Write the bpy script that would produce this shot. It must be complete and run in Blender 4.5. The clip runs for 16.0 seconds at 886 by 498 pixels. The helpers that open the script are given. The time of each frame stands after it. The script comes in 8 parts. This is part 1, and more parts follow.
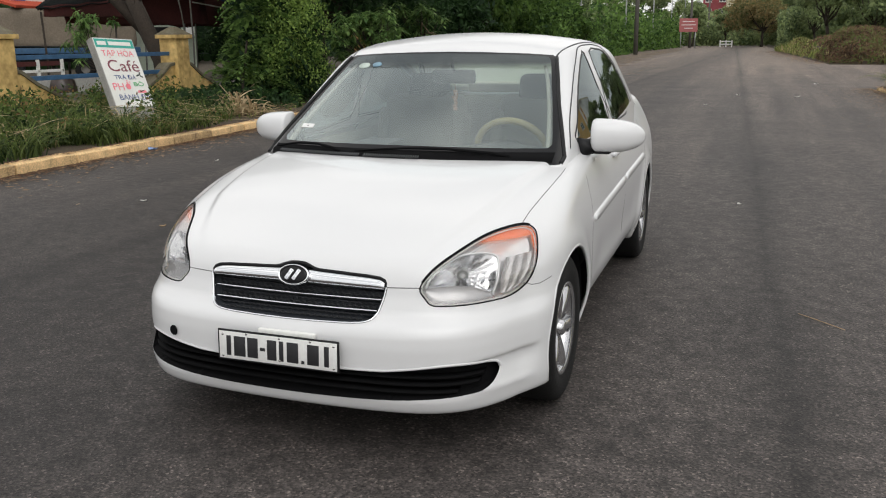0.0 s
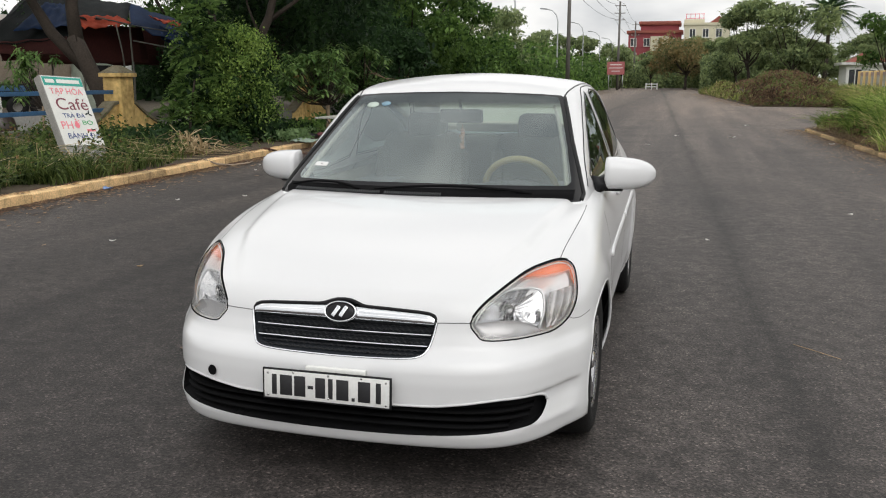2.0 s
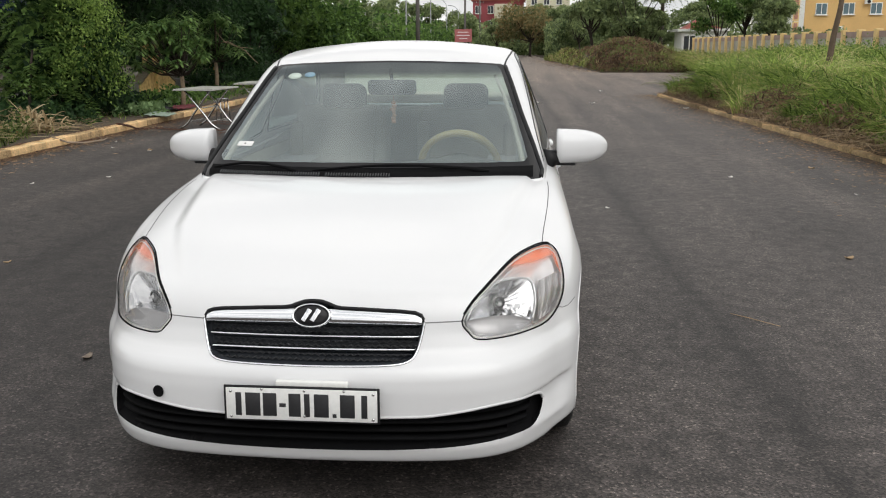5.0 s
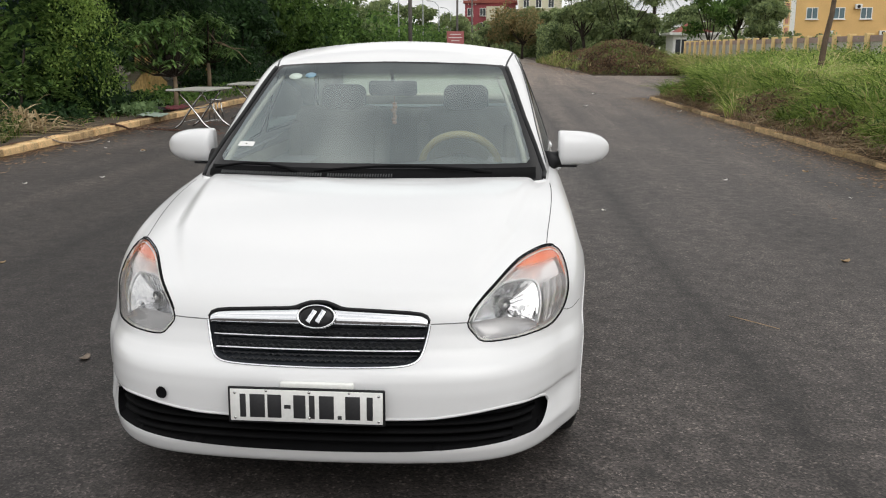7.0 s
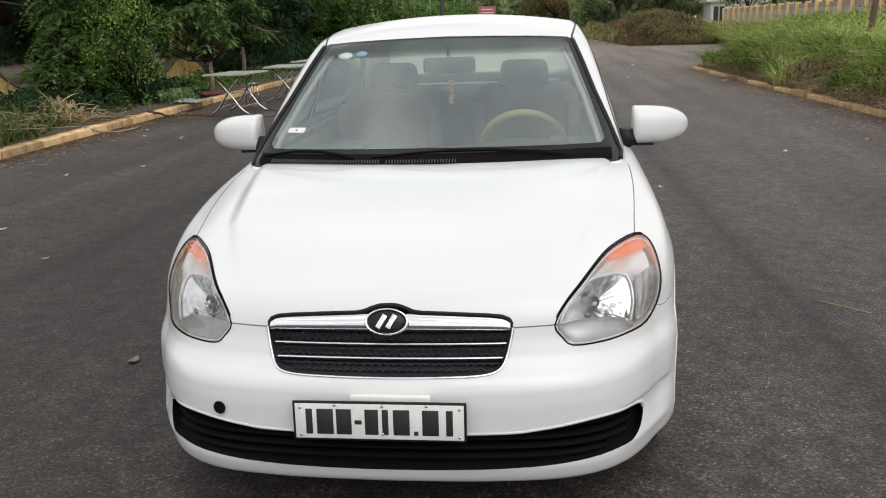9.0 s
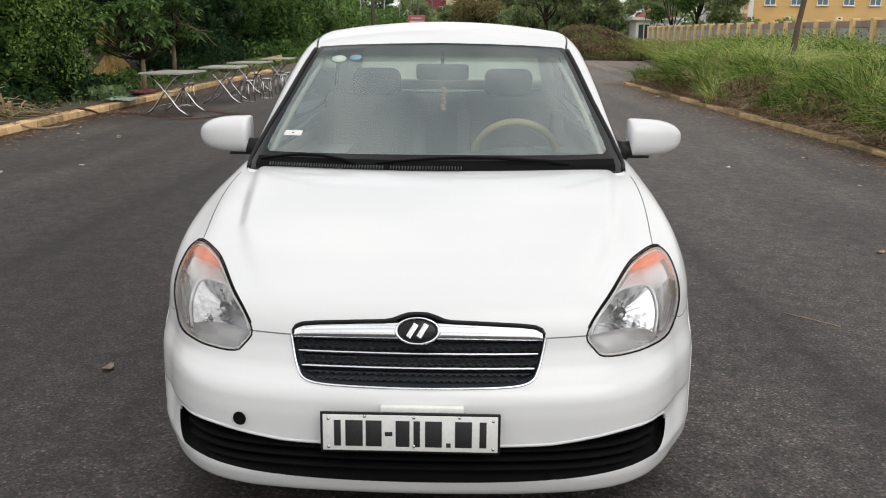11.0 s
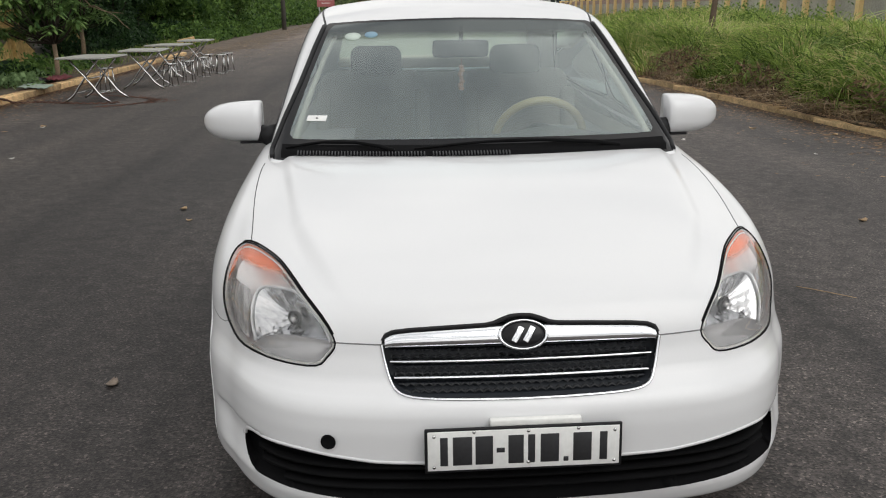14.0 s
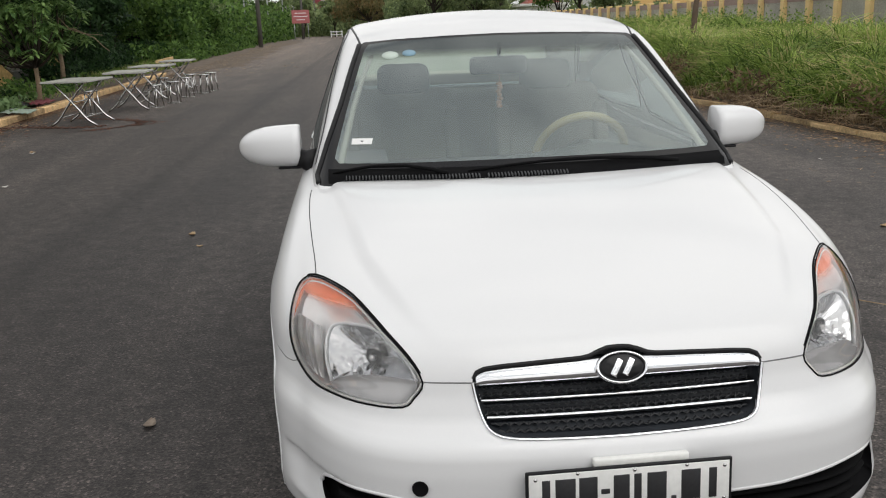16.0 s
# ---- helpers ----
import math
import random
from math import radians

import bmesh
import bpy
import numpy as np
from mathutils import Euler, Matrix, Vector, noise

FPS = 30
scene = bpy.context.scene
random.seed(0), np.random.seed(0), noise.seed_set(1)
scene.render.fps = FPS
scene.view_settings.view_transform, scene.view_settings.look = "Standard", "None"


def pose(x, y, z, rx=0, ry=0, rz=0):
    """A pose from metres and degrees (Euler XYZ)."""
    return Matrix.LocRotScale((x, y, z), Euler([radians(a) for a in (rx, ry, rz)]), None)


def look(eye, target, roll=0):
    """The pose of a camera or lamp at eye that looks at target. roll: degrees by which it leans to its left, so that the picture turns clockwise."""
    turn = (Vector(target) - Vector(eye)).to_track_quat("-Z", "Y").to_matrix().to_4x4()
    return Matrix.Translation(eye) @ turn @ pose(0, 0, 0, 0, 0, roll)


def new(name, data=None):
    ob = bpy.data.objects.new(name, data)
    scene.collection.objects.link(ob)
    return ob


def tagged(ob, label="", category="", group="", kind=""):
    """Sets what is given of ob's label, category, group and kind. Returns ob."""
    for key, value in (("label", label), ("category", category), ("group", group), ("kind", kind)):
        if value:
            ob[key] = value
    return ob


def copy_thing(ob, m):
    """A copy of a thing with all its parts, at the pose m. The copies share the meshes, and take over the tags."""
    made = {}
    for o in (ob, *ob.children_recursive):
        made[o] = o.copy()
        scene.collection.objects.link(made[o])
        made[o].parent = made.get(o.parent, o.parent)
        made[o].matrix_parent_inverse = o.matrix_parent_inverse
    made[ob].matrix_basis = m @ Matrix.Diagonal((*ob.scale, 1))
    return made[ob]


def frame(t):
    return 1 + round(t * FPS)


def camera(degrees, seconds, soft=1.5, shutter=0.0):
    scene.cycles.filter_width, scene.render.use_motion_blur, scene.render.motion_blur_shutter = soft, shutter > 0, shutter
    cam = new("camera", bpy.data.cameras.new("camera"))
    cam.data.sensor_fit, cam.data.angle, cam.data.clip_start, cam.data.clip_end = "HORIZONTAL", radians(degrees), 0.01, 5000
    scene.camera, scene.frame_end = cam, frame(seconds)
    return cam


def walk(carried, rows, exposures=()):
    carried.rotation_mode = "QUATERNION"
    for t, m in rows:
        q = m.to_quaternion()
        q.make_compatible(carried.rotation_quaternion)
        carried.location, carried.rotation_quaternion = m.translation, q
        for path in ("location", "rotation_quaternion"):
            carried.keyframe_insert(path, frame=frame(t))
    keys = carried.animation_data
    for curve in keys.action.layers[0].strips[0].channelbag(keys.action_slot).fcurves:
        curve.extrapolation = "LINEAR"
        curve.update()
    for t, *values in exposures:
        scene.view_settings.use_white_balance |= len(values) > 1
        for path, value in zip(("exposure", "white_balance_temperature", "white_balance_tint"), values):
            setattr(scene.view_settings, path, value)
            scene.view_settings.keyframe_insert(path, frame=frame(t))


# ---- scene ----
cam = camera(54.0, 16.0, soft=1.1)
METRES, EYE, TILT, LEAN, TURN = 2.604, 1.4325, 0.0, 0.0, 20.1
ROWS = [
    (0.0, 0.0, 0.0, 0.0, -0.1, -13.58, 0.42),
    (0.5, -0.0279, -0.022, 0.0037, 0.55, -12.21, 0.62),
    (1.0, -0.0842, -0.0266, 0.0081, -2.11, -10.68, 1.23),
    (1.5, -0.1309, -0.024, 0.0046, -4.64, -10.02, 0.18),
    (2.0, -0.1542, -0.0081, -0.001, -4.57, -11.02, -0.02),
    (2.5, -0.1684, 0.0424, -0.0058, -4.33, -12.17, 1.07),
    (3.0, -0.1811, 0.0844, -0.0053, -4.73, -12.51, 1.63),
    (3.5, -0.2034, 0.1061, -0.0092, -6.97, -13.61, 1.03),
    (4.0, -0.2525, 0.129, -0.0024, -11.41, -13.72, 0.81),
    (4.5, -0.282, 0.141, -0.0011, -14.0, -13.18, 0.65),
    (7.0, -0.3106, 0.1542, -0.0029, -15.03, -12.93, 0.01),
    (7.5, -0.3161, 0.1796, -0.0063, -13.83, -13.18, -0.09),
    (8.0, -0.3227, 0.2153, -0.0076, -13.35, -13.52, 0.45),
    (8.5, -0.327, 0.249, -0.0096, -13.2, -14.4, 1.41),
    (9.0, -0.3298, 0.2683, -0.0075, -13.05, -14.36, 1.96),
    (11.5, -0.4676, 0.3272, -0.0089, -18.23, -13.86, -0.6),
    (12.0, -0.4855, 0.3629, -0.0085, -17.3, -14.27, -0.19),
    (12.5, -0.4935, 0.4094, -0.0106, -17.46, -14.35, 0.37),
    (13.0, -0.5069, 0.4294, -0.0099, -18.45, -14.26, 0.16),
    (13.5, -0.5433, 0.4476, -0.0091, -21.05, -14.59, 0.44),
    (14.0, -0.5734, 0.4594, -0.0142, -23.63, -15.31, 0.61),
    (14.5, -0.589, 0.4631, -0.0123, -26.15, -15.71, 0.35),
    (15.0, -0.6128, 0.4624, -0.0088, -26.72, -15.45, 0.25),
    (15.5, -0.629, 0.4852, -0.0085, -25.68, -15.01, 0.79),
    (16.0, -0.6425, 0.5444, -0.0077, -25.33, -14.53, 1.98),
]
walk(cam, [(t, pose(1.504, -2.578, EYE, TILT, LEAN, TURN) @ pose(METRES * x, METRES * y, METRES * z, 90 + pitch, roll, yaw)) for t, x, y, z, yaw, pitch, roll in ROWS],
     exposures=[(0.0, -0.08), (3.5, 0.0), (9.0, 0.0), (12.0, -0.05), (13.5, -0.16), (16.0, -0.14)])

# ---- world and light: a bright overcast afternoon ----
world = bpy.data.worlds.new("overcast_sky")
scene.world = world
world.use_nodes = True
wn, wl = world.node_tree.nodes, world.node_tree.links
wn.clear()
w_out = wn.new("ShaderNodeOutputWorld")
w_bg = wn.new("ShaderNodeBackground")
w_sky = wn.new("ShaderNodeTexSky")
w_sky.sky_type, w_sky.sun_disc = "NISHITA", False
w_sky.sun_elevation, w_sky.sun_rotation = radians(46), radians(146)
w_sky.air_density, w_sky.dust_density = 1.0, 3.0
w_hsv = wn.new("ShaderNodeHueSaturation")
w_hsv.inputs["Saturation"].default_value = 0.22
w_co = wn.new("ShaderNodeTexCoord")
w_map = wn.new("ShaderNodeMapping")
w_map.inputs["Scale"].default_value = (1.0, 1.0, 2.6)
w_noise = wn.new("ShaderNodeTexNoise")
w_noise.inputs["Scale"].default_value, w_noise.inputs["Detail"].default_value = 3.4, 5.0
w_ramp = wn.new("ShaderNodeValToRGB")
w_ramp.color_ramp.elements[0].position, w_ramp.color_ramp.elements[0].color = 0.39, (7.0, 7.15, 7.35, 1)
w_ramp.color_ramp.elements[1].position, w_ramp.color_ramp.elements[1].color = 0.61, (13.3, 13.1, 12.7, 1)
w_mix = wn.new("ShaderNodeMix")
w_mix.data_type = "RGBA"
w_mix.inputs["Factor"].default_value = 0.8
wl.new(w_sky.outputs[0], w_hsv.inputs["Color"])
wl.new(w_co.outputs["Generated"], w_map.inputs[0])
wl.new(w_map.outputs[0], w_noise.inputs["Vector"])
wl.new(w_noise.outputs["Fac"], w_ramp.inputs[0])
wl.new(w_hsv.outputs[0], w_mix.inputs["A"])
wl.new(w_ramp.outputs[0], w_mix.inputs["B"])
wl.new(w_mix.outputs["Result"], w_bg.inputs["Color"])
# an overcast sky is brighter overhead than at the horizon
w_sep, w_rise = wn.new("ShaderNodeSeparateXYZ"), wn.new("ShaderNodeMapRange")
w_rise.inputs["From Min"].default_value, w_rise.inputs["From Max"].default_value = 0.0, 0.85
w_rise.inputs["To Min"].default_value, w_rise.inputs["To Max"].default_value = 0.104, 0.130
wl.new(w_co.outputs["Generated"], w_sep.inputs[0])
wl.new(w_sep.outputs[2], w_rise.inputs["Value"])
wl.new(w_rise.outputs[0], w_bg.inputs["Strength"])
wl.new(w_bg.outputs[0], w_out.inputs[0])

sun = new("sun", bpy.data.lights.new("sun", "SUN"))
sun.data.energy, sun.data.angle, sun.data.color = 0.80, radians(50), (1.0, 0.985, 0.96)
sun.matrix_basis = look((8, -10, 15), (0, 2, 0))


# ---- materials ----
def mat(name, base, rough=0.5, metal=0.0, var=0.15, scale=6.0, fine=80.0, bump=0.0, coat=0.0, tint=None, rnd=0.0):
    """A procedural material: the base colour broken up at two scales, with fine relief. rnd: variation from object to object."""
    m = bpy.data.materials.new(name)
    m.use_nodes = True
    n, l = m.node_tree.nodes, m.node_tree.links
    b = n["Principled BSDF"]
    b.inputs["Roughness"].default_value, b.inputs["Metallic"].default_value = rough, metal
    b.inputs["Coat Weight"].default_value, b.inputs["Coat Roughness"].default_value = coat, 0.03
    co = n.new("ShaderNodeTexCoord")
    big, small = n.new("ShaderNodeTexNoise"), n.new("ShaderNodeTexNoise")
    big.inputs["Scale"].default_value, big.inputs["Detail"].default_value = scale, 4.0
    small.inputs["Scale"].default_value, small.inputs["Detail"].default_value = fine, 3.0
    for t in (big, small):
        l.new(co.outputs["Object"], t.inputs["Vector"])
    add = n.new("ShaderNodeMath")
    add.operation = "ADD"
    l.new(big.outputs["Fac"], add.inputs[0])
    l.new(small.outputs["Fac"], add.inputs[1])
    last = add.outputs[0]
    if rnd:
        info, mul, a2 = n.new("ShaderNodeObjectInfo"), n.new("ShaderNodeMath"), n.new("ShaderNodeMath")
        mul.operation, mul.inputs[1].default_value = "MULTIPLY_ADD", rnd
        mul.inputs[2].default_value = -rnd / 2
        l.new(info.outputs["Random"], mul.inputs[0])
        a2.operation = "ADD"
        l.new(last, a2.inputs[0])
        l.new(mul.outputs[0], a2.inputs[1])
        last = a2.outputs[0]
    rng = n.new("ShaderNodeMapRange")
    rng.inputs["From Min"].default_value, rng.inputs["From Max"].default_value = 0.6, 1.4
    l.new(last, rng.inputs["Value"])
    mix = n.new("ShaderNodeMix")
    mix.data_type = "RGBA"
    dark = [c * (1 - var) for c in base]
    light = [min(1.0, c * (1 + var)) for c in (tint or base)]
    mix.inputs["A"].default_value, mix.inputs["B"].default_value = (*dark, 1), (*light, 1)
    l.new(rng.outputs[0], mix.inputs["Factor"])
    l.new(mix.outputs["Result"], b.inputs["Base Color"])
    if bump:
        bp = n.new("ShaderNodeBump")
        bp.inputs["Strength"].default_value, bp.inputs["Distance"].default_value = min(1.0, bump), 0.01
        l.new(small.outputs["Fac"], bp.inputs["Height"])
        l.new(bp.outputs[0], b.inputs["Normal"])
    return m


def glass(name, tint, see=1.0, rough=0.0, gloss=1.0, dust_veil=0.0, cool=1.0, band=None):
    """Thin sheet glass: see-through with a mirror film by Fresnel, under a pale dusty film that veils it. see: how much
    of the light passes.
    """
    m = bpy.data.materials.new(name)
    m.use_nodes = True
    n, l = m.node_tree.nodes, m.node_tree.links
    n.clear()
    out, mix, fr = n.new("ShaderNodeOutputMaterial"), n.new("ShaderNodeMixShader"), n.new("ShaderNodeFresnel")
    tr, gl = n.new("ShaderNodeBsdfTransparent"), n.new("ShaderNodeBsdfGlossy")
    fr.inputs["IOR"].default_value = 1.52
    mul = n.new("ShaderNodeMath")
    mul.operation, mul.inputs[1].default_value, mul.use_clamp = "MULTIPLY", 1.7 * gloss, True
    l.new(fr.outputs[0], mul.inputs[0])
    tr.inputs[0].default_value = (*[c * see for c in tint], 1)
    if band:
        bc, bx, br = n.new("ShaderNodeTexCoord"), n.new("ShaderNodeSeparateXYZ"), n.new("ShaderNodeValToRGB")
        bm_, e = n.new("ShaderNodeMapRange"), br.color_ramp.elements
        bm_.inputs["From Min"].default_value, bm_.inputs["From Max"].default_value = band
        e[0].color, e[1].color = tr.inputs[0].default_value[:], (0.035, 0.036, 0.045, 1)
        br.color_ramp.interpolation = "EASE"
        l.new(bc.outputs["Object"], bx.inputs[0])
        l.new(bx.outputs[2], bm_.inputs["Value"])
        l.new(bm_.outputs[0], br.inputs[0])
        l.new(br.outputs[0], tr.inputs[0])
    gl.inputs["Roughness"].default_value = rough
    gl.inputs["Color"].default_value = (1 - 0.10 * cool, 1 - 0.01 * cool, 1, 1)
    l.new(mul.outputs[0], mix.inputs[0])
    l.new(tr.outputs[0], mix.inputs[1])
    l.new(gl.outputs[0], mix.inputs[2])
    last = mix
    # diffuse film: dusty glass, and a stand-in for the bright haze seen inside
    if dust_veil:
        film, df = n.new("ShaderNodeMixShader"), n.new("ShaderNodeBsdfDiffuse")
        co, no, rg = n.new("ShaderNodeTexCoord"), n.new("ShaderNodeTexNoise"), n.new("ShaderNodeMapRange")
        no.inputs["Scale"].default_value, no.inputs["Detail"].default_value = 3.0, 3.0
        rg.inputs["From Min"].default_value, rg.inputs["From Max"].default_value = 0.3, 0.75
        rg.inputs["To Min"].default_value, rg.inputs["To Max"].default_value = dust_veil * 0.6, dust_veil * 1.5
        df.inputs["Color"].default_value = (0.80 - 0.10 * cool, 0.80, 0.80, 1)
        l.new(co.outputs["Object"], no.inputs["Vector"])
        l.new(no.outputs["Fac"], rg.inputs["Value"])
        l.new(rg.outputs[0], film.inputs[0])
        l.new(mix.outputs[0], film.inputs[1])
        l.new(df.outputs[0], film.inputs[2])
        last = film
    l.new(last.outputs[0], out.inputs[0])
    return m


def leaf_mat(name, dark, light, dry=None, share=0.0, patch=0.22, span=1.1):
    """Leaves: each one takes its own green between dark and light; a share of them is dry."""
    m = bpy.data.materials.new(name)
    m.use_nodes = True
    n, l = m.node_tree.nodes, m.node_tree.links
    n.clear()
    out, mix = n.new("ShaderNodeOutputMaterial"), n.new("ShaderNodeMixShader")
    df, tl = n.new("ShaderNodeBsdfPrincipled"), n.new("ShaderNodeBsdfTranslucent")
    df.inputs["Roughness"].default_value, df.inputs["Specular IOR Level"].default_value = 0.55, 0.18
    geo, ramp = n.new("ShaderNodeNewGeometry"), n.new("ShaderNodeValToRGB")
    e = ramp.color_ramp.elements
    e[0].color, e[1].color = (*dark, 1), (*light, 1)
    e[1].position = 1.0 - share
    if dry:
        k = e.new(min(1.0, 1.0 - share + 0.03))
        k.color = (*dry, 1)
    tc, nz, sc, add = n.new("ShaderNodeTexCoord"), n.new("ShaderNodeTexNoise"), n.new("ShaderNodeMapRange"), n.new("ShaderNodeMath")
    nz.inputs["Scale"].default_value, nz.inputs["Detail"].default_value = span, 3.0
    sc.inputs["From Min"].default_value, sc.inputs["From Max"].default_value = 0.3, 0.7
    sc.inputs["To Min"].default_value, sc.inputs["To Max"].default_value = -patch, patch
    add.use_clamp = True
    l.new(tc.outputs["Object"], nz.inputs["Vector"])
    l.new(nz.outputs["Fac"], sc.inputs["Value"])
    l.new(geo.outputs["Random Per Island"], add.inputs[0])
    l.new(sc.outputs[0], add.inputs[1])
    l.new(add.outputs[0], ramp.inputs[0])
    l.new(ramp.outputs[0], df.inputs["Base Color"])
    l.new(ramp.outputs[0], tl.inputs[0])
    mix.inputs[0].default_value = 0.42
    l.new(df.outputs[0], mix.inputs[1])
    l.new(tl.outputs[0], mix.inputs[2])
    l.new(mix.outputs[0], out.inputs[0])
    return m


# ---- mesh helpers ----
def part(name, bm, material, parent=None, label="", smooth=True):
    """Links a bmesh as ONE mesh object, under a thing or a part. An Empty parent may already stand at its place."""
    me = bpy.data.meshes.new(name)
    bm.to_mesh(me)
    bm.free()
    return part_mesh(name, me, material, parent, label, smooth)


def part_mesh(name, me, material, parent=None, label="", smooth=True):
    me.materials.append(material)
    if smooth:
        me.polygons.foreach_set("use_smooth", [True] * len(me.polygons))
    ob = new(name, me)
    if parent:
        ob.parent = parent
        if parent.type == "EMPTY":
            ob.matrix_parent_inverse = parent.matrix_basis.inverted()
    if label:
        ob["label"] = label
    return ob


def thing(name, label, category, at=None, group="", kind=""):
    ob = new(name)
    ob.empty_display_size = 0.2
    if at is not None:
        ob.matrix_basis = at
    return tagged(ob, label, category, group, kind)


def box(bm, size, at=(0, 0, 0), m=None, bevel=0.0):
    """Adds a box of that size, centred at the place, with its edges rounded off."""
    b = bmesh.new()
    bmesh.ops.create_cube(b, size=1.0, matrix=Matrix.Diagonal((*size, 1)))
    if bevel:
        bmesh.ops.bevel(b, geom=b.edges[:], offset=bevel, segments=2, affect="EDGES", profile=0.5)
    return merge(bm, b, Matrix.Translation(at) @ (m or Matrix()))


def merge(bm, other, m=Matrix()):
    other.transform(m)
    me = bpy.data.meshes.new("tmp")
    other.to_mesh(me)
    other.free()
    bm.from_mesh(me)
    bpy.data.meshes.remove(me)
    return bm


def a_box(size, at=(0, 0, 0), m=None, bevel=0.0):
    return box(bmesh.new(), size, at, m, bevel)


def tube(bm, pts, r, seg=10, caps=True):
    """A round bar along points; r is one radius or one for each point."""
    pts = [Vector(p) for p in pts]
    rad = r if isinstance(r, (list, tuple)) else [r] * len(pts)
    rings, ref = [], None
    for i, p in enumerate(pts):
        d = (pts[min(i + 1, len(pts) - 1)] - pts[max(i - 1, 0)]).normalized()
        if ref is None:
            ref = Vector((1, 0, 0)) if abs(d.x) < 0.8 else Vector((0, 1, 0))
        ref = (ref - d * ref.dot(d)).normalized()
        s = d.cross(ref)
        rings.append([bm.verts.new(p + (ref * math.cos(a) + s * math.sin(a)) * rad[i]) for a in [k * math.tau / seg for k in range(seg)]])
    for a, b in zip(rings, rings[1:]):
        for k in range(seg):
            bm.faces.new((a[k], a[(k + 1) % seg], b[(k + 1) % seg], b[k]))
    if caps:
        bm.faces.new(rings[0][::-1])
        bm.faces.new(rings[-1])
    return bm


def a_tube(pts, r, seg=10):
    return tube(bmesh.new(), pts, r, seg)


def spun(profile, seg=32, m=Matrix()):
    """A turned body: (radius, height) points swung round z."""
    bm = bmesh.new()
    rings = [[bm.verts.new((r * math.cos(k * math.tau / seg), r * math.sin(k * math.tau / seg), h)) for k in range(seg)] for r, h in profile]
    for a, b in zip(rings, rings[1:]):
        for k in range(seg):
            bm.faces.new((a[k], a[(k + 1) % seg], b[(k + 1) % seg], b[k]))
    bm.transform(m)
    bmesh.ops.recalc_face_normals(bm, faces=bm.faces)
    return bm


def plate2d(outline, depth, m=Matrix()):
    """A flat plate: an outline in x and z, drawn out along y by depth."""
    bm = bmesh.new()
    f = bm.faces.new([bm.verts.new((x, 0, z)) for x, z in outline])
    ext = bmesh.ops.extrude_face_region(bm, geom=[f])
    bmesh.ops.translate(bm, verts=[v for v in ext["geom"] if isinstance(v, bmesh.types.BMVert)], vec=(0, depth, 0))
    bmesh.ops.recalc_face_normals(bm, faces=bm.faces)
    bm.transform(m)
    return bm


def quads(name, v):
    """A mesh of loose quads from an array (n, 4, 3), or of strips from (n, k, 2, 3)."""
    v = np.asarray(v, dtype=np.float32)
    if v.ndim == 3:
        n, per = len(v), 4
        idx = np.arange(n * 4).reshape(n, 4)
    else:
        n, k = v.shape[:2]
        one = np.array([[2 * i, 2 * i + 1, 2 * i + 3, 2 * i + 2] for i in range(k - 1)])
        idx = (np.arange(n)[:, None, None] * 2 * k + one[None]).reshape(-1, 4)
    me = bpy.data.meshes.new(name)
    co = v.reshape(-1, 3)
    me.vertices.add(len(co))
    me.vertices.foreach_set("co", co.ravel())
    me.loops.add(idx.size)
    me.loops.foreach_set("vertex_index", idx.ravel().astype(np.int32))
    me.polygons.add(len(idx))
    me.polygons.foreach_set("loop_start", np.arange(0, idx.size, 4, dtype=np.int32))
    me.update(calc_edges=True)
    return me


def smooth01(a, b, x):
    t = np.clip((x - a) / (b - a), 0, 1)
    return t * t * (3 - 2 * t)


rng = np.random.default_rng(7)


def leaves(centres, size, long=2.0, droop=0.3, out=None):
    """Leaf quads at the centres: pointed, slightly folded, facing every way, hanging by droop."""
    n = len(centres)
    d = rng.normal(size=(n, 3))
    d[:, 2] -= droop * 2
    if out is not None:
        d += out * 1.2
    d /= np.linalg.norm(d, axis=1, keepdims=True)
    s = np.cross(d, rng.normal(size=(n, 3)))
    s /= np.linalg.norm(s, axis=1, keepdims=True)
    w = size * rng.uniform(0.7, 1.3, (n, 1))
    h = w * long
    nrm = np.cross(d, s)
    return np.stack([centres - d * h * 0.5, centres - s * w * 0.5 + nrm * w * 0.12, centres + d * h * 0.5, centres + s * w * 0.5 + nrm * w * 0.12], axis=1)


def lobes_points(lobes, n):
    """Points in a crown made of lobes (x, y, z, radius, flatness), thicker towards the skin, with ragged gaps."""
    w = np.array([l[3] ** 2 for l in lobes])
    pick = rng.choice(len(lobes), n, p=w / w.sum())
    d = rng.normal(size=(n, 3))
    d /= np.linalg.norm(d, axis=1, keepdims=True)
    r = rng.uniform(0.25, 1.0, n) ** 0.5
    lump = 1 + 0.22 * np.sin(d[:, 0] * 7 + pick) * np.sin(d[:, 1] * 6 + 2 * pick) + 0.14 * np.sin(d[:, 2] * 11 + pick * 3)
    L = np.array(lobes)[pick]
    rad = (L[:, 3] * r * lump)[:, None]
    p = L[:, :3] + d * rad * np.stack([np.ones(n), np.ones(n), L[:, 4]], axis=1)
    return p, d


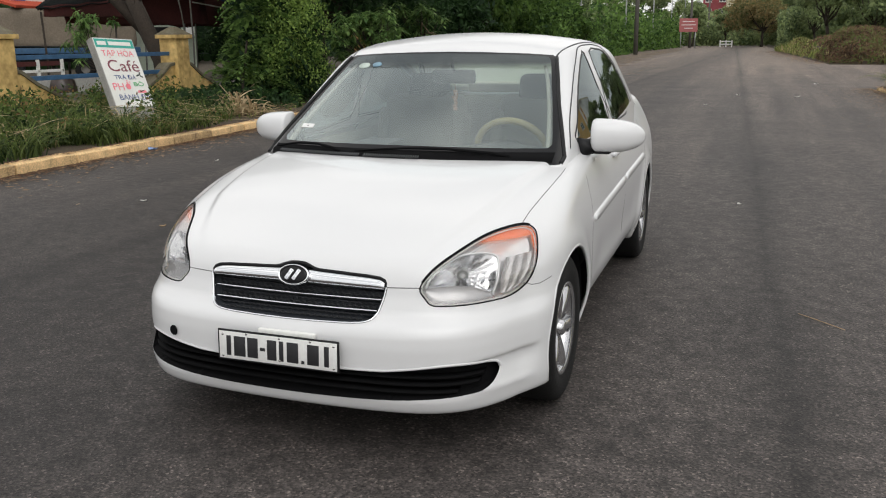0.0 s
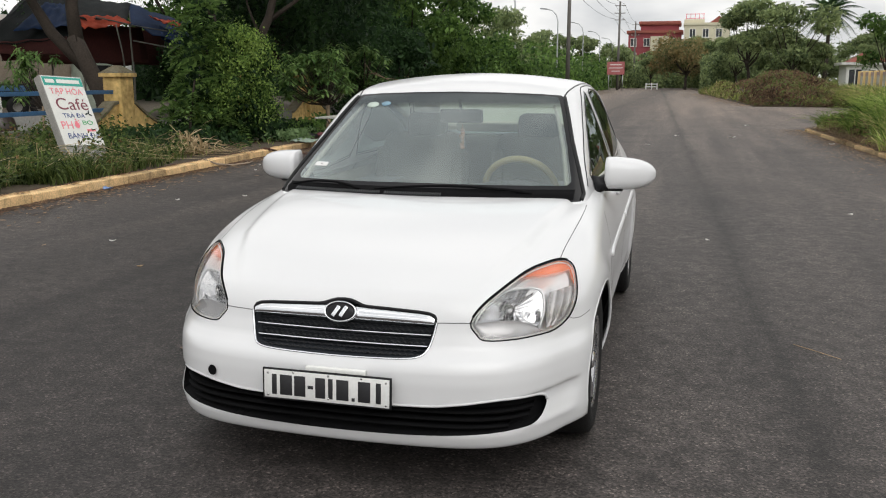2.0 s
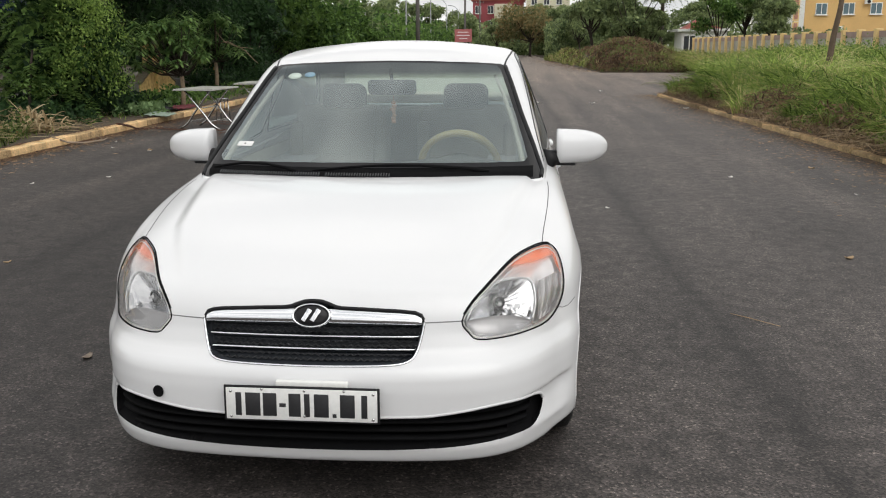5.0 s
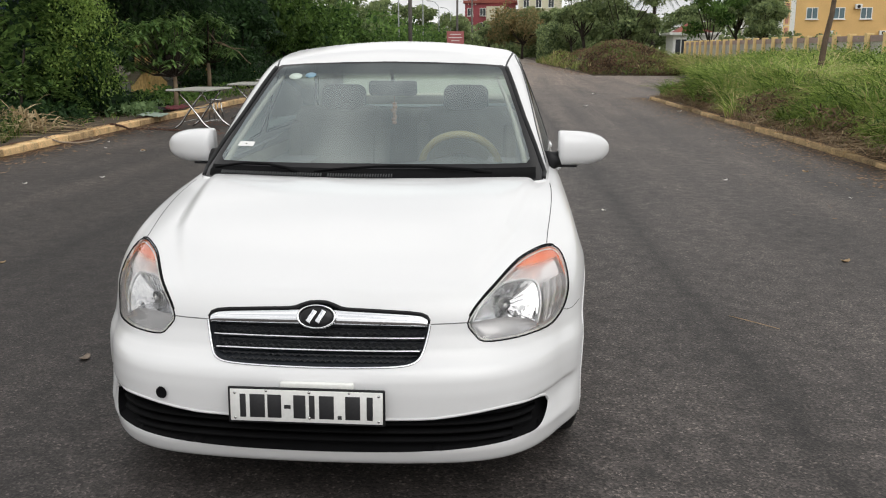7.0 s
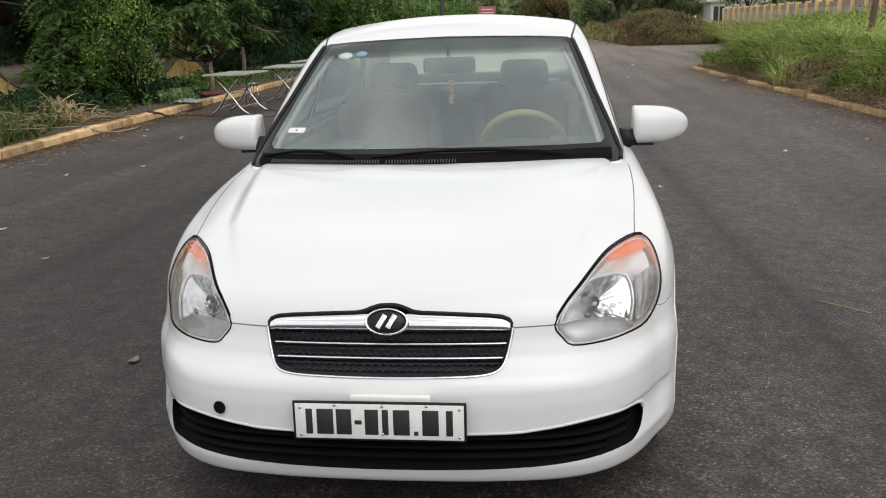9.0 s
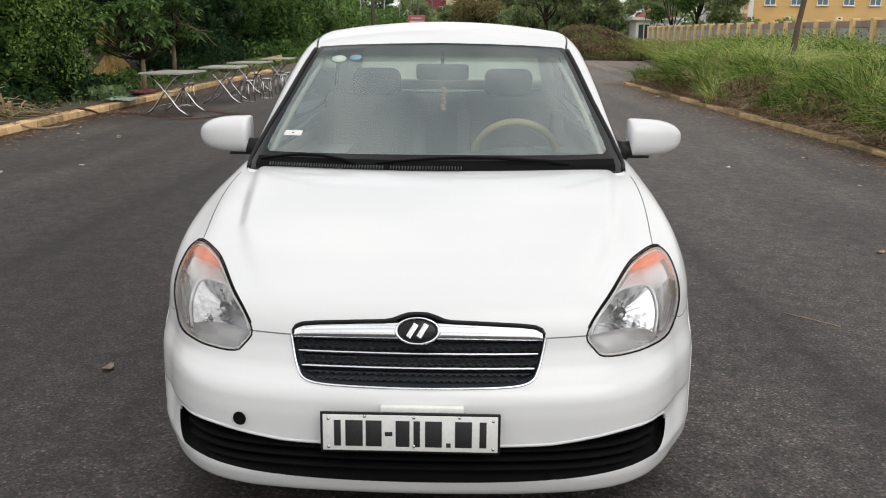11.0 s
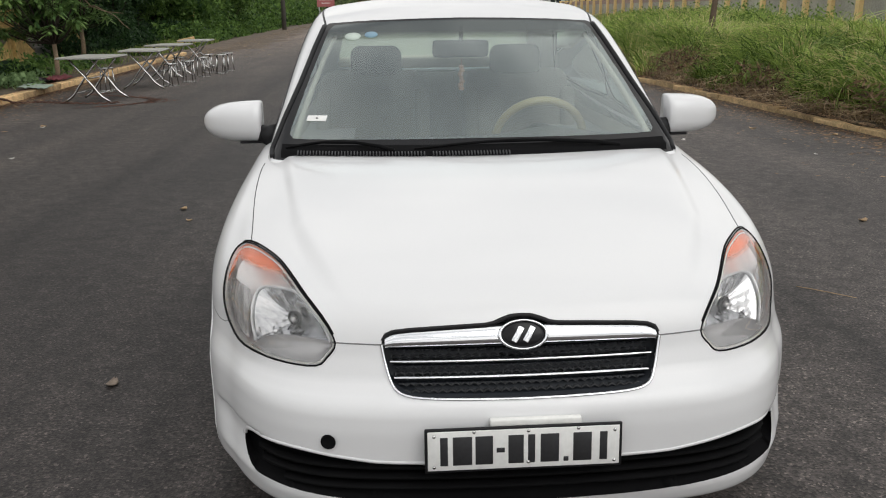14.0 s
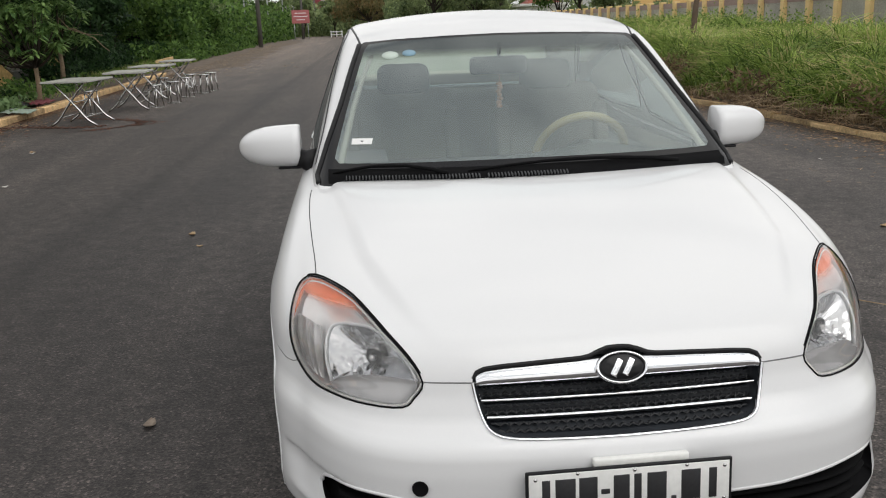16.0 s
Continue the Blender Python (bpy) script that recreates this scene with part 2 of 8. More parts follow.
def sprays(centres, dirs, length, leaf, per=9, hang=0.45):
    """Feathery shoots: leaflets in pairs along a stem that starts at each centre and bends down."""
    n = len(centres)
    d = dirs + rng.normal(0, 0.35, (n, 3))
    d /= np.linalg.norm(d, axis=1, keepdims=True)
    s = np.cross(d, np.array([0, 0, 1.0]) + rng.normal(0, 0.25, (n, 3)))
    s /= np.linalg.norm(s, axis=1, keepdims=True)
    L = length * rng.uniform(0.6, 1.25, (n, 1))
    down = np.array([0, 0, -1.0])
    out = []
    for k in range(per):
        t = (k + 0.6) / per
        c = centres + d * L * t + down * L * hang * t * t
        for sd in (-1, 1):
            w = leaf * (1.15 - 0.7 * t) * rng.uniform(0.75, 1.25, (n, 1))
            a = s * sd * 0.85 + d * 0.5 + down * 0.30
            a /= np.linalg.norm(a, axis=1, keepdims=True)
            b = np.cross(a, np.cross(d, s)) * w * 0.21
            out.append(np.stack([c, c + a * w * 0.45 - b, c + a * w, c + a * w * 0.45 + b], 1))
    return np.concatenate(out)


def tussocks(xy, z, length, width, per, bias=(0.0, 0.0)):
    """Clumps of long grass: each clump's blades rise together and arch over to all sides."""
    n = len(xy) * per
    c, zz = np.repeat(xy, per, 0), np.repeat(np.broadcast_to(z, len(xy)), per)
    size = np.repeat(rng.uniform(0.6, 1.2, len(xy)), per)
    a = rng.uniform(0, math.tau, n)
    L = length * size * rng.uniform(0.55, 1.15, n)
    reach = L * rng.uniform(0.2, 0.75, n)
    sag = rng.uniform(0.30, 0.85, n)
    bx, by = c[:, 0] + rng.normal(0, 0.06, n), c[:, 1] + rng.normal(0, 0.06, n)
    way = np.repeat(np.random.default_rng(len(xy)).normal(0, 0.42, (len(xy), 2)), per, 0)
    dx, dy = np.cos(a) + bias[0] + way[:, 0], np.sin(a) + bias[1] + way[:, 1]
    sx, sy = -np.sin(a), np.cos(a)
    rows = []
    for t, wd in ((0, 0.8), (0.3, 1.0), (0.6, 0.85), (0.85, 0.5), (1.0, 0.06)):
        px, py = bx + dx * reach * t ** 1.5, by + dy * reach * t ** 1.5
        pz = zz + L * (t * 0.95 - sag * t * t * t)
        w = width * wd * 0.5
        rows.append(np.stack([np.stack([px - sx * w, py - sy * w, pz - w * 0.4], 1), np.stack([px + sx * w, py + sy * w, pz + w * 0.4], 1)], 1))
    return np.stack(rows, 1)


def stalks(centres, per, spread, z, length, width):
    """Long dry stalks lying across one another in heaps."""
    n = len(centres) * per
    c = np.repeat(np.array(centres, dtype=float), per, 0) + rng.normal(0, spread, (n, 2))
    a, up = rng.uniform(0, math.tau, n), rng.uniform(-0.10, 0.30, n)
    L = length * rng.uniform(0.4, 1.2, n)
    bend = rng.normal(0, 0.15, n)
    zz = z + rng.uniform(0.02, 0.20, n) * np.exp(-((c - np.repeat(np.array(centres, dtype=float), per, 0)) ** 2).sum(1) / (2 * spread ** 2))
    rows = []
    for t, wd in ((-0.5, 0.5), (-0.1, 1.0), (0.25, 0.9), (0.5, 0.2)):
        px = c[:, 0] + np.cos(a) * L * t - np.sin(a) * bend * L * t * t
        py = c[:, 1] + np.sin(a) * L * t + np.cos(a) * bend * L * t * t
        pz = np.maximum(zz + up * L * (t + 0.5) - 0.25 * L * np.maximum(t, 0) ** 2, z + 0.01)
        w = width * wd * 0.5
        rows.append(np.stack([np.stack([px + np.sin(a) * w, py - np.cos(a) * w, pz], 1), np.stack([px - np.sin(a) * w, py + np.cos(a) * w, pz + w * 0.5], 1)], 1))
    return np.stack(rows, 1)


def blades(xy, z, height, width, lean, wind=(0.0, 0.0)):
    """Grass: each blade a tapering strip of three joints, bent over to its own side."""
    n = len(xy)
    a = rng.uniform(0, math.tau, n)
    h = height * rng.uniform(0.55, 1.25, n)
    b = h * lean * rng.uniform(0.3, 1.5, n)
    dx, dy = np.cos(a) * b + wind[0] * h, np.sin(a) * b + wind[1] * h
    sx, sy = -np.sin(a), np.cos(a)
    rows = []
    for t, wd in ((0, 1.0), (0.4, 0.85), (0.75, 0.55), (1.0, 0.08)):
        px, py = xy[:, 0] + dx * t * t, xy[:, 1] + dy * t * t
        pz = z + h * (t - 0.25 * t * t * lean)
        w = width * wd * 0.5
        rows.append(np.stack([np.stack([px - sx * w, py - sy * w, pz], 1), np.stack([px + sx * w, py + sy * w, pz], 1)], 1))
    return np.stack(rows, 1)


def asphalt_mat():
    """Worn asphalt: dark binder with single pale stones, dusty bands along the road, a paving joint and a broad darker
    band on the left.
    """
    m = bpy.data.materials.new("asphalt")
    m.use_nodes = True
    n, l = m.node_tree.nodes, m.node_tree.links
    b = n["Principled BSDF"]
    b.inputs["Roughness"].default_value = 0.70
    b.inputs["Specular IOR Level"].default_value = 0.38
    co, mp = n.new("ShaderNodeTexCoord"), n.new("ShaderNodeMapping")
    mp.inputs["Scale"].default_value = (1.5, 0.085, 1)
    bands, blot, grain, clump = (n.new("ShaderNodeTexNoise") for _ in range(4))
    for t, s, d in ((bands, 1.0, 4), (blot, 0.8, 5), (grain, 60, 4), (clump, 9, 7)):
        t.inputs["Scale"].default_value, t.inputs["Detail"].default_value = s, d
    chips = n.new("ShaderNodeTexVoronoi")
    chips.inputs["Scale"].default_value = 125
    sep, pos = n.new("ShaderNodeSeparateColor"), n.new("ShaderNodeSeparateXYZ")
    l.new(co.outputs["Object"], mp.inputs[0])
    l.new(mp.outputs[0], bands.inputs["Vector"])
    for t in (blot, grain, clump, chips):
        l.new(co.outputs["Object"], t.inputs["Vector"])
    l.new(chips.outputs["Color"], sep.inputs[0])
    l.new(co.outputs["Object"], pos.inputs[0])

    def ramp(src, stops):
        r = n.new("ShaderNodeValToRGB")
        for k, (q, c) in enumerate(stops):
            e = r.color_ramp.elements[k] if k < 2 else r.color_ramp.elements.new(q)
            e.position, e.color = q, (*c, 1)
        l.new(src, r.inputs[0])
        return r.outputs[0]

    def math_node(op, x, y=0.0, z=0.0):
        q = n.new("ShaderNodeMath")
        q.operation = op
        for k, v in enumerate((x, y, z)):
            if isinstance(v, (int, float)):
                q.inputs[k].default_value = v
            else:
                l.new(v, q.inputs[k])
        return q.outputs[0]

    def blend(a, c, fac, mode="MULTIPLY"):
        x = n.new("ShaderNodeMix")
        x.data_type, x.blend_type = "RGBA", mode
        x.inputs["Factor"].default_value = fac
        l.new(a, x.inputs["A"])
        l.new(c, x.inputs["B"])
        return x.outputs["Result"]

    base = ramp(bands.outputs["Fac"], [(0.32, (0.0490, 0.0424, 0.0400)), (0.68, (0.0676, 0.0586, 0.0552))])
    spots = ramp(blot.outputs["Fac"], [(0.30, (0.76, 0.76, 0.76)), (0.50, (0.97, 0.97, 0.97)), (0.70, (1.16, 1.16, 1.15))])
    stones = ramp(sep.outputs[0], [(0.0, (0.34, 0.34, 0.34)), (0.45, (0.80, 0.80, 0.80)), (0.80, (1.16, 1.16, 1.14)), (0.93, (1.50, 1.47, 1.42)), (1.0, (2.9, 2.82, 2.70))])
    g = ramp(grain.outputs["Fac"], [(0.32, (0.52, 0.52, 0.52)), (0.68, (1.52, 1.52, 1.52))])
    lumps = ramp(clump.outputs["Fac"], [(0.34, (0.66, 0.66, 0.66)), (0.66, (1.30, 1.30, 1.30))])
    # the joint between two paving lanes, and a broad darker band to its left
    wob = math_node("MULTIPLY", math_node("SUBTRACT", blot.outputs["Fac"], 0.5), 0.5)
    u = math_node("ADD", math_node("MULTIPLY_ADD", pos.outputs[1], 0.034, pos.outputs[0]), math_node("MULTIPLY", wob, 0.35))
    j = math_node("DIVIDE", math_node("ABSOLUTE", math_node("SUBTRACT", u, 1.725)), 0.24)
    u2 = math_node("ADD", math_node("MULTIPLY_ADD", pos.outputs[1], -0.008, pos.outputs[0]), math_node("MULTIPLY", wob, 0.22))
    j2 = math_node("DIVIDE", math_node("ABSOLUTE", math_node("ADD", u2, 2.75)), 0.20)
    k = math_node("DIVIDE", math_node("ABSOLUTE", math_node("ADD", math_node("ADD", pos.outputs[0], wob), 2.7)), 1.9)
    # lightens with distance: dusty surface, with the far road's sky sheen painted in
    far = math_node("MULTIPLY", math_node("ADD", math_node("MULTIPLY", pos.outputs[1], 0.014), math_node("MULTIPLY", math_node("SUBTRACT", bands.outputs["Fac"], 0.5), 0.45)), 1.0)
    dust_veil = ramp(far, [(0.08, (1, 1, 1)), (0.30, (1.66, 1.60, 1.52)), (0.62, (2.85, 2.62, 2.30))])
    joint = ramp(j, [(0.0, (0.50, 0.50, 0.50)), (0.30, (0.74, 0.74, 0.74)), (1.0, (1, 1, 1))])
    seam = ramp(j2, [(0.0, (0.66, 0.66, 0.66)), (0.45, (0.82, 0.82, 0.82)), (1.0, (1, 1, 1))])
    base = blend(base, seam, 1.0)
    dark_band = ramp(k, [(0.0, (0.76, 0.745, 0.735)), (0.55, (0.81, 0.80, 0.79)), (1.0, (1, 1, 1))])
    # tone across the road; the dip left of the car paints its soft shade
    across = math_node("DIVIDE", math_node("ADD", math_node("ADD", pos.outputs[0], wob), 5.0), 10.0)
    pale = ramp(across, [(0.0, (0.97, 0.96, 0.95)), (0.15, (0.90, 0.90, 0.90)), (0.29, (0.70, 0.70, 0.71)), (0.39, (0.70, 0.70, 0.71)), (0.53, (1.10, 1.10, 1.09)), (0.70, (1.14, 1.13, 1.115)), (0.82, (1.08, 1.065, 1.05)), (1.0, (0.98, 0.965, 0.95))])
    base = blend(base, pale, 1.0)
    out = blend(blend(blend(blend(blend(blend(blend(base, spots, 1.0), g, 0.8), stones, 1.0), joint, 1.0), dark_band, 1.0), dust_veil, 1.0), lumps, 1.0)
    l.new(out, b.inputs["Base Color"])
    bp = n.new("ShaderNodeBump")
    bp.inputs["Strength"].default_value, bp.inputs["Distance"].default_value = 0.4, 0.004
    l.new(chips.outputs["Distance"], bp.inputs["Height"])
    l.new(bp.outputs[0], b.inputs["Normal"])
    return m


ASPHALT = asphalt_mat()
KERB = mat("painted_kerb", (0.56, 0.385, 0.195), 0.88, var=0.62, scale=5, fine=50, bump=0.5, rnd=0.5)
SOIL = mat("soil", (0.075, 0.056, 0.040), 0.95, var=0.5, scale=2.5, fine=30, bump=0.8, tint=(0.070, 0.056, 0.036))
PAINT = mat("white_paint", (0.700, 0.702, 0.708), 0.26, var=0.012, scale=3, fine=200, coat=0.45)
BLACK = mat("black_plastic", (0.010, 0.010, 0.011), 0.5, var=0.3, scale=20, fine=300, bump=0.05)
GLOSSBLACK = mat("gloss_black", (0.010, 0.010, 0.011), 0.12, var=0.2, scale=20, fine=200)
RUBBER = mat("tyre_rubber", (0.011, 0.011, 0.011), 0.75, var=0.35, scale=9, fine=150, bump=0.2)
CHROME = mat("chrome", (0.82, 0.83, 0.85), 0.07, 1.0, var=0.03, scale=10, fine=90)
STEEL = mat("stainless_steel", (0.50, 0.50, 0.49), 0.16, 1.0, var=0.15, scale=12, fine=90)
ALLOY = mat("silver_alloy", (0.58, 0.58, 0.59), 0.24, 0.9, var=0.06, scale=10, fine=120)
REFLECTOR = mat("lamp_reflector", (0.68, 0.69, 0.71), 0.11, 1.0, var=0.10, scale=14, fine=60, bump=0.05)
def amber_mat():
    """Amber plastic that fades into the clear lens along its lower edge."""
    m = bpy.data.materials.new("amber_lens")
    m.use_nodes = True
    n, l = m.node_tree.nodes, m.node_tree.links
    b, out = n["Principled BSDF"], n["Material Output"]
    b.inputs["Base Color"].default_value, b.inputs["Roughness"].default_value = (0.93, 0.20, 0.03, 1), 0.18
    co, sep, ab, ma, rg = (n.new(k) for k in ("ShaderNodeTexCoord", "ShaderNodeSeparateXYZ", "ShaderNodeMath", "ShaderNodeMath", "ShaderNodeMapRange"))
    tr, mix = n.new("ShaderNodeBsdfTransparent"), n.new("ShaderNodeMixShader")
    ab.operation, ma.operation, ma.inputs[1].default_value = "ABSOLUTE", "MULTIPLY_ADD", 2.0
    sb, mx = n.new("ShaderNodeMath"), n.new("ShaderNodeMath")
    sb.operation, sb.inputs[1].default_value = "SUBTRACT", 0.742
    mx.operation, mx.inputs[1].default_value = "MAXIMUM", 0.0
    l.new(co.outputs["Object"], sep.inputs[0])
    l.new(sep.outputs[0], ab.inputs[0])
    l.new(ab.outputs[0], sb.inputs[0])
    l.new(sb.outputs[0], mx.inputs[0])
    l.new(mx.outputs[0], ma.inputs[0])
    l.new(sep.outputs[2], ma.inputs[2])
    rg.interpolation_type = "SMOOTHSTEP"
    rg.inputs["From Min"].default_value, rg.inputs["From Max"].default_value = 0.722, 0.742
    rg.inputs["To Max"].default_value = 0.93
    l.new(ma.outputs[0], rg.inputs["Value"])
    l.new(rg.outputs[0], mix.inputs[0])
    l.new(tr.outputs[0], mix.inputs[1])
    l.new(b.outputs[0], mix.inputs[2])
    l.new(mix.outputs[0], out.inputs[0])
    return m


LENS = glass("clear_lens", (0.99, 0.98, 0.97), 0.99, gloss=0.8, dust_veil=0.05, cool=0.0)
GLASS = glass("window_glass", (0.82, 0.91, 0.88), 0.97, gloss=1.45, dust_veil=0.062)
DARKGLASS = glass("tinted_glass", (0.30, 0.33, 0.34), 0.22, gloss=0.55)
ORANGE = amber_mat()
INTERIOR = mat("beige_interior", (0.50, 0.47, 0.41), 0.8, var=0.12, scale=8, fine=160, bump=0.15)
GREYFABRIC = mat("grey_fabric", (0.10, 0.10, 0.10), 0.9, var=0.2, scale=9, fine=200, bump=0.2)
DASH = mat("dashboard_vinyl", (0.16, 0.155, 0.15), 0.65, var=0.15, scale=8, fine=220, bump=0.2)
CREAM = mat("cream_rim", (0.55, 0.45, 0.25), 0.5, var=0.1, scale=10, fine=100)
WHITE = mat("white_enamel", (0.78, 0.78, 0.75), 0.5, var=0.08, scale=6, fine=80)
PLATEWHITE = mat("plate_white", (0.74, 0.74, 0.72), 0.4, var=0.08, scale=14, fine=90)
YELLOW = mat("ochre_render", (0.54, 0.335, 0.100), 0.9, var=0.55, scale=2.6, fine=9, bump=0.25, tint=(0.54, 0.38, 0.15))
BARK = mat("bark", (0.036, 0.027, 0.020), 0.95, var=0.45, scale=4, fine=28, bump=1.0)
MATTBLACK = mat("matt_black", (0.004, 0.004, 0.0045), 0.85, var=0.3, scale=20, fine=200)
MATTBLACK.node_tree.nodes["Principled BSDF"].inputs["Specular IOR Level"].default_value = 0.12
for m_black in (BLACK, GLOSSBLACK, RUBBER):
    m_black.node_tree.nodes["Principled BSDF"].inputs["Specular IOR Level"].default_value = 0.25


# ---- the ground: one sheet of asphalt to the horizon, verges and kerbs on it ----
def ground_sheet():
    bm = bmesh.new()
    xs = [-1500, -400, -120, -40, -20] + [i * 1.0 for i in range(-15, 16)] + [20, 40, 120, 400, 1500]
    ys = [-1500, -400, -100, -30] + [i * 1.0 for i in range(-10, 41)] + [50, 70, 100, 160, 400, 1500]
    rows = [[bm.verts.new((x, y, 0.012 * math.sin(x * 0.5) * math.sin(y * 0.31) * (1 if abs(x) < 6 and y > 4.5 else 0))) for x in xs] for y in ys]
    for a, b in zip(rows, rows[1:]):
        for i in range(len(xs) - 1):
            bm.faces.new((a[i], a[i + 1], b[i + 1], b[i]))
    return bm


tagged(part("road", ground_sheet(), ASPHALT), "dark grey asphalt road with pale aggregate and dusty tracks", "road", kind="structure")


def kerb_x(y):
    """The line of the verge's edge, which bends away from the road."""
    return -6.22 - 0.045 * (y - 5)


def verge(name, xr, yr, height, edge=None, lump=0.05, step=0.5, rise=0.0):
    bm = bmesh.new()
    nx, ny = max(3, int((xr[1] - xr[0]) / step)), max(3, int((yr[1] - yr[0]) / step))
    rows = []
    for j in range(ny + 1):
        y = yr[0] + (yr[1] - yr[0]) * j / ny
        lo, hi = edge(y) if edge else xr
        rows.append([])
        for i in range(nx + 1):
            x = lo + (hi - lo) * i / nx
            rim = i in (0, nx) or j in (0, ny)
            up = (rise(y) if callable(rise) else rise) * float(smooth01(0.5, 5.0, x - lo)) * float(smooth01(0.0, 3.0, yr[1] - y))
            rows[-1].append(bm.verts.new((x, y, height if rim else height + up + lump * noise.noise((x * 0.8, y * 0.8, 0)))))
    for a, b in zip(rows, rows[1:]):
        for i in range(nx):
            bm.faces.new((a[i], a[i + 1], b[i + 1], b[i]))
    ring = [e for e in bm.edges if e.is_boundary]
    ext = bmesh.ops.extrude_edge_only(bm, edges=ring)
    for v in ext["geom"]:
        if isinstance(v, bmesh.types.BMVert):
            v.co.z = -0.05
    bmesh.ops.recalc_face_normals(bm, faces=bm.faces)
    return bm


def right_x(y):
    return 5.13 - 0.044 * (y - 6)


tagged(part("ground_left", verge("v", (-60, -6.4), (-30, 150), 0.10, lambda y: (-60, kerb_x(y) - 0.14), step=1.6), SOIL),
       "bare brown soil verge behind the ochre kerb", "verge", kind="structure")
tagged(part("ground_right", verge("v", (5, 60), (-30, 24.2), 0.09, lambda y: (right_x(y) + 0.14, 60), step=1.2, rise=0.55), SOIL),
       "soil of the overgrown field behind the kerb", "verge", kind="structure")
tagged(part("ground_far", verge("v", (3, 60), (47.5, 150), 0.03, lambda y: (6.0 - 0.035 * (y - 6), 60), step=2.0), SOIL),
       "soil of the far field beyond the side street", "verge", kind="structure")
tagged(part("ground_back", verge("v", (6, 60), (24.0, 49), 0.08, lambda y: (6.2 + 0.13 * (y - 24.2), 60), step=1.6, rise=lambda y: 0.50 + 0.27 * float(smooth01(24.5, 31.0, y))), SOIL),
       "soil of the overgrown field before the fence", "verge", kind="structure")


# ---- the white saloon car: nose at y = 0, mid-plane at x = 0 ----
CAR = thing("car", "white compact four-door saloon parked on the asphalt road", "car", pose(0, 2.0, 0))
AXLE_F, AXLE_R, WHEEL_R = 0.71, 3.21, 0.298


def smax(a, b, k):
    h = np.clip(0.5 + 0.5 * (a - b) / k, 0, 1)
    return b + (a - b) * h + k * h * (1 - h)


def plan(x):
    """How far the nose falls back towards its corners."""
    return 0.12 * x ** 2 + 1.51 * np.abs(x) ** 6.7 - 0.075 * smooth01(0.745, 0.855, np.abs(x))


def nose_set_back(z):
    """The bumper's upright profile: fullest at the number plate, leaning back to the bonnet, tucked in at the chin."""
    return np.interp(z, [0.12, 0.19, 0.24, 0.33, 0.42, 0.465, 0.488, 0.502, 0.53, 0.58, 0.64, 0.70, 0.9],
                     [0.080, 0.014, -0.006, 0.001, 0.0, 0.006, 0.018, 0.036, 0.066, 0.088, 0.103, 0.120, 0.19])


def body_f(p):
    """Below zero inside the lower body."""
    x, y, z = np.abs(p[:, 0]), p[:, 1], p[:, 2]
    slope = np.sqrt(1 + (0.24 * x + 10.1 * x ** 5.7) ** 2)
    front = (-0.085 + plan(x) + nose_set_back(z) - y) / slope
    # the brow over the intake's outer end and the ridge below it
    corner = smooth01(0.61, 0.69, x) * (1 - smooth01(0.76, 0.83, x)) * (1 - smooth01(0.30, 0.42, y))
    dent = corner * (0.011 * smooth01(0.0, 0.012, 0.374 - z) * (1 - smooth01(0.03, 0.10, 0.374 - z)) - 0.006 * np.exp(-((z - 0.262) / 0.014) ** 2))
    front = front + dent
    yn = y - 0.9 * plan(x)
    top = 0.655 + 0.30 * (1 - np.exp(-np.maximum(yn, -0.3) / 0.45)) + 0.085 * smooth01(1.9, 3.5, y) - 0.05 * smooth01(3.9, 4.2, y)
    # raised flanks of the bonnet, running from the lamps to the screen
    rim = np.interp(y, [0, 0.09, 0.16, 0.31, 0.45, 1.0, 1.15], [0.36, 0.41, 0.457, 0.520, 0.568, 0.650, 0.668])
    top = top - 0.015 * smooth01(rim - 0.010, rim + 0.034, x) * smooth01(0.0, 0.35, y) * (1 - smooth01(1.05, 1.4, y))
    lid = (z - top) / 1.15
    side = 0.8475 - 0.80 * np.maximum(0, z - 0.62) ** 2 - 0.28 * np.maximum(0, 0.5 - z) ** 2 * smooth01(0.4, 0.8, y) - 0.10 * np.maximum(0, z - 0.8) * smooth01(2.2, 3.2, y) - 0.05 * smooth01(2.6, 4.2, y) ** 2
    for ax in (AXLE_F, AXLE_R):
        d = np.hypot(y - ax, z - 0.30)
        side = side + 0.014 * np.exp(-((d - 0.36) / 0.06) ** 2)
    side = side - 0.010 * np.exp(-((z - 0.44) / 0.10) ** 2) * smooth01(1.1, 1.5, y) * (1 - smooth01(2.5, 2.9, y))
    side = side + 0.006 * np.exp(-((z - 0.42) / 0.20) ** 2) * (1 - smooth01(0.9, 1.6, y))
    sill = smooth01(0.98, 1.12, y) * (1 - smooth01(2.82, 2.96, y))
    side = side - 0.95 * np.maximum(0, 0.38 - z) ** 1.6 * sill
    flank = x - side + dent
    rear = y - (4.17 - 0.16 * x ** 2 - 0.9 * x ** 6 - 0.6 * np.maximum(0, z - 0.75) ** 2 - 0.5 * np.maximum(0, 0.4 - z) ** 2)
    floor = 0.168 + 0.05 * sill + 0.013 * (1 - smooth01(0.25, 0.6, y)) - z
    f = smax(front, lid, 0.05)
    f = smax(f, flank, 0.045)
    f = smax(f, rear, 0.08)
    return smax(f, floor, 0.03)


def screen_y(x, z):
    return 0.985 + 1.56 * (z - 0.93) + 0.22 * x ** 2 + 0.25 * np.maximum(z - 1.2, 0) ** 2


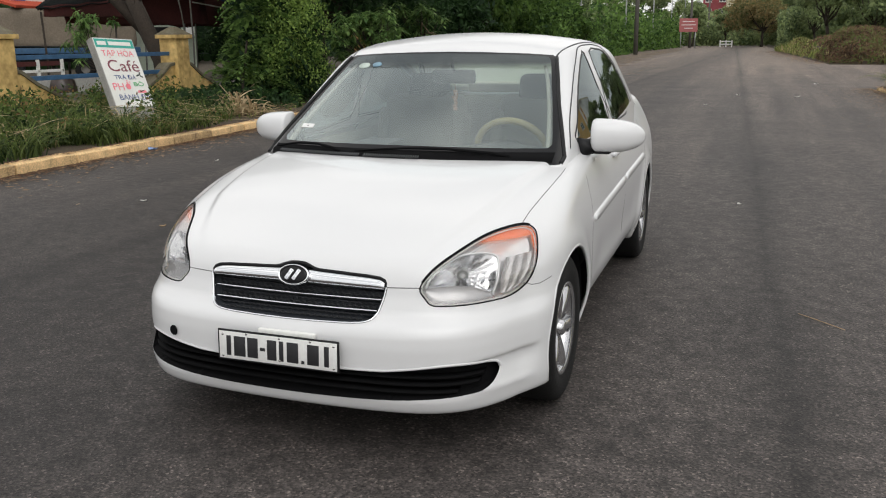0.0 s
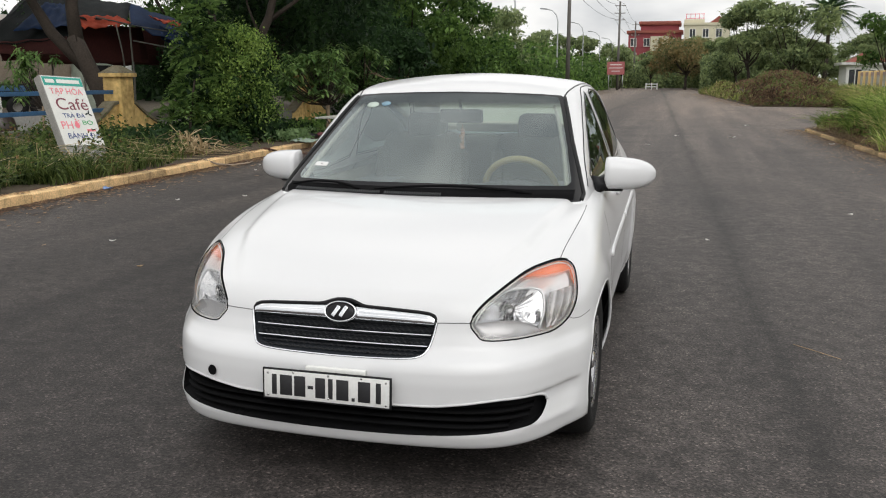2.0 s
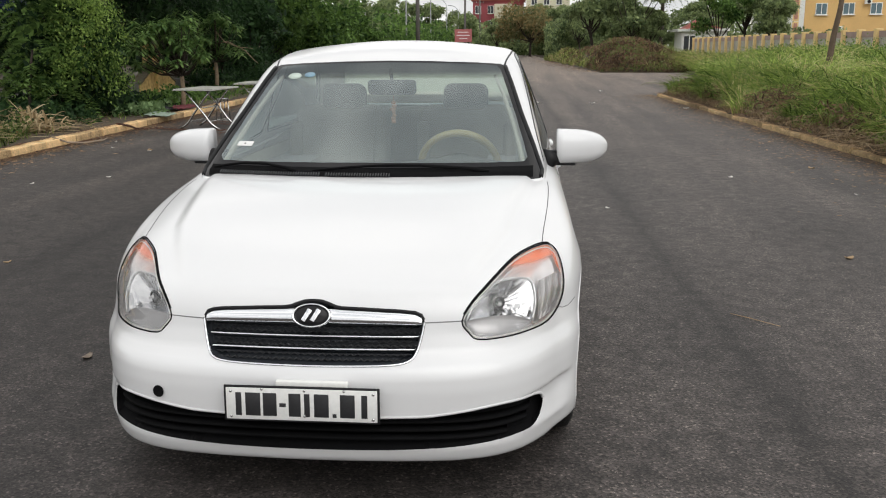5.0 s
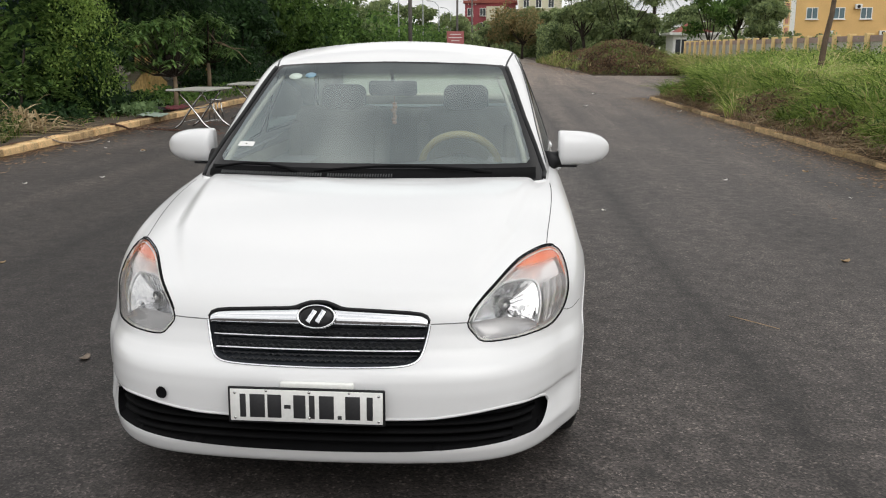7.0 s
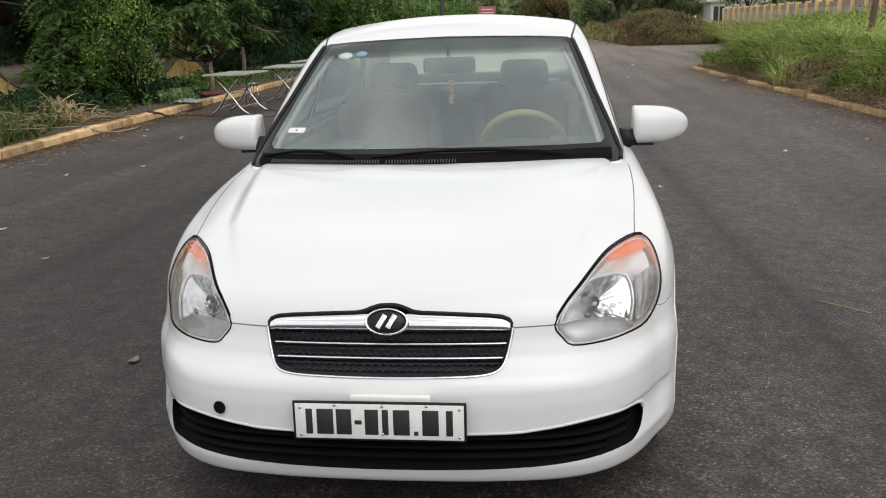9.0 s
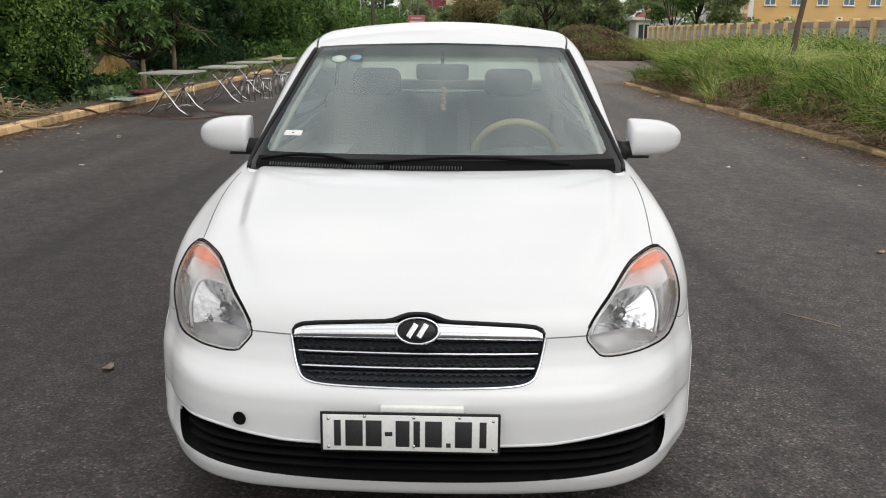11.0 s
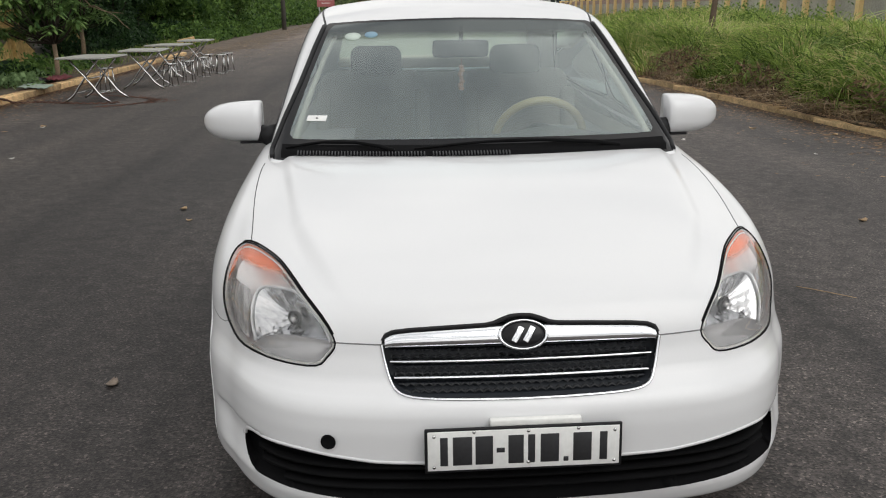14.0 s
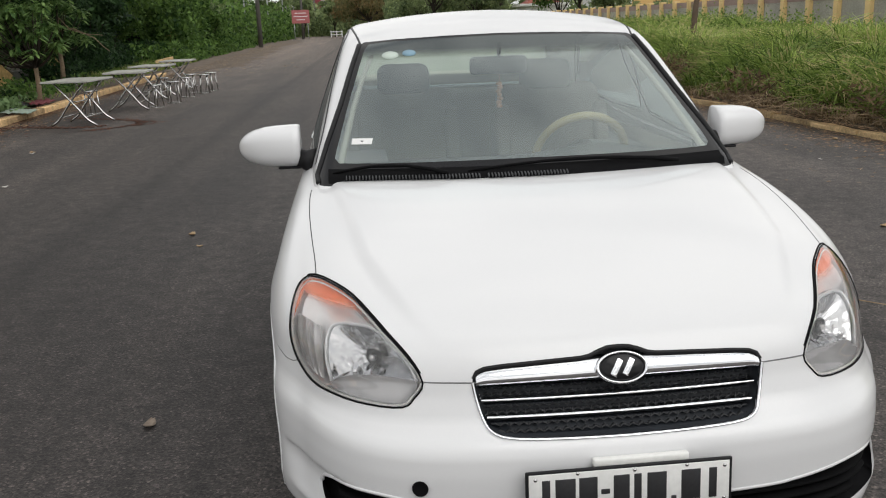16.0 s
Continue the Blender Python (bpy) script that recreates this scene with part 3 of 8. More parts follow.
def cabin_f(p):
    x, y, z = np.abs(p[:, 0]), p[:, 1], p[:, 2]
    screen = (screen_y(x, z) - y) / 1.86
    roof = z - (1.467 - 0.062 * np.where(y < 2.3, ((y - 2.3) / 0.58) ** 2, 0.6 * ((y - 2.3) / 0.7) ** 2) - 0.045 * (x / 0.55) ** 2)
    side = x - (0.780 - 0.33 * (z - 0.94) - 0.14 * np.maximum(z - 0.94, 0) ** 2 - 0.060 * ((y - 2.3) / 1.2) ** 2)
    back = (y - (3.72 - 1.35 * (z - 1.0) - 0.16 * x ** 2)) / 1.68
    f = smax(screen, roof, 0.035)
    f = smax(f, side, 0.05)
    f = smax(f, back, 0.05)
    return smax(f, 0.86 - z, 0.01)


def wrapped(f, centre, inner, outer, n, faces):
    """Half a body (x >= 0) as a grid: rays from an inner box to an outer one, stopped where f turns positive."""
    nx, ny, nz = n
    A, B, C = np.linspace(0, 1, nx + 1), np.linspace(-1, 1, ny + 1), np.linspace(-1, 1, nz + 1)
    grids = {"front": (A, C, lambda a, c: (a, -1 + 0 * a, c), False), "back": (A, C, lambda a, c: (a, 1 + 0 * a, c), True),
             "top": (A, B, lambda a, b: (a, b, 1 + 0 * a), False), "bottom": (A, B, lambda a, b: (a, b, -1 + 0 * a), True),
             "side": (B, C, lambda b, c: (1 + 0 * b, b, c), False)}
    centre, inner, outer = np.array(centre), np.array(inner), np.array(outer)
    bm = bmesh.new()
    for key in faces:
        U, V, put, flip = grids[key]
        u, v = np.meshgrid(U, V, indexing="ij")
        d = np.stack(put(u.ravel(), v.ravel()), 1)
        lo, hi = np.zeros(len(d)), np.ones(len(d))
        for _ in range(34):
            t = (lo + hi) / 2
            inside = f(centre + d * (inner + (outer - inner) * t[:, None])) < 0
            lo, hi = np.where(inside, t, lo), np.where(inside, hi, t)
        p = centre + d * (inner + (outer - inner) * lo[:, None])
        vs = [bm.verts.new(q) for q in p]
        k = len(V)
        for i in range(len(U) - 1):
            for j in range(k - 1):
                q = (vs[i * k + j], vs[(i + 1) * k + j], vs[(i + 1) * k + j + 1], vs[i * k + j + 1])
                bm.faces.new(q[::-1] if flip else q)
    bmesh.ops.remove_doubles(bm, verts=bm.verts, dist=0.0004)
    bm.normal_update()
    return bm


AXES = {"front": (0, 2, 1), "side": (1, 2, 0), "top": (0, 1, 2)}


def scored(bm, line, view, keep, closed=False):
    """Cuts the skin along a line drawn in one view (front: x, z; side: y, z; top: x, y), where keep(face centre) holds."""
    i, j, k = AXES[view]
    pts = line + line[:1] if closed else line
    for a, b in zip(pts, pts[1:]):
        lo = (min(a[0], b[0]) - 0.03, min(a[1], b[1]) - 0.03)
        hi = (max(a[0], b[0]) + 0.03, max(a[1], b[1]) + 0.03)
        fs = []
        for f in bm.faces:
            c = f.calc_center_median()
            if lo[0] < c[i] < hi[0] and lo[1] < c[j] < hi[1] and keep(c):
                fs.append(f)
        if not fs:
            continue
        no, co = Vector((0, 0, 0)), Vector((0, 0, 0))
        no[i], no[j] = b[1] - a[1], a[0] - b[0]
        co[i], co[j] = a
        if no.length < 1e-6:
            continue
        geom = set(fs)
        for f in fs:
            geom.update(f.edges)
            geom.update(f.verts)
        bmesh.ops.bisect_plane(bm, geom=list(geom), plane_co=co, plane_no=no.normalized(), dist=0.0008)


def within(c, poly):
    x, y, hit = c[0], c[1], False
    for (ax, ay), (bx, by) in zip(poly, poly[1:] + poly[:1]):
        if (ay > y) != (by > y) and x < (bx - ax) * (y - ay) / (by - ay) + ax:
            hit = not hit
    return hit


def curve(pts, n=6, closed=False):
    """A smooth line through points (Catmull-Rom)."""
    m, out = len(pts), []
    for s in range(m if closed else m - 1):
        p = [pts[(s + d) % m] if closed else pts[min(max(s + d, 0), m - 1)] for d in (-1, 0, 1, 2)]
        for q in range(n):
            t = q / n
            out.append(tuple(0.5 * (2 * b + (c - a) * t + (2 * a - 5 * b + 4 * c - d) * t * t + (3 * b - a - 3 * c + d) * t ** 3) for a, b, c, d in zip(*p)))
    return out if closed else out + [tuple(pts[-1])]


def taken(bm, test):
    """Lifts the faces that pass the test out of a bmesh into one of their own."""
    pick = [f for f in bm.faces if test(f.calc_center_median())]
    out, made = bmesh.new(), {}
    for f in pick:
        for v in f.verts:
            if v not in made:
                made[v] = out.verts.new(v.co)
        out.faces.new([made[v] for v in f.verts])
    bmesh.ops.delete(bm, geom=pick, context="FACES")
    return out


def mirrored(bm):
    """The other half added, welded along the mid-plane."""
    other = bm.copy()
    bmesh.ops.scale(other, vec=(-1, 1, 1), verts=other.verts)
    bmesh.ops.reverse_faces(other, faces=other.faces)
    merge(bm, other)
    bmesh.ops.remove_doubles(bm, verts=[v for v in bm.verts if abs(v.co.x) < 0.002], dist=0.0015)
    return bm


def flipped(bm):
    out = bm.copy()
    bmesh.ops.scale(out, vec=(-1, 1, 1), verts=out.verts)
    bmesh.ops.reverse_faces(out, faces=out.faces)
    return out


def both(name, bm, material, parent, label=""):
    """The same part on both flanks."""
    l = part(name, flipped(bm), material, parent, label)
    return part(name, bm, material, parent, label), l


skin = wrapped(body_f, (0, 2.05, 0.5), (0.45, 1.5, 0.06), (1.05, 2.45, 0.75), (64, 160, 84), ("front", "back", "top", "bottom", "side"))

# outlines on the skin
LAMP = curve([(0.458, 0.613), (0.480, 0.577), (0.508, 0.557), (0.588, 0.555), (0.66, 0.557), (0.725, 0.561), (0.764, 0.590), (0.781, 0.64), (0.778, 0.69), (0.763, 0.735), (0.742, 0.759), (0.715, 0.769), (0.674, 0.768), (0.612, 0.752), (0.548, 0.713), (0.492, 0.667)], 3, True)
GRILLE = curve([(0, 0.494), (0.13, 0.495), (0.25, 0.498), (0.300, 0.506), (0.322, 0.524), (0.335, 0.56), (0.344, 0.603), (0.344, 0.622), (0.335, 0.636), (0.316, 0.643), (0.276, 0.647), (0.17, 0.652), (0.09, 0.655), (0.070, 0.658), (0.048, 0.666), (0.025, 0.672), (0, 0.673)], 3)
INTAKE = curve([(0, 0.336), (0.32, 0.340), (0.40, 0.346), (0.47, 0.354), (0.55, 0.363), (0.61, 0.364), (0.665, 0.358), (0.695, 0.350), (0.707, 0.340), (0.711, 0.325), (0.708, 0.303), (0.698, 0.281), (0.678, 0.266), (0.640, 0.259), (0.53, 0.252), (0.33, 0.242), (0, 0.237)], 3)
SEAM_TOP = curve([(0.706, 0.42), (0.712, 0.52), (0.724, 0.65), (0.736, 0.82), (0.741, 1.0), (0.735, 1.10)], 4)
front_of = lambda c: c.y < 0.62 and c.z < 0.86
scored(skin, LAMP, "front", front_of, True)
AMBER = [(0.50, 0.712), (0.632, 0.710), (0.700, 0.702), (0.735, 0.684), (0.755, 0.662), (0.80, 0.632)]
scored(skin, GRILLE, "front", lambda c: c.y < 0.25)
scored(skin, INTAKE, "front", lambda c: c.y < 0.4)
scored(skin, [(0.335, 0.611), (0.46, 0.613)], "front", lambda c: c.y < 0.25)
scored(skin, SEAM_TOP, "top", lambda c: c.z > 0.66)
ARCHES = [[(ax + 0.335 * math.cos(a), 0.30 + 0.335 * math.sin(a)) for a in [(math.pi + 1.0) * k / 24 - 0.5 for k in range(25)]] for ax in (AXLE_F, AXLE_R)]
for arch in ARCHES:
    scored(skin, arch, "side", lambda c: c.x > 0.55)
BUMPER_SEAM = [(0.30, 0.592), (0.335, 0.577), (0.37, 0.574), (0.44, 0.585)]
scored(skin, BUMPER_SEAM, "side", lambda c: c.x > 0.6)
DOOR_F = [(1.20, 0.93), (1.17, 0.80), (1.15, 0.45), (1.17, 0.27)]
DOOR_M = [(2.16, 1.0), (2.17, 0.6), (2.15, 0.27)]
DOOR_R = [(3.18, 1.02), (3.16, 0.80), (2.98, 0.62), (2.86, 0.45), (2.80, 0.27)]
SILL = [(1.17, 0.27), (2.80, 0.27)]
for ln in (DOOR_F, DOOR_M, DOOR_R, SILL):
    scored(skin, ln, "side", lambda c: c.x > 0.6)

from mathutils.bvhtree import BVHTree
SKIN_TREE = BVHTree.FromBMesh(skin)


def on_skin(a, b, view, tree=None):
    """The outermost place on the skin under a point of one view."""
    i, j, k = AXES[view]
    o, d = Vector((0, 0, 0)), Vector((0, 0, 0))
    o[i], o[j] = a, b
    o[k], d[k] = {"front": (-3, 1), "side": (3, -1), "top": (3, -1)}[view]
    p, n, _, _ = (tree or SKIN_TREE).ray_cast(o, d)
    return p, n


def ribbon(line, view, width, lift, tree=None, close=False):
    """A narrow raised strip laid along a line of the skin."""
    bm, rows = bmesh.new(), []
    hits = [h for h in (on_skin(a, b, view, tree) for a, b in line) if h[0] is not None]
    for q in range(1, len(hits) - 1):
        p, n = hits[q]
        m = (hits[q - 1][0] + hits[q + 1][0]) / 2
        if abs((m - p).dot(n)) > 0.004:
            hits[q] = (p + n * (m - p).dot(n), (hits[q - 1][1] + hits[q + 1][1]).normalized())
    for q, (p, n) in enumerate(hits):
        d = (hits[(q + 1) % len(hits) if close else min(q + 1, len(hits) - 1)][0] - hits[q - 1 if close or q else 0][0]).normalized()
        s = d.cross(n).normalized() * width / 2
        rows.append([bm.verts.new(p - s - n * 0.003), bm.verts.new(p - s * 0.7 + n * lift), bm.verts.new(p + s * 0.7 + n * lift), bm.verts.new(p + s - n * 0.003)])
    for a, b in list(zip(rows, rows[1:])) + ([(rows[-1], rows[0])] if close else []):
        for t in range(3):
            bm.faces.new((a[t], a[t + 1], b[t + 1], b[t]))
    bmesh.ops.recalc_face_normals(bm, faces=bm.faces)
    return bm


def inside_line(y, line):
    return np.interp(y, [q[1] for q in line], [q[0] for q in line])


lamp_skin = taken(skin, lambda c: front_of(c) and within((c.x, c.z), LAMP))
grille_skin = taken(skin, lambda c: c.y < 0.25 and within((c.x, c.z), GRILLE))
intake_skin = taken(skin, lambda c: c.y < 0.4 and within((c.x, c.z), INTAKE))
for ax in (AXLE_F, AXLE_R):
    taken(skin, lambda c: c.x > 0.55 and (c.y - ax) ** 2 + (c.z - 0.30) ** 2 < 0.335 ** 2).free()
floor_skin = taken(skin, lambda c: c.z < (0.232 if 1.1 < c.y < 2.84 else 0.18) and c.y > 0.1 and (c.z < 0.18 or c.x < 0.775))
hood_skin = taken(skin, lambda c: c.y < 1.12 and c.x < inside_line(c.y, SEAM_TOP) and c.z > 0.612 and (c.z > 0.66 or c.y < 0.3))
well_skin = taken(skin, lambda c: 1.12 <= c.y < 3.6 and c.z > 0.86 and c.x < 0.70)
well_skin.free()
bumper_skin = taken(skin, lambda c: c.y < 0.5 and c.z < np.interp(c.y, [0.0, 0.30, 0.335, 0.37, 0.44], [0.613, 0.592, 0.577, 0.574, 0.585]))
def only_largest(bm, rest):
    """Leaves the largest connected piece and hands the others over."""
    left, groups = set(bm.faces), []
    while left:
        todo, group = [left.pop()], []
        while todo:
            f = todo.pop()
            group.append(f)
            for e in f.edges:
                for o in e.link_faces:
                    if o in left:
                        left.remove(o)
                        todo.append(o)
        groups.append(group)
    groups.sort(key=len)
    drop = [f for g in groups[:-1] for f in g]
    if drop:
        centres = {tuple(round(v, 6) for v in f.calc_center_median()) for f in drop}
        merge(rest, taken(bm, lambda c: tuple(round(v, 6) for v in c) in centres))


fender_skin = taken(skin, lambda c: c.y < inside_line(c.z, DOOR_F[::-1]) and c.z > 0.2)
door_f_skin = taken(skin, lambda c: c.z > 0.27 and c.x > 0.5 and c.y < inside_line(c.z, DOOR_M[::-1]))
door_r_skin = taken(skin, lambda c: c.z > 0.27 and c.x > 0.5 and c.y < inside_line(c.z, DOOR_R[::-1]))
only_largest(fender_skin, skin)
part("rear_body", mirrored(skin), PAINT, CAR)
part("underbody", mirrored(floor_skin), BLACK, CAR, "black underbody")
part("bonnet", mirrored(hood_skin), PAINT, CAR)
BUMPER = part("front_bumper", mirrored(bumper_skin), PAINT, CAR)
both("front_wing", fender_skin, PAINT, CAR)
for b in (door_f_skin, door_r_skin):
    both("door", b, PAINT, CAR)


# ---- lamps ----
def sunk(bm, depth, way, rim=0.035):
    """A copy of a piece of skin pressed inwards like a dish, its rim left in place."""
    out = bm.copy()
    edge = [(e.verts[0].co + e.verts[1].co) / 2 for e in out.edges if e.is_boundary]
    way = Vector(way).normalized()
    for v in out.verts:
        d = 0 if v.is_boundary else min((v.co - q).length for q in edge)
        v.co += way * (0.004 + depth * min(1.0, d / rim) ** 0.5)
    return out


scored(lamp_skin, AMBER, "front", lambda c: True)
amber_line = lambda c: c.z > np.interp(c.x, [q[0] for q in AMBER], [q[1] for q in AMBER])
amber = lamp_skin.copy()
taken(amber, lambda c: not amber_line(c)).free()
for v in amber.verts:
    v.co += Vector((-0.006, 0.010, -0.006))
housing = sunk(lamp_skin, 0.090, (-0.35, 0.9, -0.05), 0.05)


def behind_lens(x, z, depth):
    """A place behind the lens, straight inwards from the skin."""
    p, n = on_skin(x, z, "front")
    return p - n * depth + Vector((0, depth * 0.4, 0))


def patch(rows, close=False):
    bm = bmesh.new()
    vs = [[bm.verts.new(p) for p in r] for r in rows]
    for a, b in zip(vs, vs[1:]):
        for k in range(len(a) - (0 if close else 1)):
            bm.faces.new((a[k], a[(k + 1) % len(a)], b[(k + 1) % len(a)], b[k]))
    bmesh.ops.recalc_face_normals(bm, faces=bm.faces)
    return bm


def stepped(line, n):
    """Even steps along a line of (x, z) points."""
    d = [0.0]
    for p, q in zip(line, line[1:]):
        d.append(d[-1] + math.hypot(q[0] - p[0], q[1] - p[1]))
    return [(float(np.interp(d[-1] * k / n, d, [p[0] for p in line])), float(np.interp(d[-1] * k / n, d, [p[1] for p in line]))) for k in range(n + 1)]


# the main reflector: a faceted dish round the bulb, fluted below it
TRAY = curve([(0.474, 0.612), (0.53, 0.618), (0.585, 0.617), (0.64, 0.603), (0.683, 0.577)], 4)
RIM = curve([(0.683, 0.577), (0.693, 0.62), (0.690, 0.665), (0.677, 0.697), (0.650, 0.712), (0.611, 0.716), (0.560, 0.712), (0.520, 0.682), (0.490, 0.650), (0.474, 0.612)], 4)
loop = stepped(TRAY, 68)[:-1] + stepped(RIM, 60)[:-1]
rows = []
for i in range(1, 15):
    s = i / 14
    ring = []
    for k, (x, z) in enumerate(loop):
        px, pz = 0.590 + (x - 0.590) * s, 0.662 + (z - 0.662) * s
        low = max(0.0, (0.662 - pz) / 0.045)
        flute = 0.0120 * min(1.0, low) * abs(math.sin((px - 0.59) * math.pi / 0.019)) + 0.0011 * math.cos(k * math.tau / 8) * min(1.0, s * 1.5) * (1 - min(1.0, low))
        ring.append(behind_lens(px, pz, 0.016 + 0.050 * (1 - s ** 1.6) + flute * (1 - s ** 6)))
    rows.append(ring)
dish = patch(rows, True)
frame_line = [behind_lens(x, z, 0.013) for x, z in stepped(RIM, 40)]
rim_frame = a_tube(frame_line, [0.0045 if p.x > 0.56 else 0.0035 for p in frame_line], 8)
low_edge = [(x, max(z, 0.5)) for x, z in ((0.476, 0.592), (0.490, 0.574), (0.512, 0.563), (0.560, 0.561), (0.620, 0.562), (0.690, 0.566))]
tray = patch([[behind_lens(x, z, 0.016) for x, z in stepped(TRAY, 24)], [behind_lens((x + u) / 2, (z + w) / 2, 0.020) for (x, z), (u, w) in zip(stepped(TRAY, 24), stepped(low_edge, 24))], [behind_lens(x, z, 0.008) for x, z in stepped(low_edge, 24)]])
inner = stepped(curve([(0.696, 0.60), (0.699, 0.655), (0.688, 0.697), (0.655, 0.718), (0.611, 0.722), (0.560, 0.717), (0.515, 0.684), (0.486, 0.648)], 4), 30)
outer = stepped(curve([(0.752, 0.620), (0.762, 0.680), (0.752, 0.722), (0.722, 0.752), (0.676, 0.757), (0.618, 0.742), (0.556, 0.706), (0.500, 0.664)], 4), 30)
panel = patch([[behind_lens(x + (u - x) * k / 4, z + (w - z) * k / 4, 0.030 - 0.012 * (k / 4) + 0.010 * math.sin(math.pi * k / 4)) for (x, z), (u, w) in zip(inner, outer)] for k in range(5)])
hub = behind_lens(0.590, 0.662, 0.050)
bulb = spun([(0.0, 0.016), (0.004, 0.015), (0.007, 0.012), (0.008, 0.007), (0.008, 0.0), (0.013, -0.003), (0.018, -0.010)], 20, Matrix.Translation(hub) @ pose(0, 0, 0, 94, 0, 24))
# ring round the bulb; its matt black also paints dark reflections in the dish
hood_ring = spun([(0.010, 0.003), (0.015, 0.005), (0.021, 0.001), (0.019, -0.005)], 24, Matrix.Translation(hub) @ pose(0, 0, 0, 94, 0, 24))
small = spun([(0.0, 0.010), (0.006, 0.009), (0.009, 0.005), (0.012, 0.0), (0.015, -0.004)], 16, Matrix.Translation(behind_lens(0.622, 0.618, 0.018)) @ pose(0, 0, 0, 90, 0, 20))
# the ribbed strip at the outer end
rows = []
right_edge = lambda z: float(np.interp(z, [0.56, 0.590, 0.64, 0.69, 0.72], [0.722, 0.756, 0.773, 0.770, 0.762]))
for k in range(41):
    z = 0.572 + 0.118 * k / 40
    rows.append([behind_lens(0.703 + (right_edge(z) - 0.703) * i / 24, z, 0.014 + 0.0020 * abs(math.sin(i / 24 * math.pi * 3))) for i in range(25)])
strip = patch(rows)
gasket = ribbon(LAMP, "front", 0.0050, 0.0015, None, True)
gap = [q for q in LAMP if q[0] < 0.735 and q[1] > 0.63 + (q[0] - 0.48) * 0.3]
gap.sort(key=lambda q: q[0])
# raised black strip stands in for the shadowed gap under the bonnet edge
top_gap = ribbon([(x - 0.002, z + 0.003) for x, z in gap], "front", 0.0065, 0.0016)
chromeline = ribbon([(q[0] * 0.968 + 0.62 * 0.032, q[1] * 0.945 + 0.655 * 0.055) for q in LAMP], "front", 0.004, -0.005, None, True)
LAMPMAT = mat("lamp_housing", (0.84, 0.85, 0.86), 0.28, 0.45, var=0.12, scale=20, fine=90)
STRIPMAT = mat("lamp_strip", (0.72, 0.71, 0.71), 0.22, 0.8, var=0.15, scale=30, fine=90)
TRAYMAT = mat("lamp_tray", (0.50, 0.50, 0.51), 0.20, 0.5, var=0.15, scale=30, fine=90)
for side in (1, -1):
    turn = (lambda b: b.copy()) if side > 0 else flipped
    lamp = part("headlight", turn(housing), LAMPMAT, CAR, "clear headlight with chrome reflector and amber corner")
    for nm, b, mt, sm in (("lens", lamp_skin, LENS, True), ("turn_signal", amber, ORANGE, True), ("ribbed_strip", strip, STRIPMAT, True), ("reflector", dish, REFLECTOR, True), ("reflector_frame", rim_frame, LAMPMAT, True), ("tray", tray, TRAYMAT, True), ("inner_panel", panel, LAMPMAT, True), ("bulb", bulb, STEEL, True),
                      ("bulb_ring", hood_ring, MATTBLACK, True), ("pilot_bulb", small, CHROME, True), ("gasket", gasket, MATTBLACK, True), ("bonnet_gap_seal", top_gap, MATTBLACK, True), ("inner_trim", chromeline, WHITE, True)):
        o = part(nm, turn(b), mt, lamp, "amber turn signal" if nm == "turn_signal" else "", smooth=sm)
        if nm == "lens":
            o.visible_shadow = False
for b in (lamp_skin, housing, dish, amber, strip, bulb, small, tray, panel, rim_frame, hood_ring, gasket, top_gap, chromeline):
    b.free()


# ---- grille, badge, intake, plate ----
def pressed(bm, depth):
    """A recess: the piece of skin set back, with walls to the opening's edge."""
    rim = [e for e in bm.edges if e.is_boundary and abs(e.verts[0].co.x) + abs(e.verts[1].co.x) > 0.004]
    ext = bmesh.ops.extrude_edge_only(bm, edges=rim)
    new_v = {v for v in ext["geom"] if isinstance(v, bmesh.types.BMVert)}
    for v in bm.verts:
        if v not in new_v:
            v.co.y += depth
    bmesh.ops.recalc_face_normals(bm, faces=bm.faces)
    return mirrored(bm)


def skin_y(x, z):
    return on_skin(abs(x), z, "front")[0].y


def top_of_grille(x):
    return np.interp(abs(x), [0, 0.025, 0.048, 0.070, 0.09, 0.17, 0.276, 0.316, 0.335, 0.344], [0.673, 0.672, 0.666, 0.658, 0.655, 0.652, 0.647, 0.643, 0.636, 0.620])


GRILLEBLACK = mat("grille_black", (0.011, 0.014, 0.019), 0.6, var=0.3, scale=30, fine=200)
grille = part("grille", pressed(grille_skin, 0.045), GRILLEBLACK, CAR, "black slatted grille in a chrome frame")
bar = bmesh.new()
xs = np.linspace(-0.337, 0.337, 61)
rows = []
for x in xs:
    hi, lo = min(top_of_grille(x), 0.656) - 0.006, 0.602 + 0.004 * (1 - (x / 0.33) ** 2)
    row = []
    for t in np.linspace(0, 1, 7):
        z = lo + (hi - lo) * t
        row.append(bar.verts.new((x, skin_y(x, z) - 0.010 * math.sin(math.pi * t) ** 0.5 + 0.004, z)))
    rows.append([bar.verts.new((x, row[0].co.y + 0.02, lo))] + row + [bar.verts.new((x, row[-1].co.y + 0.02, hi))])
for a, b in zip(rows, rows[1:]):
    for t in range(8):
        bar.faces.new((a[t], b[t], b[t + 1], a[t + 1]))
part("chrome_bar", bar, CHROME, grille, "curved chrome bar")
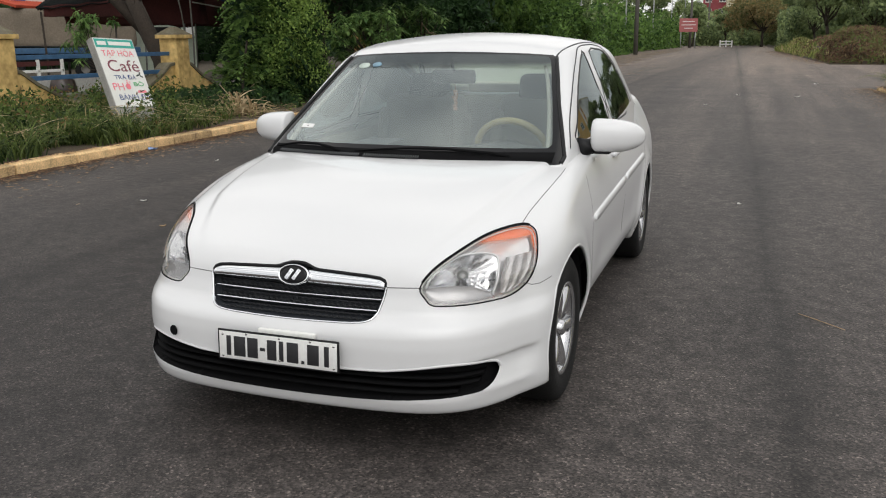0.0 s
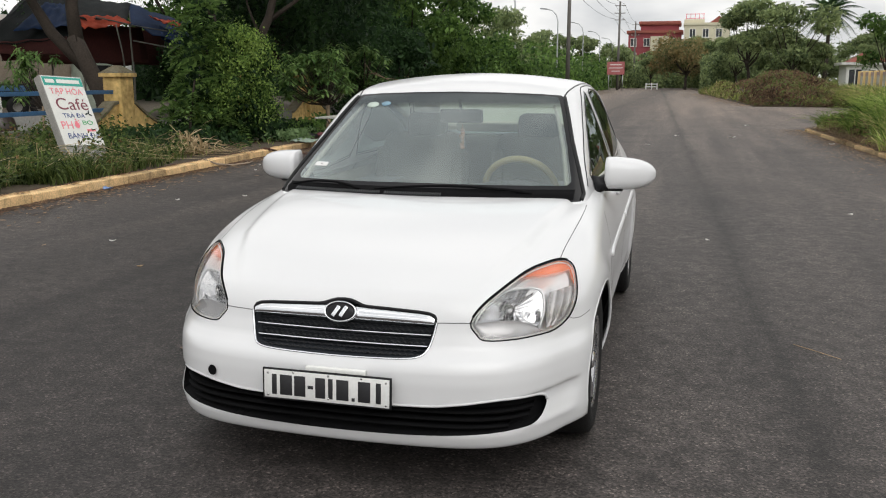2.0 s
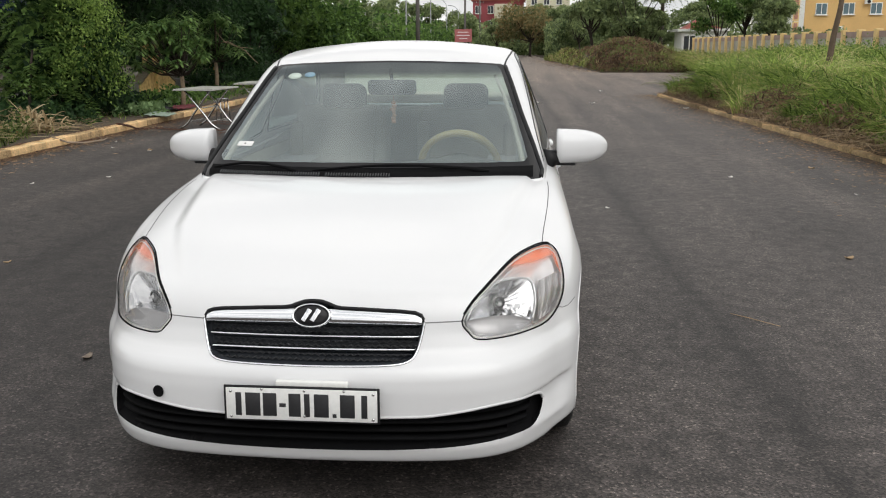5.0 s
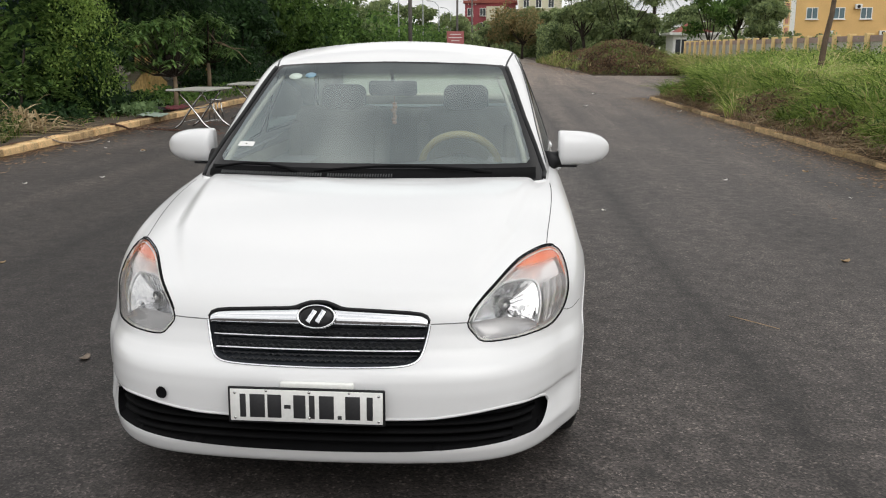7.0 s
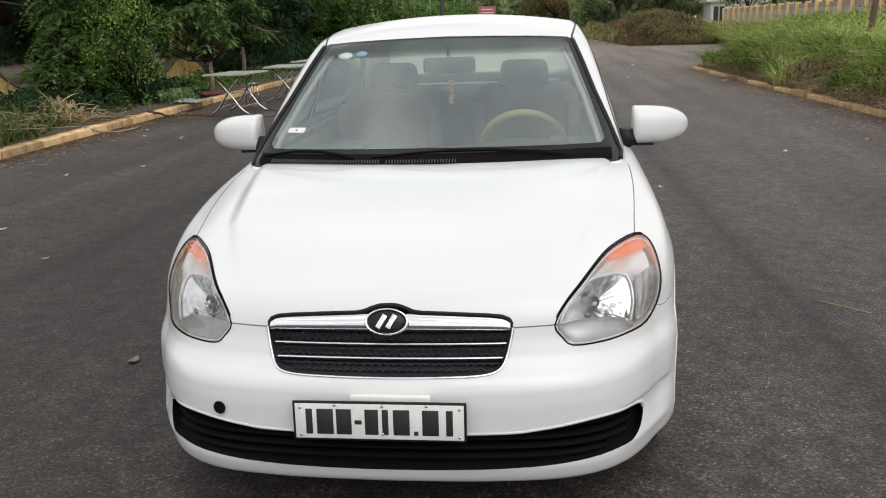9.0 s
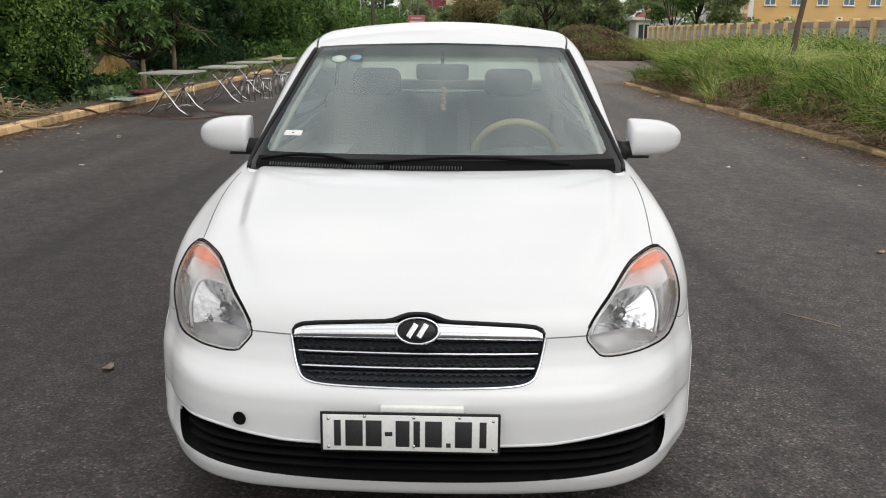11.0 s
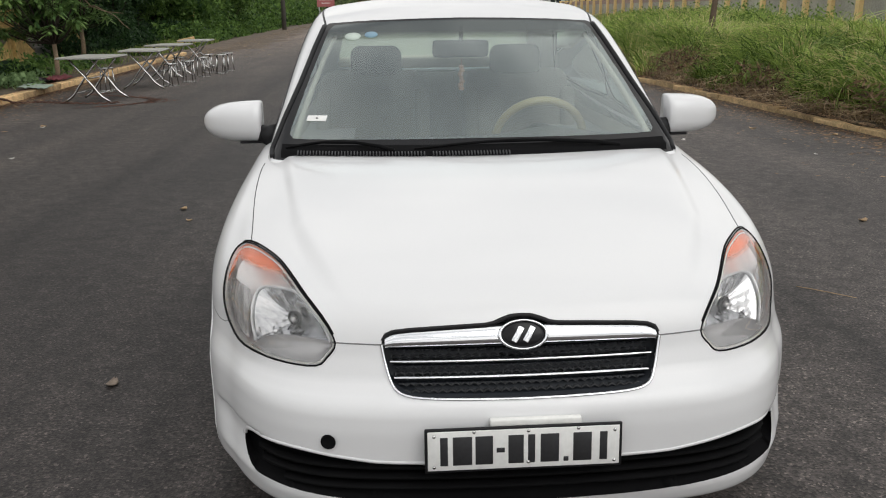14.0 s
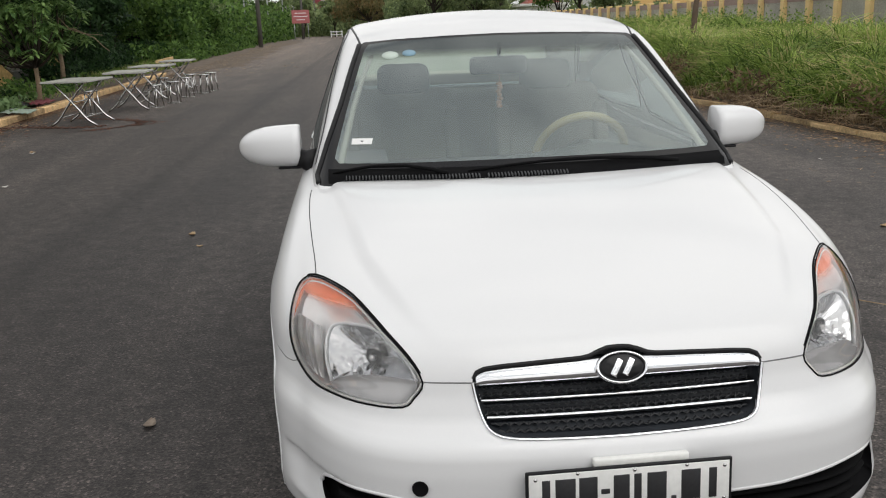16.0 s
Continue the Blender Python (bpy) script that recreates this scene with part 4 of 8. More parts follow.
for z0, half in ((0.567, 0.326), (0.531, 0.316)):
    fin = bmesh.new()
    rows = [[fin.verts.new((x, skin_y(x, z0) + dy, z0 + dz)) for dy, dz in ((0.012, -0.0028), (0.009, 0.0), (0.012, 0.0028), (0.045, 0.004), (0.045, -0.004))] for x in np.linspace(-half, half, 41)]
    for a, b in zip(rows, rows[1:]):
        for t in range(5):
            fin.faces.new((a[t], b[t], b[(t + 1) % 5], a[(t + 1) % 5]))
    part("chrome_slat", fin, CHROME, grille, "thin chrome slat")
COMB = mat("mesh_black", (0.017, 0.018, 0.020), 0.4, var=0.2, scale=20, fine=200)
for z0, half in ((0.586, 0.325), (0.549, 0.318), (0.514, 0.306)):
    fin = bmesh.new()
    rows = [[fin.verts.new((x, skin_y(x, z0) + dy, z0 + dz)) for dy, dz in ((0.030, -0.002), (0.030, 0.002), (0.046, 0.002), (0.046, -0.002))] for x in np.linspace(-half, half, 25)]
    for a, b in zip(rows, rows[1:]):
        for t in range(4):
            fin.faces.new((a[t], b[t], b[(t + 1) % 4], a[(t + 1) % 4]))
    part("black_slat", fin, GRILLEBLACK, grille)
# honeycomb mesh between the slats: zigzag wires joined by short uprights
for z0, half, n_rows in ((0.600, 0.318, 1), (0.574, 0.322, 2), (0.536, 0.312, 2), (0.502, 0.298, 2)):
    comb, step = bmesh.new(), 0.011
    for r in range(n_rows):
        zr = z0 + r * 0.0125
        line = [(-half + k * step, zr + (0.0025 if (k + r) % 2 else -0.0025)) for k in range(int(2 * half / step) + 1)]
        rows = [[comb.verts.new((x, skin_y(x, z) + dy, z + dz)) for dy, dz in ((0.027, -0.0014), (0.025, 0.0), (0.027, 0.0014), (0.036, 0.0))] for x, z in line]
        for a, b in zip(rows, rows[1:]):
            for t in range(4):
                comb.faces.new((a[t], b[t], b[(t + 1) % 4], a[(t + 1) % 4]))
        for k in range(r % 2, len(line), 2):
            x, z = line[k]
            y = skin_y(x, z)
            comb.faces.new([comb.verts.new(p) for p in ((x - 0.0013, y + 0.026, z), (x + 0.0013, y + 0.026, z), (x + 0.0013, y + 0.026, z + 0.0085), (x - 0.0013, y + 0.026, z + 0.0085))])
    part("mesh_strip", comb, COMB, grille, "black honeycomb mesh", smooth=False)
LOWER = [(x, z) for x, z in GRILLE if z < 0.615]
frame_line = [(-x, z) for x, z in LOWER[::-1]] + LOWER[1:]
def strip_on_front(line, width, lift):
    bm, rows = bmesh.new(), []
    pts = [Vector((x, skin_y(x, z), z)) for x, z in line]
    for q, p in enumerate(pts):
        d = (pts[min(q + 1, len(pts) - 1)] - pts[max(q - 1, 0)]).normalized()
        n = Vector((0, -0.94, 0.34))
        s = d.cross(n).normalized() * width / 2
        rows.append([bm.verts.new(p + s * a + n * h) for a, h in ((-1, -0.006), (-0.8, lift), (0.0, lift * 1.5), (0.8, lift), (1, -0.006))])
    for a, b in zip(rows, rows[1:]):
        for t in range(4):
            bm.faces.new((a[t], a[t + 1], b[t + 1], b[t]))
    bmesh.ops.recalc_face_normals(bm, faces=bm.faces)
    return bm


part("chrome_frame", strip_on_front(frame_line, 0.0085, 0.004), CHROME, grille, "chrome frame")
top_line = [(x, float(top_of_grille(x)) - 0.002) for x in np.linspace(-0.343, 0.343, 79)]
part("upper_seal", strip_on_front(top_line, 0.011, 0.0010), BLACK, grille)

badge_at = pose(0, skin_y(0, 0.632) - 0.010, 0.632, 66, 0, 0)
oval = Matrix.Diagonal((1.0, 0.60, 1.0, 1.0))
badge = part("badge", spun([(0.0, -0.012), (0.052, -0.012), (0.054, 0.004), (0.045, 0.008), (0.0, 0.009)], 40, badge_at @ oval), GLOSSBLACK, CAR, "oval chrome-ringed black badge")
part("chrome_ring", spun([(0.053, -0.014), (0.062, -0.010), (0.0625, 0.004), (0.060, 0.010), (0.055, 0.009), (0.053, 0.005)], 48, badge_at @ oval), CHROME, badge)
sym = bmesh.new()
for dx in (-0.014, 0.014):
    box(sym, (0.015, 0.042, 0.006), (dx, 0, 0.010), pose(0, 0, 0, 0, 0, -30), 0.0015)
sym.transform(badge_at)
part("slanted_bars", sym, CHROME, badge)

intake = part("lower_intake", pressed(intake_skin, 0.06), MATTBLACK, CAR, "black lower air intake")
for z0, half in ((0.318, 0.67), (0.292, 0.66), (0.266, 0.60)):
    fin = bmesh.new()
    rows = [[fin.verts.new((x, skin_y(x, z0) + dy, z0 + dz)) for dy, dz in ((0.020, -0.004), (0.017, 0.0), (0.020, 0.005), (0.065, 0.006), (0.065, -0.005))] for x in np.linspace(-half, half, 45)]
    for a, b in zip(rows, rows[1:]):
        for t in range(5):
            fin.faces.new((a[t], b[t], b[(t + 1) % 5], a[(t + 1) % 5]))
    part("intake_slat", fin, MATTBLACK, intake)
lip = [(-x, z) for x, z in INTAKE[:28][::-1]] + INTAKE[1:28]
part("intake_lip", tube(bmesh.new(), [(x, skin_y(x, z + 0.004) + 0.003, z + 0.004) for x, z in lip], 0.0055, 8), PAINT, intake)
part("tow_hole", spun([(0.0, 0.001), (0.015, 0.001), (0.018, 0.003), (0.019, 0.0)], 24, pose(-0.48, skin_y(0.48, 0.396) - 0.004, 0.396, 88, 0, -14)), MATTBLACK, BUMPER, "round black towing-eye hole")

plate_m = pose(-0.013, -0.108, 0.3905, -3, 0, 0)
number_plate = part("number_plate", a_box((0.474, 0.008, 0.112), (0, 0, 0), None, 0.003), BLACK, CAR, "white number plate in a black frame")
number_plate.matrix_basis = plate_m
part("plate_face", a_box((0.460, 0.004, 0.099), (0, -0.0035, 0), None, 0.0015), PLATEWHITE, number_plate, "white plate face")
# white strip added to paint the highlight behind the plate's top edge
part("highlight_strip", a_box((0.22, 0.018, 0.020), (0.03, 0.014, 0.060), None, 0.004), WHITE, number_plate)
part("mount", a_box((0.40, 0.030, 0.05), (0.0, 0.016, 0.0), None, 0.004), BLACK, number_plate)
INK = mat("plate_ink", (0.02, 0.02, 0.022), 0.5, var=0.3, scale=20, fine=120)
for a, b in ((22, 36), (45, 80), (86, 118), (146, 174), (182, 195), (205, 239), (265, 299), (314, 328)):
    part("bar", a_box(((b - a) * 0.00131, 0.003, 0.072), (((a + b) / 2 - 175) * 0.00131, -0.0052, -0.001), None, 0.001), INK, number_plate)
part("bar", a_box((0.020, 0.003, 0.012), ((132 - 175) * 0.00131, -0.0052, -0.002), None, 0.001), INK, number_plate)
part("bar", a_box((0.012, 0.003, 0.012), ((252 - 175) * 0.00131, -0.0052, -0.031), None, 0.001), INK, number_plate)
for x, z in ((-0.215, 0.038), (-0.120, 0.046), (0.010, 0.044), (0.13, 0.046), (0.218, 0.038), (-0.215, -0.04), (0.010, -0.035), (0.218, -0.04)):
    part("screw", spun([(0.0, 0.003), (0.003, 0.0028), (0.0045, 0.0)], 12, pose(x, -0.0055, z, 90, 0, 0)), STEEL, number_plate)

# ---- seams ----
SEAMGREY = mat("seam_grey", (0.16, 0.16, 0.16), 0.7, var=0.2)
for line, view in ((SEAM_TOP[1:-2], "top"), (DOOR_F, "side"), (DOOR_M, "side"), (DOOR_R, "side"), (SILL, "side"), (BUMPER_SEAM, "side")):
    fine_line = [(a[0] + (b[0] - a[0]) * t / 8, a[1] + (b[1] - a[1]) * t / 8) for a, b in zip(line, line[1:]) for t in range(8)] + [line[-1]]
    both("panel_gap", ribbon(fine_line, view, 0.0036, 0.0006), BLACK if view == "top" else SEAMGREY, CAR)
both("bonnet_gap", ribbon([(0.335 + 0.13 * t / 12, 0.611 + 0.003 * t / 12) for t in range(13)], "front", 0.0045, 0.0008), SEAMGREY, CAR)


def side_strip(y0, y1, z0, z1, height, lift, n=30):
    """A raised moulding along the flank."""
    bm, rows = bmesh.new(), []
    for q in range(n + 1):
        t = q / n
        y, z = y0 + (y1 - y0) * t, z0 + (z1 - z0) * t
        h = height * (1 - 0.5 * max(0, 1 - q / 2))
        p = [on_skin(y, z + dz * h, "side")[0] for dz in (-0.5, -0.35, 0.35, 0.5)]
        rows.append([bm.verts.new(v + Vector((l, 0, 0))) for v, l in zip(p, (-0.004, lift, lift, -0.004))])
    for a, b in zip(rows, rows[1:]):
        for t in range(3):
            bm.faces.new((a[t], b[t], b[t + 1], a[t + 1]))
    for r in (rows[0], rows[-1]):
        bm.faces.new(r)
    bmesh.ops.recalc_face_normals(bm, faces=bm.faces)
    return bm


for y0, y1, z0, z1 in ((1.19, 2.14, 0.655, 0.685), (2.19, 2.98, 0.687, 0.71)):
    both("side_moulding", side_strip(y0, y1, z0, z1, 0.042, 0.010), PAINT, CAR, "white side moulding")
for y in (1.98, 2.98):
    p = on_skin(y, 0.850, "side")[0]
    both("door_handle", a_box((0.030, 0.17, 0.030), p + Vector((0.012, 0, 0)), None, 0.012), PAINT, CAR, "white door handle")

# ---- wheels ----
def wheel(ax, side):
    m = pose(side * 0.740, ax, WHEEL_R, 0, 90 * side, 0)
    rim = part("wheel", spun([(0.172, -0.08), (0.165, -0.07), (0.160, 0.02), (0.170, 0.066), (0.186, 0.078), (0.190, 0.084), (0.186, 0.088), (0.176, 0.080)], 40, m), ALLOY, CAR, "six-spoke silver wheel with black tyre")
    part("tyre", spun([(0.186, -0.082), (0.215, -0.092), (0.262, -0.095), (0.288, -0.080), (0.2965, -0.055), (0.298, -0.02), (0.298, 0.02), (0.2965, 0.055), (0.288, 0.080), (0.262, 0.095), (0.230, 0.094), (0.215, 0.092), (0.186, 0.082)], 56, m), RUBBER, rim, "black tyre")
    part("brake_drum", spun([(0.0, 0.0), (0.13, 0.0), (0.13, -0.06), (0.165, -0.065)], 32, m), MATTBLACK, rim)
    for k in range(6):
        a = k * math.tau / 6 + 0.3
        sp = bmesh.new()
        rows = []
        for r, w, h in ((0.030, 0.018, 0.062), (0.07, 0.022, 0.070), (0.12, 0.029, 0.078), (0.160, 0.038, 0.080), (0.186, 0.050, 0.076)):
            rows.append([sp.verts.new((r, s * w, h + dz)) for s, dz in ((-1, -0.030), (-0.80, -0.010), (-0.1, 0.003), (0.75, -0.006), (1, -0.024))])
        for p, q in zip(rows, rows[1:]):
            for t in range(4):
                sp.faces.new((p[t], q[t], q[t + 1], p[t + 1]))
        sp.transform(m @ pose(0, 0, 0, 0, 0, math.degrees(a)))
        bmesh.ops.recalc_face_normals(sp, faces=sp.faces)
        part("spoke", sp, ALLOY, rim)
    part("hub_cap", spun([(0.0, 0.086), (0.022, 0.085), (0.030, 0.078), (0.034, 0.06)], 24, m), ALLOY, rim)
    liner = bmesh.new()
    rows = [[liner.verts.new((side * x, ax + 0.345 * math.cos(a), 0.30 + 0.345 * math.sin(a))) for x in (0.45, 0.60, 0.70, 0.825)] for a in [(math.pi + 0.25) * k / 20 - 0.125 for k in range(21)]]
    for p, q in zip(rows, rows[1:]):
        for t in range(3):
            liner.faces.new((p[t], p[t + 1], q[t + 1], q[t]))
    part("arch_liner", liner, BLACK, CAR, "black wheel-arch liner")
    lip = bmesh.new()
    pts = []
    for k in range(25):
        a = (math.pi + 0.62) * k / 24 - 0.31
        p = on_skin(ax + 0.337 * math.cos(a), 0.30 + 0.337 * math.sin(a), "side")[0]
        if p is not None:
            pts.append((side * (p.x - 0.004), p.y, p.z))
    part("arch_lip", tube(lip, pts, 0.007, 8), PAINT, CAR)


for ax in (AXLE_F, AXLE_R):
    for side in (1, -1):
        wheel(ax, side)


# ---- door mirrors ----
def door_mirror(side):
    bm, rings = bmesh.new(), []
    us = [0, 0.04, 0.12, 0.25, 0.4, 0.55, 0.7, 0.82, 0.9, 0.95, 0.98, 0.995]
    for u in us:
        hz = 0.077 * (1 - u ** 3.4) ** 0.5 * (0.94 if u == 0 else 1.0) + 0.001
        hy = 0.090 * (1 - u ** 3.0) ** 0.5 * (0.90 if u == 0 else 1.0) + 0.001
        ring = []
        for k in range(28):
            a = k * math.tau / 28
            c, s = math.cos(a), math.sin(a)
            y = -abs(c) ** 0.75 * hy if c > 0 else abs(c) ** 0.4 * hy * 0.38
            z = math.copysign(abs(s) ** 0.72, s) * hz
            ring.append(bm.verts.new((0.788 + 0.232 * u, 1.452 + y + 0.045 * u * u, 0.994 + z * (1 if z > 0 else 0.98) - 0.004 * u)))
        rings.append(ring)
    for a, b in zip(rings, rings[1:]):
        for k in range(28):
            bm.faces.new((a[k], a[(k + 1) % 28], b[(k + 1) % 28], b[k]))
    bm.faces.new(rings[0])
    bm.faces.new(rings[-1][::-1])
    bmesh.ops.recalc_face_normals(bm, faces=bm.faces)
    flip = (lambda b: b) if side > 0 else flipped
    house = part("door_mirror", flip(bm), PAINT, CAR, "white door mirror with black foot")
    foot = bmesh.new()
    tube(foot, [(0.730, 1.37, 0.940), (0.762, 1.395, 0.945), (0.815, 1.43, 0.955)], [0.052, 0.040, 0.028], 12)
    part("mirror_foot", flip(foot), BLACK, house, "black mirror foot")
    part("lower_trim", flip(a_box((0.085, 0.075, 0.010), (0.830, 1.432, 0.919), None, 0.004)), BLACK, house)
    part("mirror_glass", flip(a_box((0.150, 0.004, 0.095), (0.878, 1.486, 0.994), pose(0, 0, 0, 0, 0, 12), 0.001)), CHROME, house, "mirror glass")


door_mirror(1), door_mirror(-1)

# cabin: roof and pillars with the panes cut out
cabin = wrapped(cabin_f, (0, 2.35, 1.02), (0.30, 0.55, 0.03), (1.0, 1.75, 0.62), (40, 120, 40), ("front", "back", "top", "side"))
WIND = [(0, 1.370), (0.19, 1.367), (0.40, 1.360), (0.52, 1.352), (0.542, 1.340), (0.575, 1.262), (0.620, 1.142), (0.668, 1.03), (0.706, 0.93), (0.70, 0.905), (0.5, 0.90), (0, 0.90)]
CLEAR = [(0, 1.362), (0.25, 1.358), (0.45, 1.350), (0.505, 1.343), (0.522, 1.325), (0.555, 1.240), (0.597, 1.13), (0.634, 1.02), (0.646, 0.980), (0.632, 0.966), (0.5, 0.965), (0, 0.968)]
WIND, CLEAR = [(x * 1.018, z) for x, z in WIND], [(x * 1.018, z) for x, z in CLEAR]
BAND = [(0, 1.293), (0.25, 1.292), (0.45, 1.290), (0.60, 1.288)]
scored(cabin, WIND, "front", lambda c: c.y < 2.1)
scored(cabin, CLEAR, "front", lambda c: c.y < 2.1)
scored(cabin, BAND, "front", lambda c: c.y < 2.1)
WIN_F = [(1.36, 0.965), (1.44, 1.05), (1.66, 1.20), (1.90, 1.315), (2.00, 1.350), (2.065, 1.356), (2.085, 1.2), (2.095, 0.985)]
WIN_R = [(2.215, 0.987), (2.215, 1.2), (2.205, 1.36), (2.45, 1.372), (2.70, 1.352), (2.92, 1.27), (3.12, 1.12), (3.19, 1.03)]
REAR_GLASS = [(0, 1.03), (0.5, 1.04), (0.60, 1.07), (0.53, 1.30), (0.48, 1.345), (0, 1.365)]
for ln in (WIN_F, WIN_R):
    scored(cabin, ln, "side", lambda c: c.x > 0.4, True)
scored(cabin, REAR_GLASS, "front", lambda c: c.y > 2.9)
CABIN_TREE = BVHTree.FromBMesh(cabin)
clear_skin = taken(cabin, lambda c: c.y < 2.1 and within((c.x, c.z), CLEAR))
band_skin = taken(clear_skin, lambda c: c.z > np.interp(c.x, [q[0] for q in BAND], [q[1] for q in BAND]))
frit_skin = taken(cabin, lambda c: c.y < 2.1 and within((c.x, c.z), WIND))
win_f_skin = taken(cabin, lambda c: c.x > 0.4 and within((c.y, c.z), WIN_F))
win_r_skin = taken(cabin, lambda c: c.x > 0.4 and within((c.y, c.z), WIN_R))
back_skin = taken(cabin, lambda c: c.y > 2.9 and within((c.x, c.z), REAR_GLASS))
part("roof", mirrored(cabin), PAINT, CAR)
BANDMAT = glass("sun_band", (0.82, 0.91, 0.88), 0.95, gloss=0.85, dust_veil=0.012, band=(1.289, 1.322))
SCREEN = part("windscreen", mirrored(clear_skin), GLASS, CAR, "windscreen glass reflecting the pale sky")
part("sun_band", mirrored(band_skin), BANDMAT, SCREEN, "dark tinted band").visible_shadow = False
part("screen_border", mirrored(frit_skin), GLOSSBLACK, SCREEN, "black border")
for b in (win_f_skin, win_r_skin):
    for o in both("side_window", b, DARKGLASS, CAR, "dark tinted side window"):
        o.visible_shadow = False
WINDOW_TRIM = mat("window_rubber", (0.012, 0.012, 0.013), 0.55, var=0.2, scale=20, fine=200)
DOORFRAME = [(1.22, 0.955), (1.34, 1.06), (1.52, 1.175), (1.70, 1.275), (1.90, 1.355), (2.05, 1.388), (2.25, 1.396), (2.45, 1.394), (2.70, 1.372), (2.95, 1.285), (3.17, 1.12), (3.25, 1.03)]
for line, width, close in ((curve(WIN_F, 2, True), 0.013, True), (curve(WIN_R, 2, True), 0.013, True), (curve(DOORFRAME, 4), 0.008, False)):
    trim = ribbon(line, "side", width, 0.0025, CABIN_TREE, close)
    both("window_trim" if close else "door_frame_seal", trim, WINDOW_TRIM, CAR)
both("roof_seam", ribbon(curve([(0.545, 1.70), (0.562, 1.85), (0.575, 2.1), (0.578, 2.5), (0.565, 2.85), (0.54, 3.1)], 5), "top", 0.011, 0.0012, CABIN_TREE), WINDOW_TRIM, CAR, "black roof seam strip")
part("rear_window", mirrored(back_skin), GLASS, CAR).visible_shadow = False
SCREEN.visible_shadow = False

# ---- cowl, wipers, seals, stickers ----
def screen_pt(x, z, lift=0.0):
    p, n, _, _ = CABIN_TREE.ray_cast(Vector((abs(x), -1, z)), Vector((0, 1, 0)))
    p = p + n * lift
    return Vector((math.copysign(p.x, x), p.y, p.z))


cowl = bmesh.new()
rows = []
for x in np.linspace(-0.68, 0.68, 41):
    a = screen_pt(x, 0.938, 0.004)
    rows.append([cowl.verts.new(a + Vector((0, 0.015, 0.01))), cowl.verts.new(a), cowl.verts.new(a + Vector((0, -0.030, -0.008))), cowl.verts.new(a + Vector((0, -0.050, -0.05)))])
for a, b in zip(rows, rows[1:]):
    for t in range(3):
        cowl.faces.new((a[t], a[t + 1], b[t + 1], b[t]))
COWL = part("cowl_panel", cowl, MATTBLACK, CAR, "black plastic cowl with air slots")
slot = mat("slot_grey", (0.045, 0.047, 0.050), 0.6, var=0.2)
for k in range(66):
    x = -0.62 + k * 0.0108 + (0.02 if k > 40 else 0)
    p = screen_pt(x, 0.936, 0.006)
    part("slot_rib", a_box((0.0040, 0.024, 0.007), p + Vector((0, -0.036, -0.011)), pose(0, 0, 0, 14)), slot, COWL)
for pivot, tip, knee in ((-0.29, -0.665, -0.42), (0.50, -0.22, 0.22)):
    arm = bmesh.new()
    P = lambda x, z, l: screen_pt(x, z, l)
    tube(arm, [P(pivot, 0.928, 0.010), P(pivot + (tip - pivot) * 0.12, 0.934, 0.020), P(knee, 0.944, 0.022), P((knee + tip) / 2, 0.945, 0.018)], [0.009, 0.007, 0.0055, 0.004], 8)
    w = part("wiper", arm, MATTBLACK, CAR, "black windscreen wiper")
    blade = bmesh.new()
    tube(blade, [P(pivot + (tip - pivot) * t, 0.936 + 0.012 * math.sin(math.pi * t) - 0.002 * t, 0.008 + 0.012 * math.sin(math.pi * t)) for t in np.linspace(0.18, 1.0, 15)], [0.003] + [0.005] * 13 + [0.003], 8)
    part("wiper_blade", blade, MATTBLACK, w)
for side in (1, -1):
    ln = [(a * side, b) for a, b in WIND[4:10]]
    pts = []
    for a, b in zip(ln, ln[1:]):
        for t in range(6):
            x, z = a[0] + (b[0] - a[0]) * t / 6, a[1] + (b[1] - a[1]) * t / 6
            pts.append(screen_pt(x, z, 0.001))
    seal = bmesh.new()
    tube(seal, pts, 0.009, 8)
    part("screen_seal", seal, BLACK, CAR, "black rubber seal")
for side in (1, -1):
    pts = [screen_pt((x - 0.026) * side, z, -0.022) for x, z in ((0.535, 1.318), (0.575, 1.24), (0.620, 1.13), (0.656, 1.02), (0.672, 0.96))]
    part("pillar_trim", a_tube(pts, [0.008, 0.010, 0.011, 0.012, 0.012], 8), INTERIOR, CAR, "pale inner pillar trim")
sticker = part("sticker", a_box((0.072, 0.002, 0.030), (0, 0, 0), None, 0.0005), PLATEWHITE, SCREEN, "white sticker")
sticker.matrix_basis = Matrix.Translation(screen_pt(-0.562, 1.026, 0.002)) @ pose(0, 0, 0, -55, 0, -12)
part("mark", a_box((0.008, 0.0022, 0.006), (0, -0.0006, 0.0)), INK, sticker)
STICKBLUE = mat("sticker_blue", (0.20, 0.33, 0.42), 0.5, var=0.1)
STICKPALE = mat("sticker_pale", (0.50, 0.58, 0.52), 0.5, var=0.1)
for x, z, mt, sz in ((-0.435, 1.300, STICKPALE, 0.032), (-0.362, 1.306, STICKBLUE, 0.026)):
    st = part("round_sticker", spun([(0.0, 0.001), (sz, 0.001), (sz, 0.0)], 24), mt, SCREEN)
    st.matrix_basis = Matrix.Translation(screen_pt(x, z, 0.002)) @ pose(0, 0, 0, 35, 0, -6) @ Matrix.Diagonal((1, 0.75, 1, 1))

